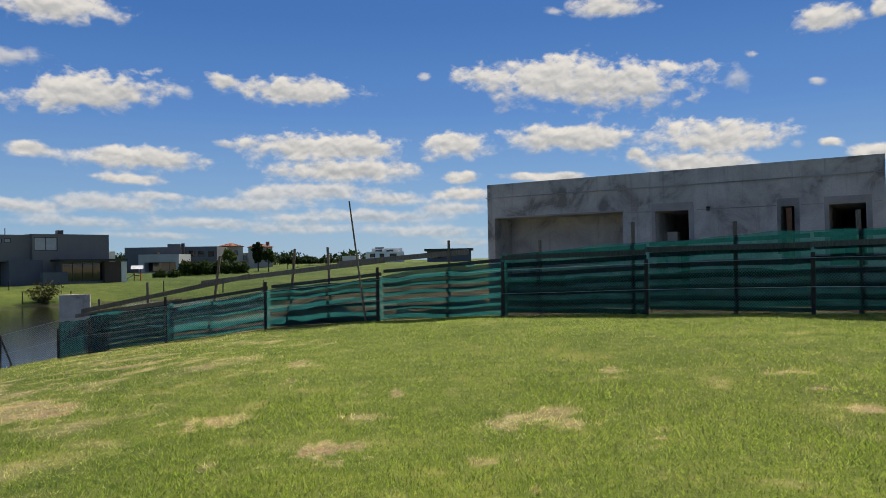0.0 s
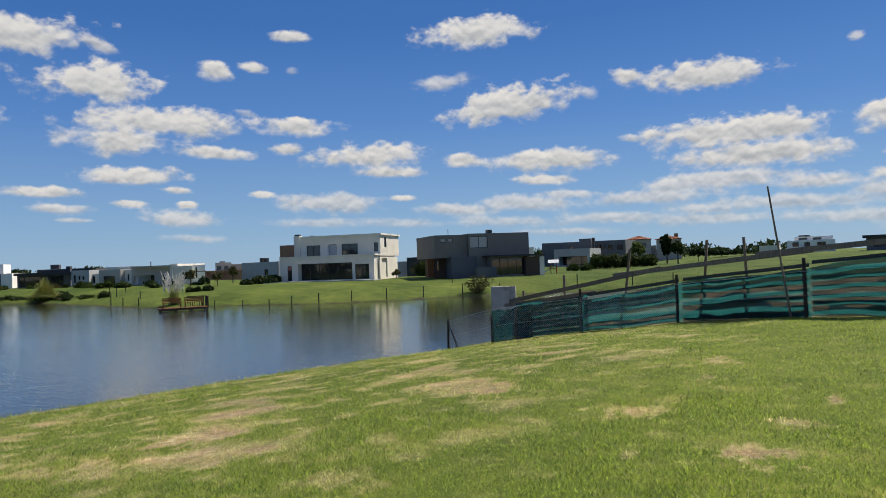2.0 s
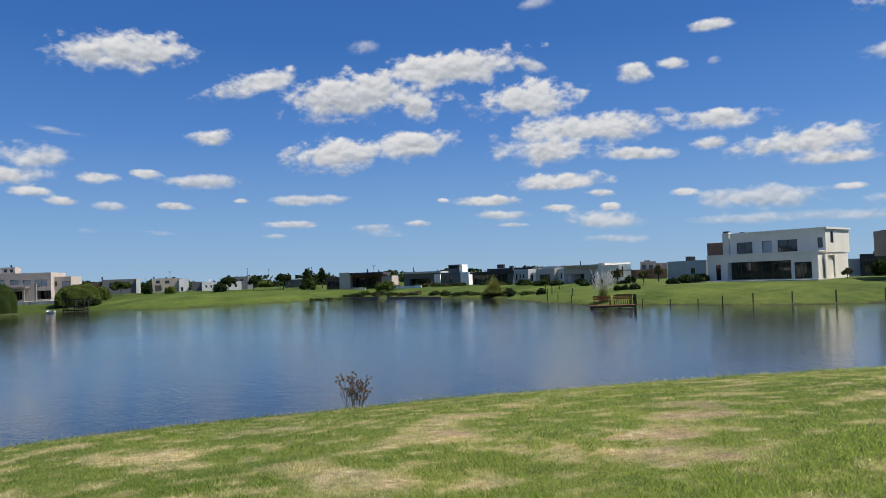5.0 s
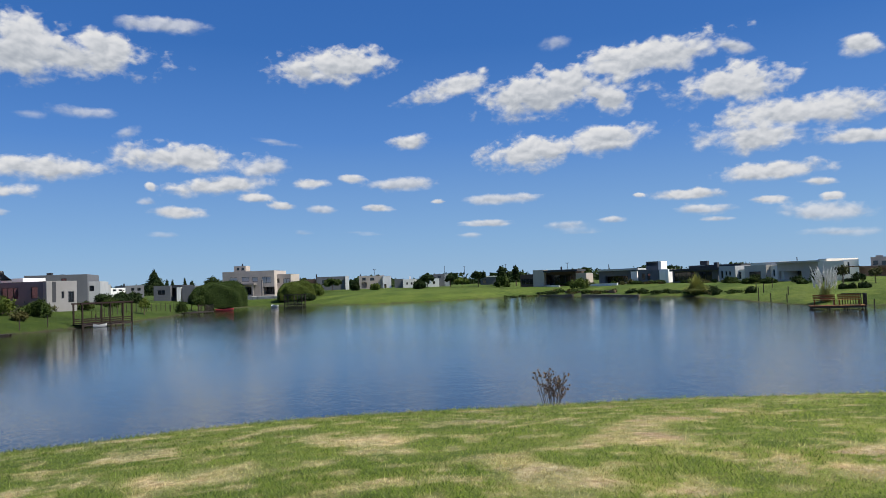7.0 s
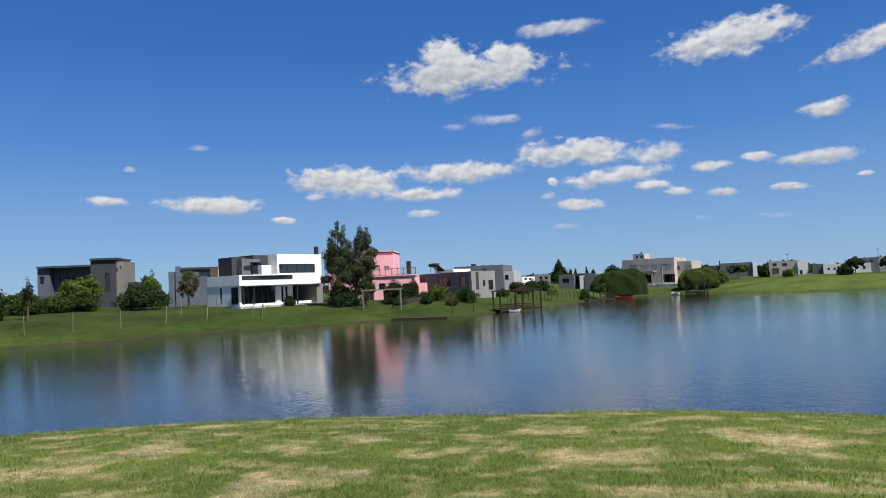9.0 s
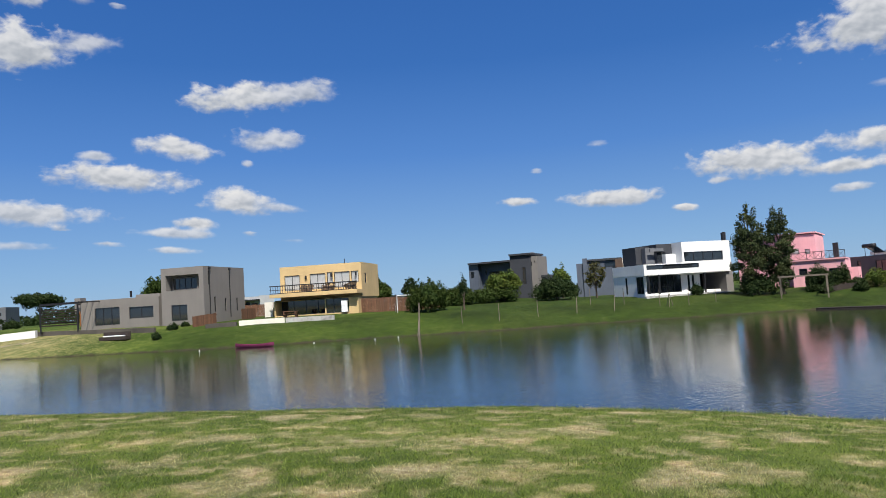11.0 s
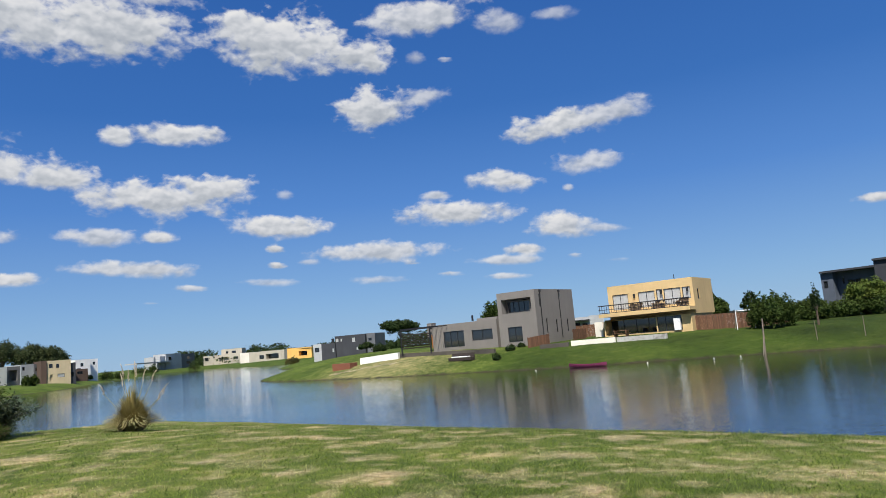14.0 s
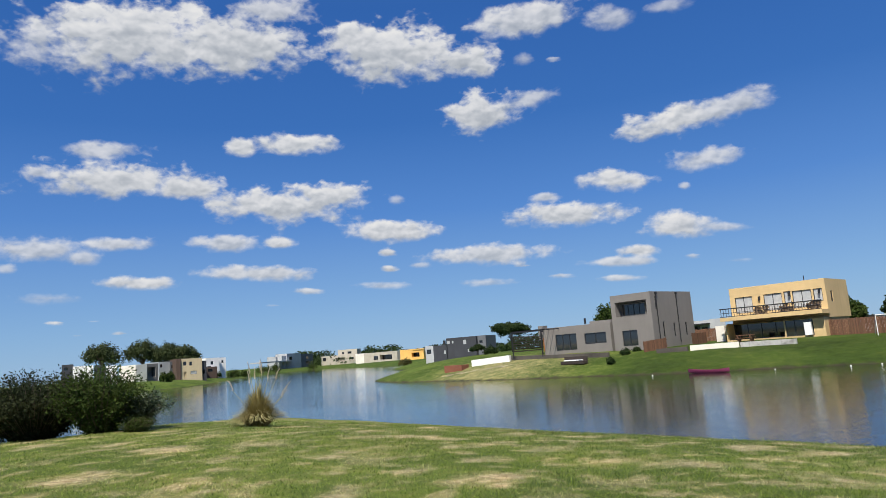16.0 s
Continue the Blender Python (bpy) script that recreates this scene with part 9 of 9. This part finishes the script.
def blade_material():
    n = Nodes("grass_blade", 0.45, specular=0.4)
    rnd = n.node("NewGeometry").outputs["Random Per Island"]
    green = n.ramp(rnd, (0.0, (0.034, 0.054, 0.010)), (0.5, (0.150, 0.212, 0.034)), (1.0, (0.31, 0.37, 0.09)))
    straw = n.ramp(rnd, (0.0, (0.20, 0.15, 0.07)), (0.5, (0.50, 0.42, 0.22)), (1.0, (0.76, 0.67, 0.42)))
    patch = n.noise(n.place(), 1.3, 3)
    straw = n.mix(n.math("MULTIPLY", n.math("MULTIPLY", n.span(n.attribute("dry"), 0.35, 0.7), n.span(n.node("SeparateXYZ", Vector=n.place()).outputs["Y"], 0.5, 5.0)), n.span(patch, 0.36, 0.56, 0, 0.8)), straw, (0.30, 0.17, 0.085))
    c = n.mix(n.span(n.attribute("dry"), 0.12, 0.5), green, straw)
    n.colour(n.mix(1.0, c, (0.80, 0.80, 0.80), "MULTIPLY"))
    back = n.node("BsdfTranslucent", Color=n.mix(1.0, c, (1.5, 1.6, 1.1), "MULTIPLY"))
    m = n.node("MixShader", i0=0.66, i1=n.bsdf.outputs[0], i2=back.outputs[0])
    n.tree.links.new(m.outputs[0], n.tree.nodes["Material Output"].inputs["Surface"])
    return n.mat


def lawn_blades(count, seed):
    r = np.random.RandomState(seed)
    d = 1.6 * (30 / 1.6) ** r.rand(count)
    a = np.radians(r.uniform(-42, 218, count))
    round_foot = slice(0, count // 9)      # the grass underfoot, all the way round
    d[round_foot] = 9.0 * np.sqrt(r.rand(count // 9))
    a[round_foot] = r.uniform(0, 2 * np.pi, count // 9)
    x, y = -d * np.sin(a), d * np.cos(a)
    s, dry = to_shore(x, y), dryness(x, y)
    keep = (s > 0.05) & (r.rand(count) > np.clip(dry - 0.25, 0, 0.75))
    fence_side = (y - 21.45) + (x - 0.0) * 0.57 > -0.1
    keep &= ~(fence_side & (x > -7)) & ~((y > 24.9) & (x <= -7))
    return x[keep], y[keep], s[keep], dry[keep], d[keep], r


def build_grass():
    x, y, s, dry, d, r = lawn_blades(860000, 5)
    n = len(x)
    z = land(x, y)
    lush = np.clip(0.5 + 0.5 * waves(x, y, 2.3, 31), 0.1, 1.2)
    high = r.uniform(0.012, 0.044, n) * (0.7 + 0.6 * lush) * (1 - 0.5 * dry) * (1 + 0.02 * d) + np.where(s < 0.7, r.uniform(0, 0.10, n), 0)
    wide = 0.0018 + 0.00034 * d
    t = r.uniform(0, 2 * np.pi, n)
    lean = r.normal(size=(n, 2)) * 0.85
    sx, sy = np.cos(t) * wide, np.sin(t) * wide
    v = np.empty((n, 3, 3))
    v[:, 0] = np.stack([x - sx, y - sy, z - 0.005], -1)
    v[:, 1] = np.stack([x + sx, y + sy, z - 0.005], -1)
    v[:, 2] = np.stack([x + lean[:, 0] * high, y + lean[:, 1] * high, z + high], -1)
    me = mesh_from("grass", v.reshape(-1, 3), np.arange(n * 3).reshape(-1, 3))
    me.attributes.new("dry", "FLOAT", "POINT").data.foreach_set("value", np.repeat(dry, 3).astype(np.float32))
    me.materials.append(blade_material())
    tagged(new("grass", me), "short mown grass with dried straw-coloured tufts", "grass", kind="stuff")


far_woods()
build_grass()
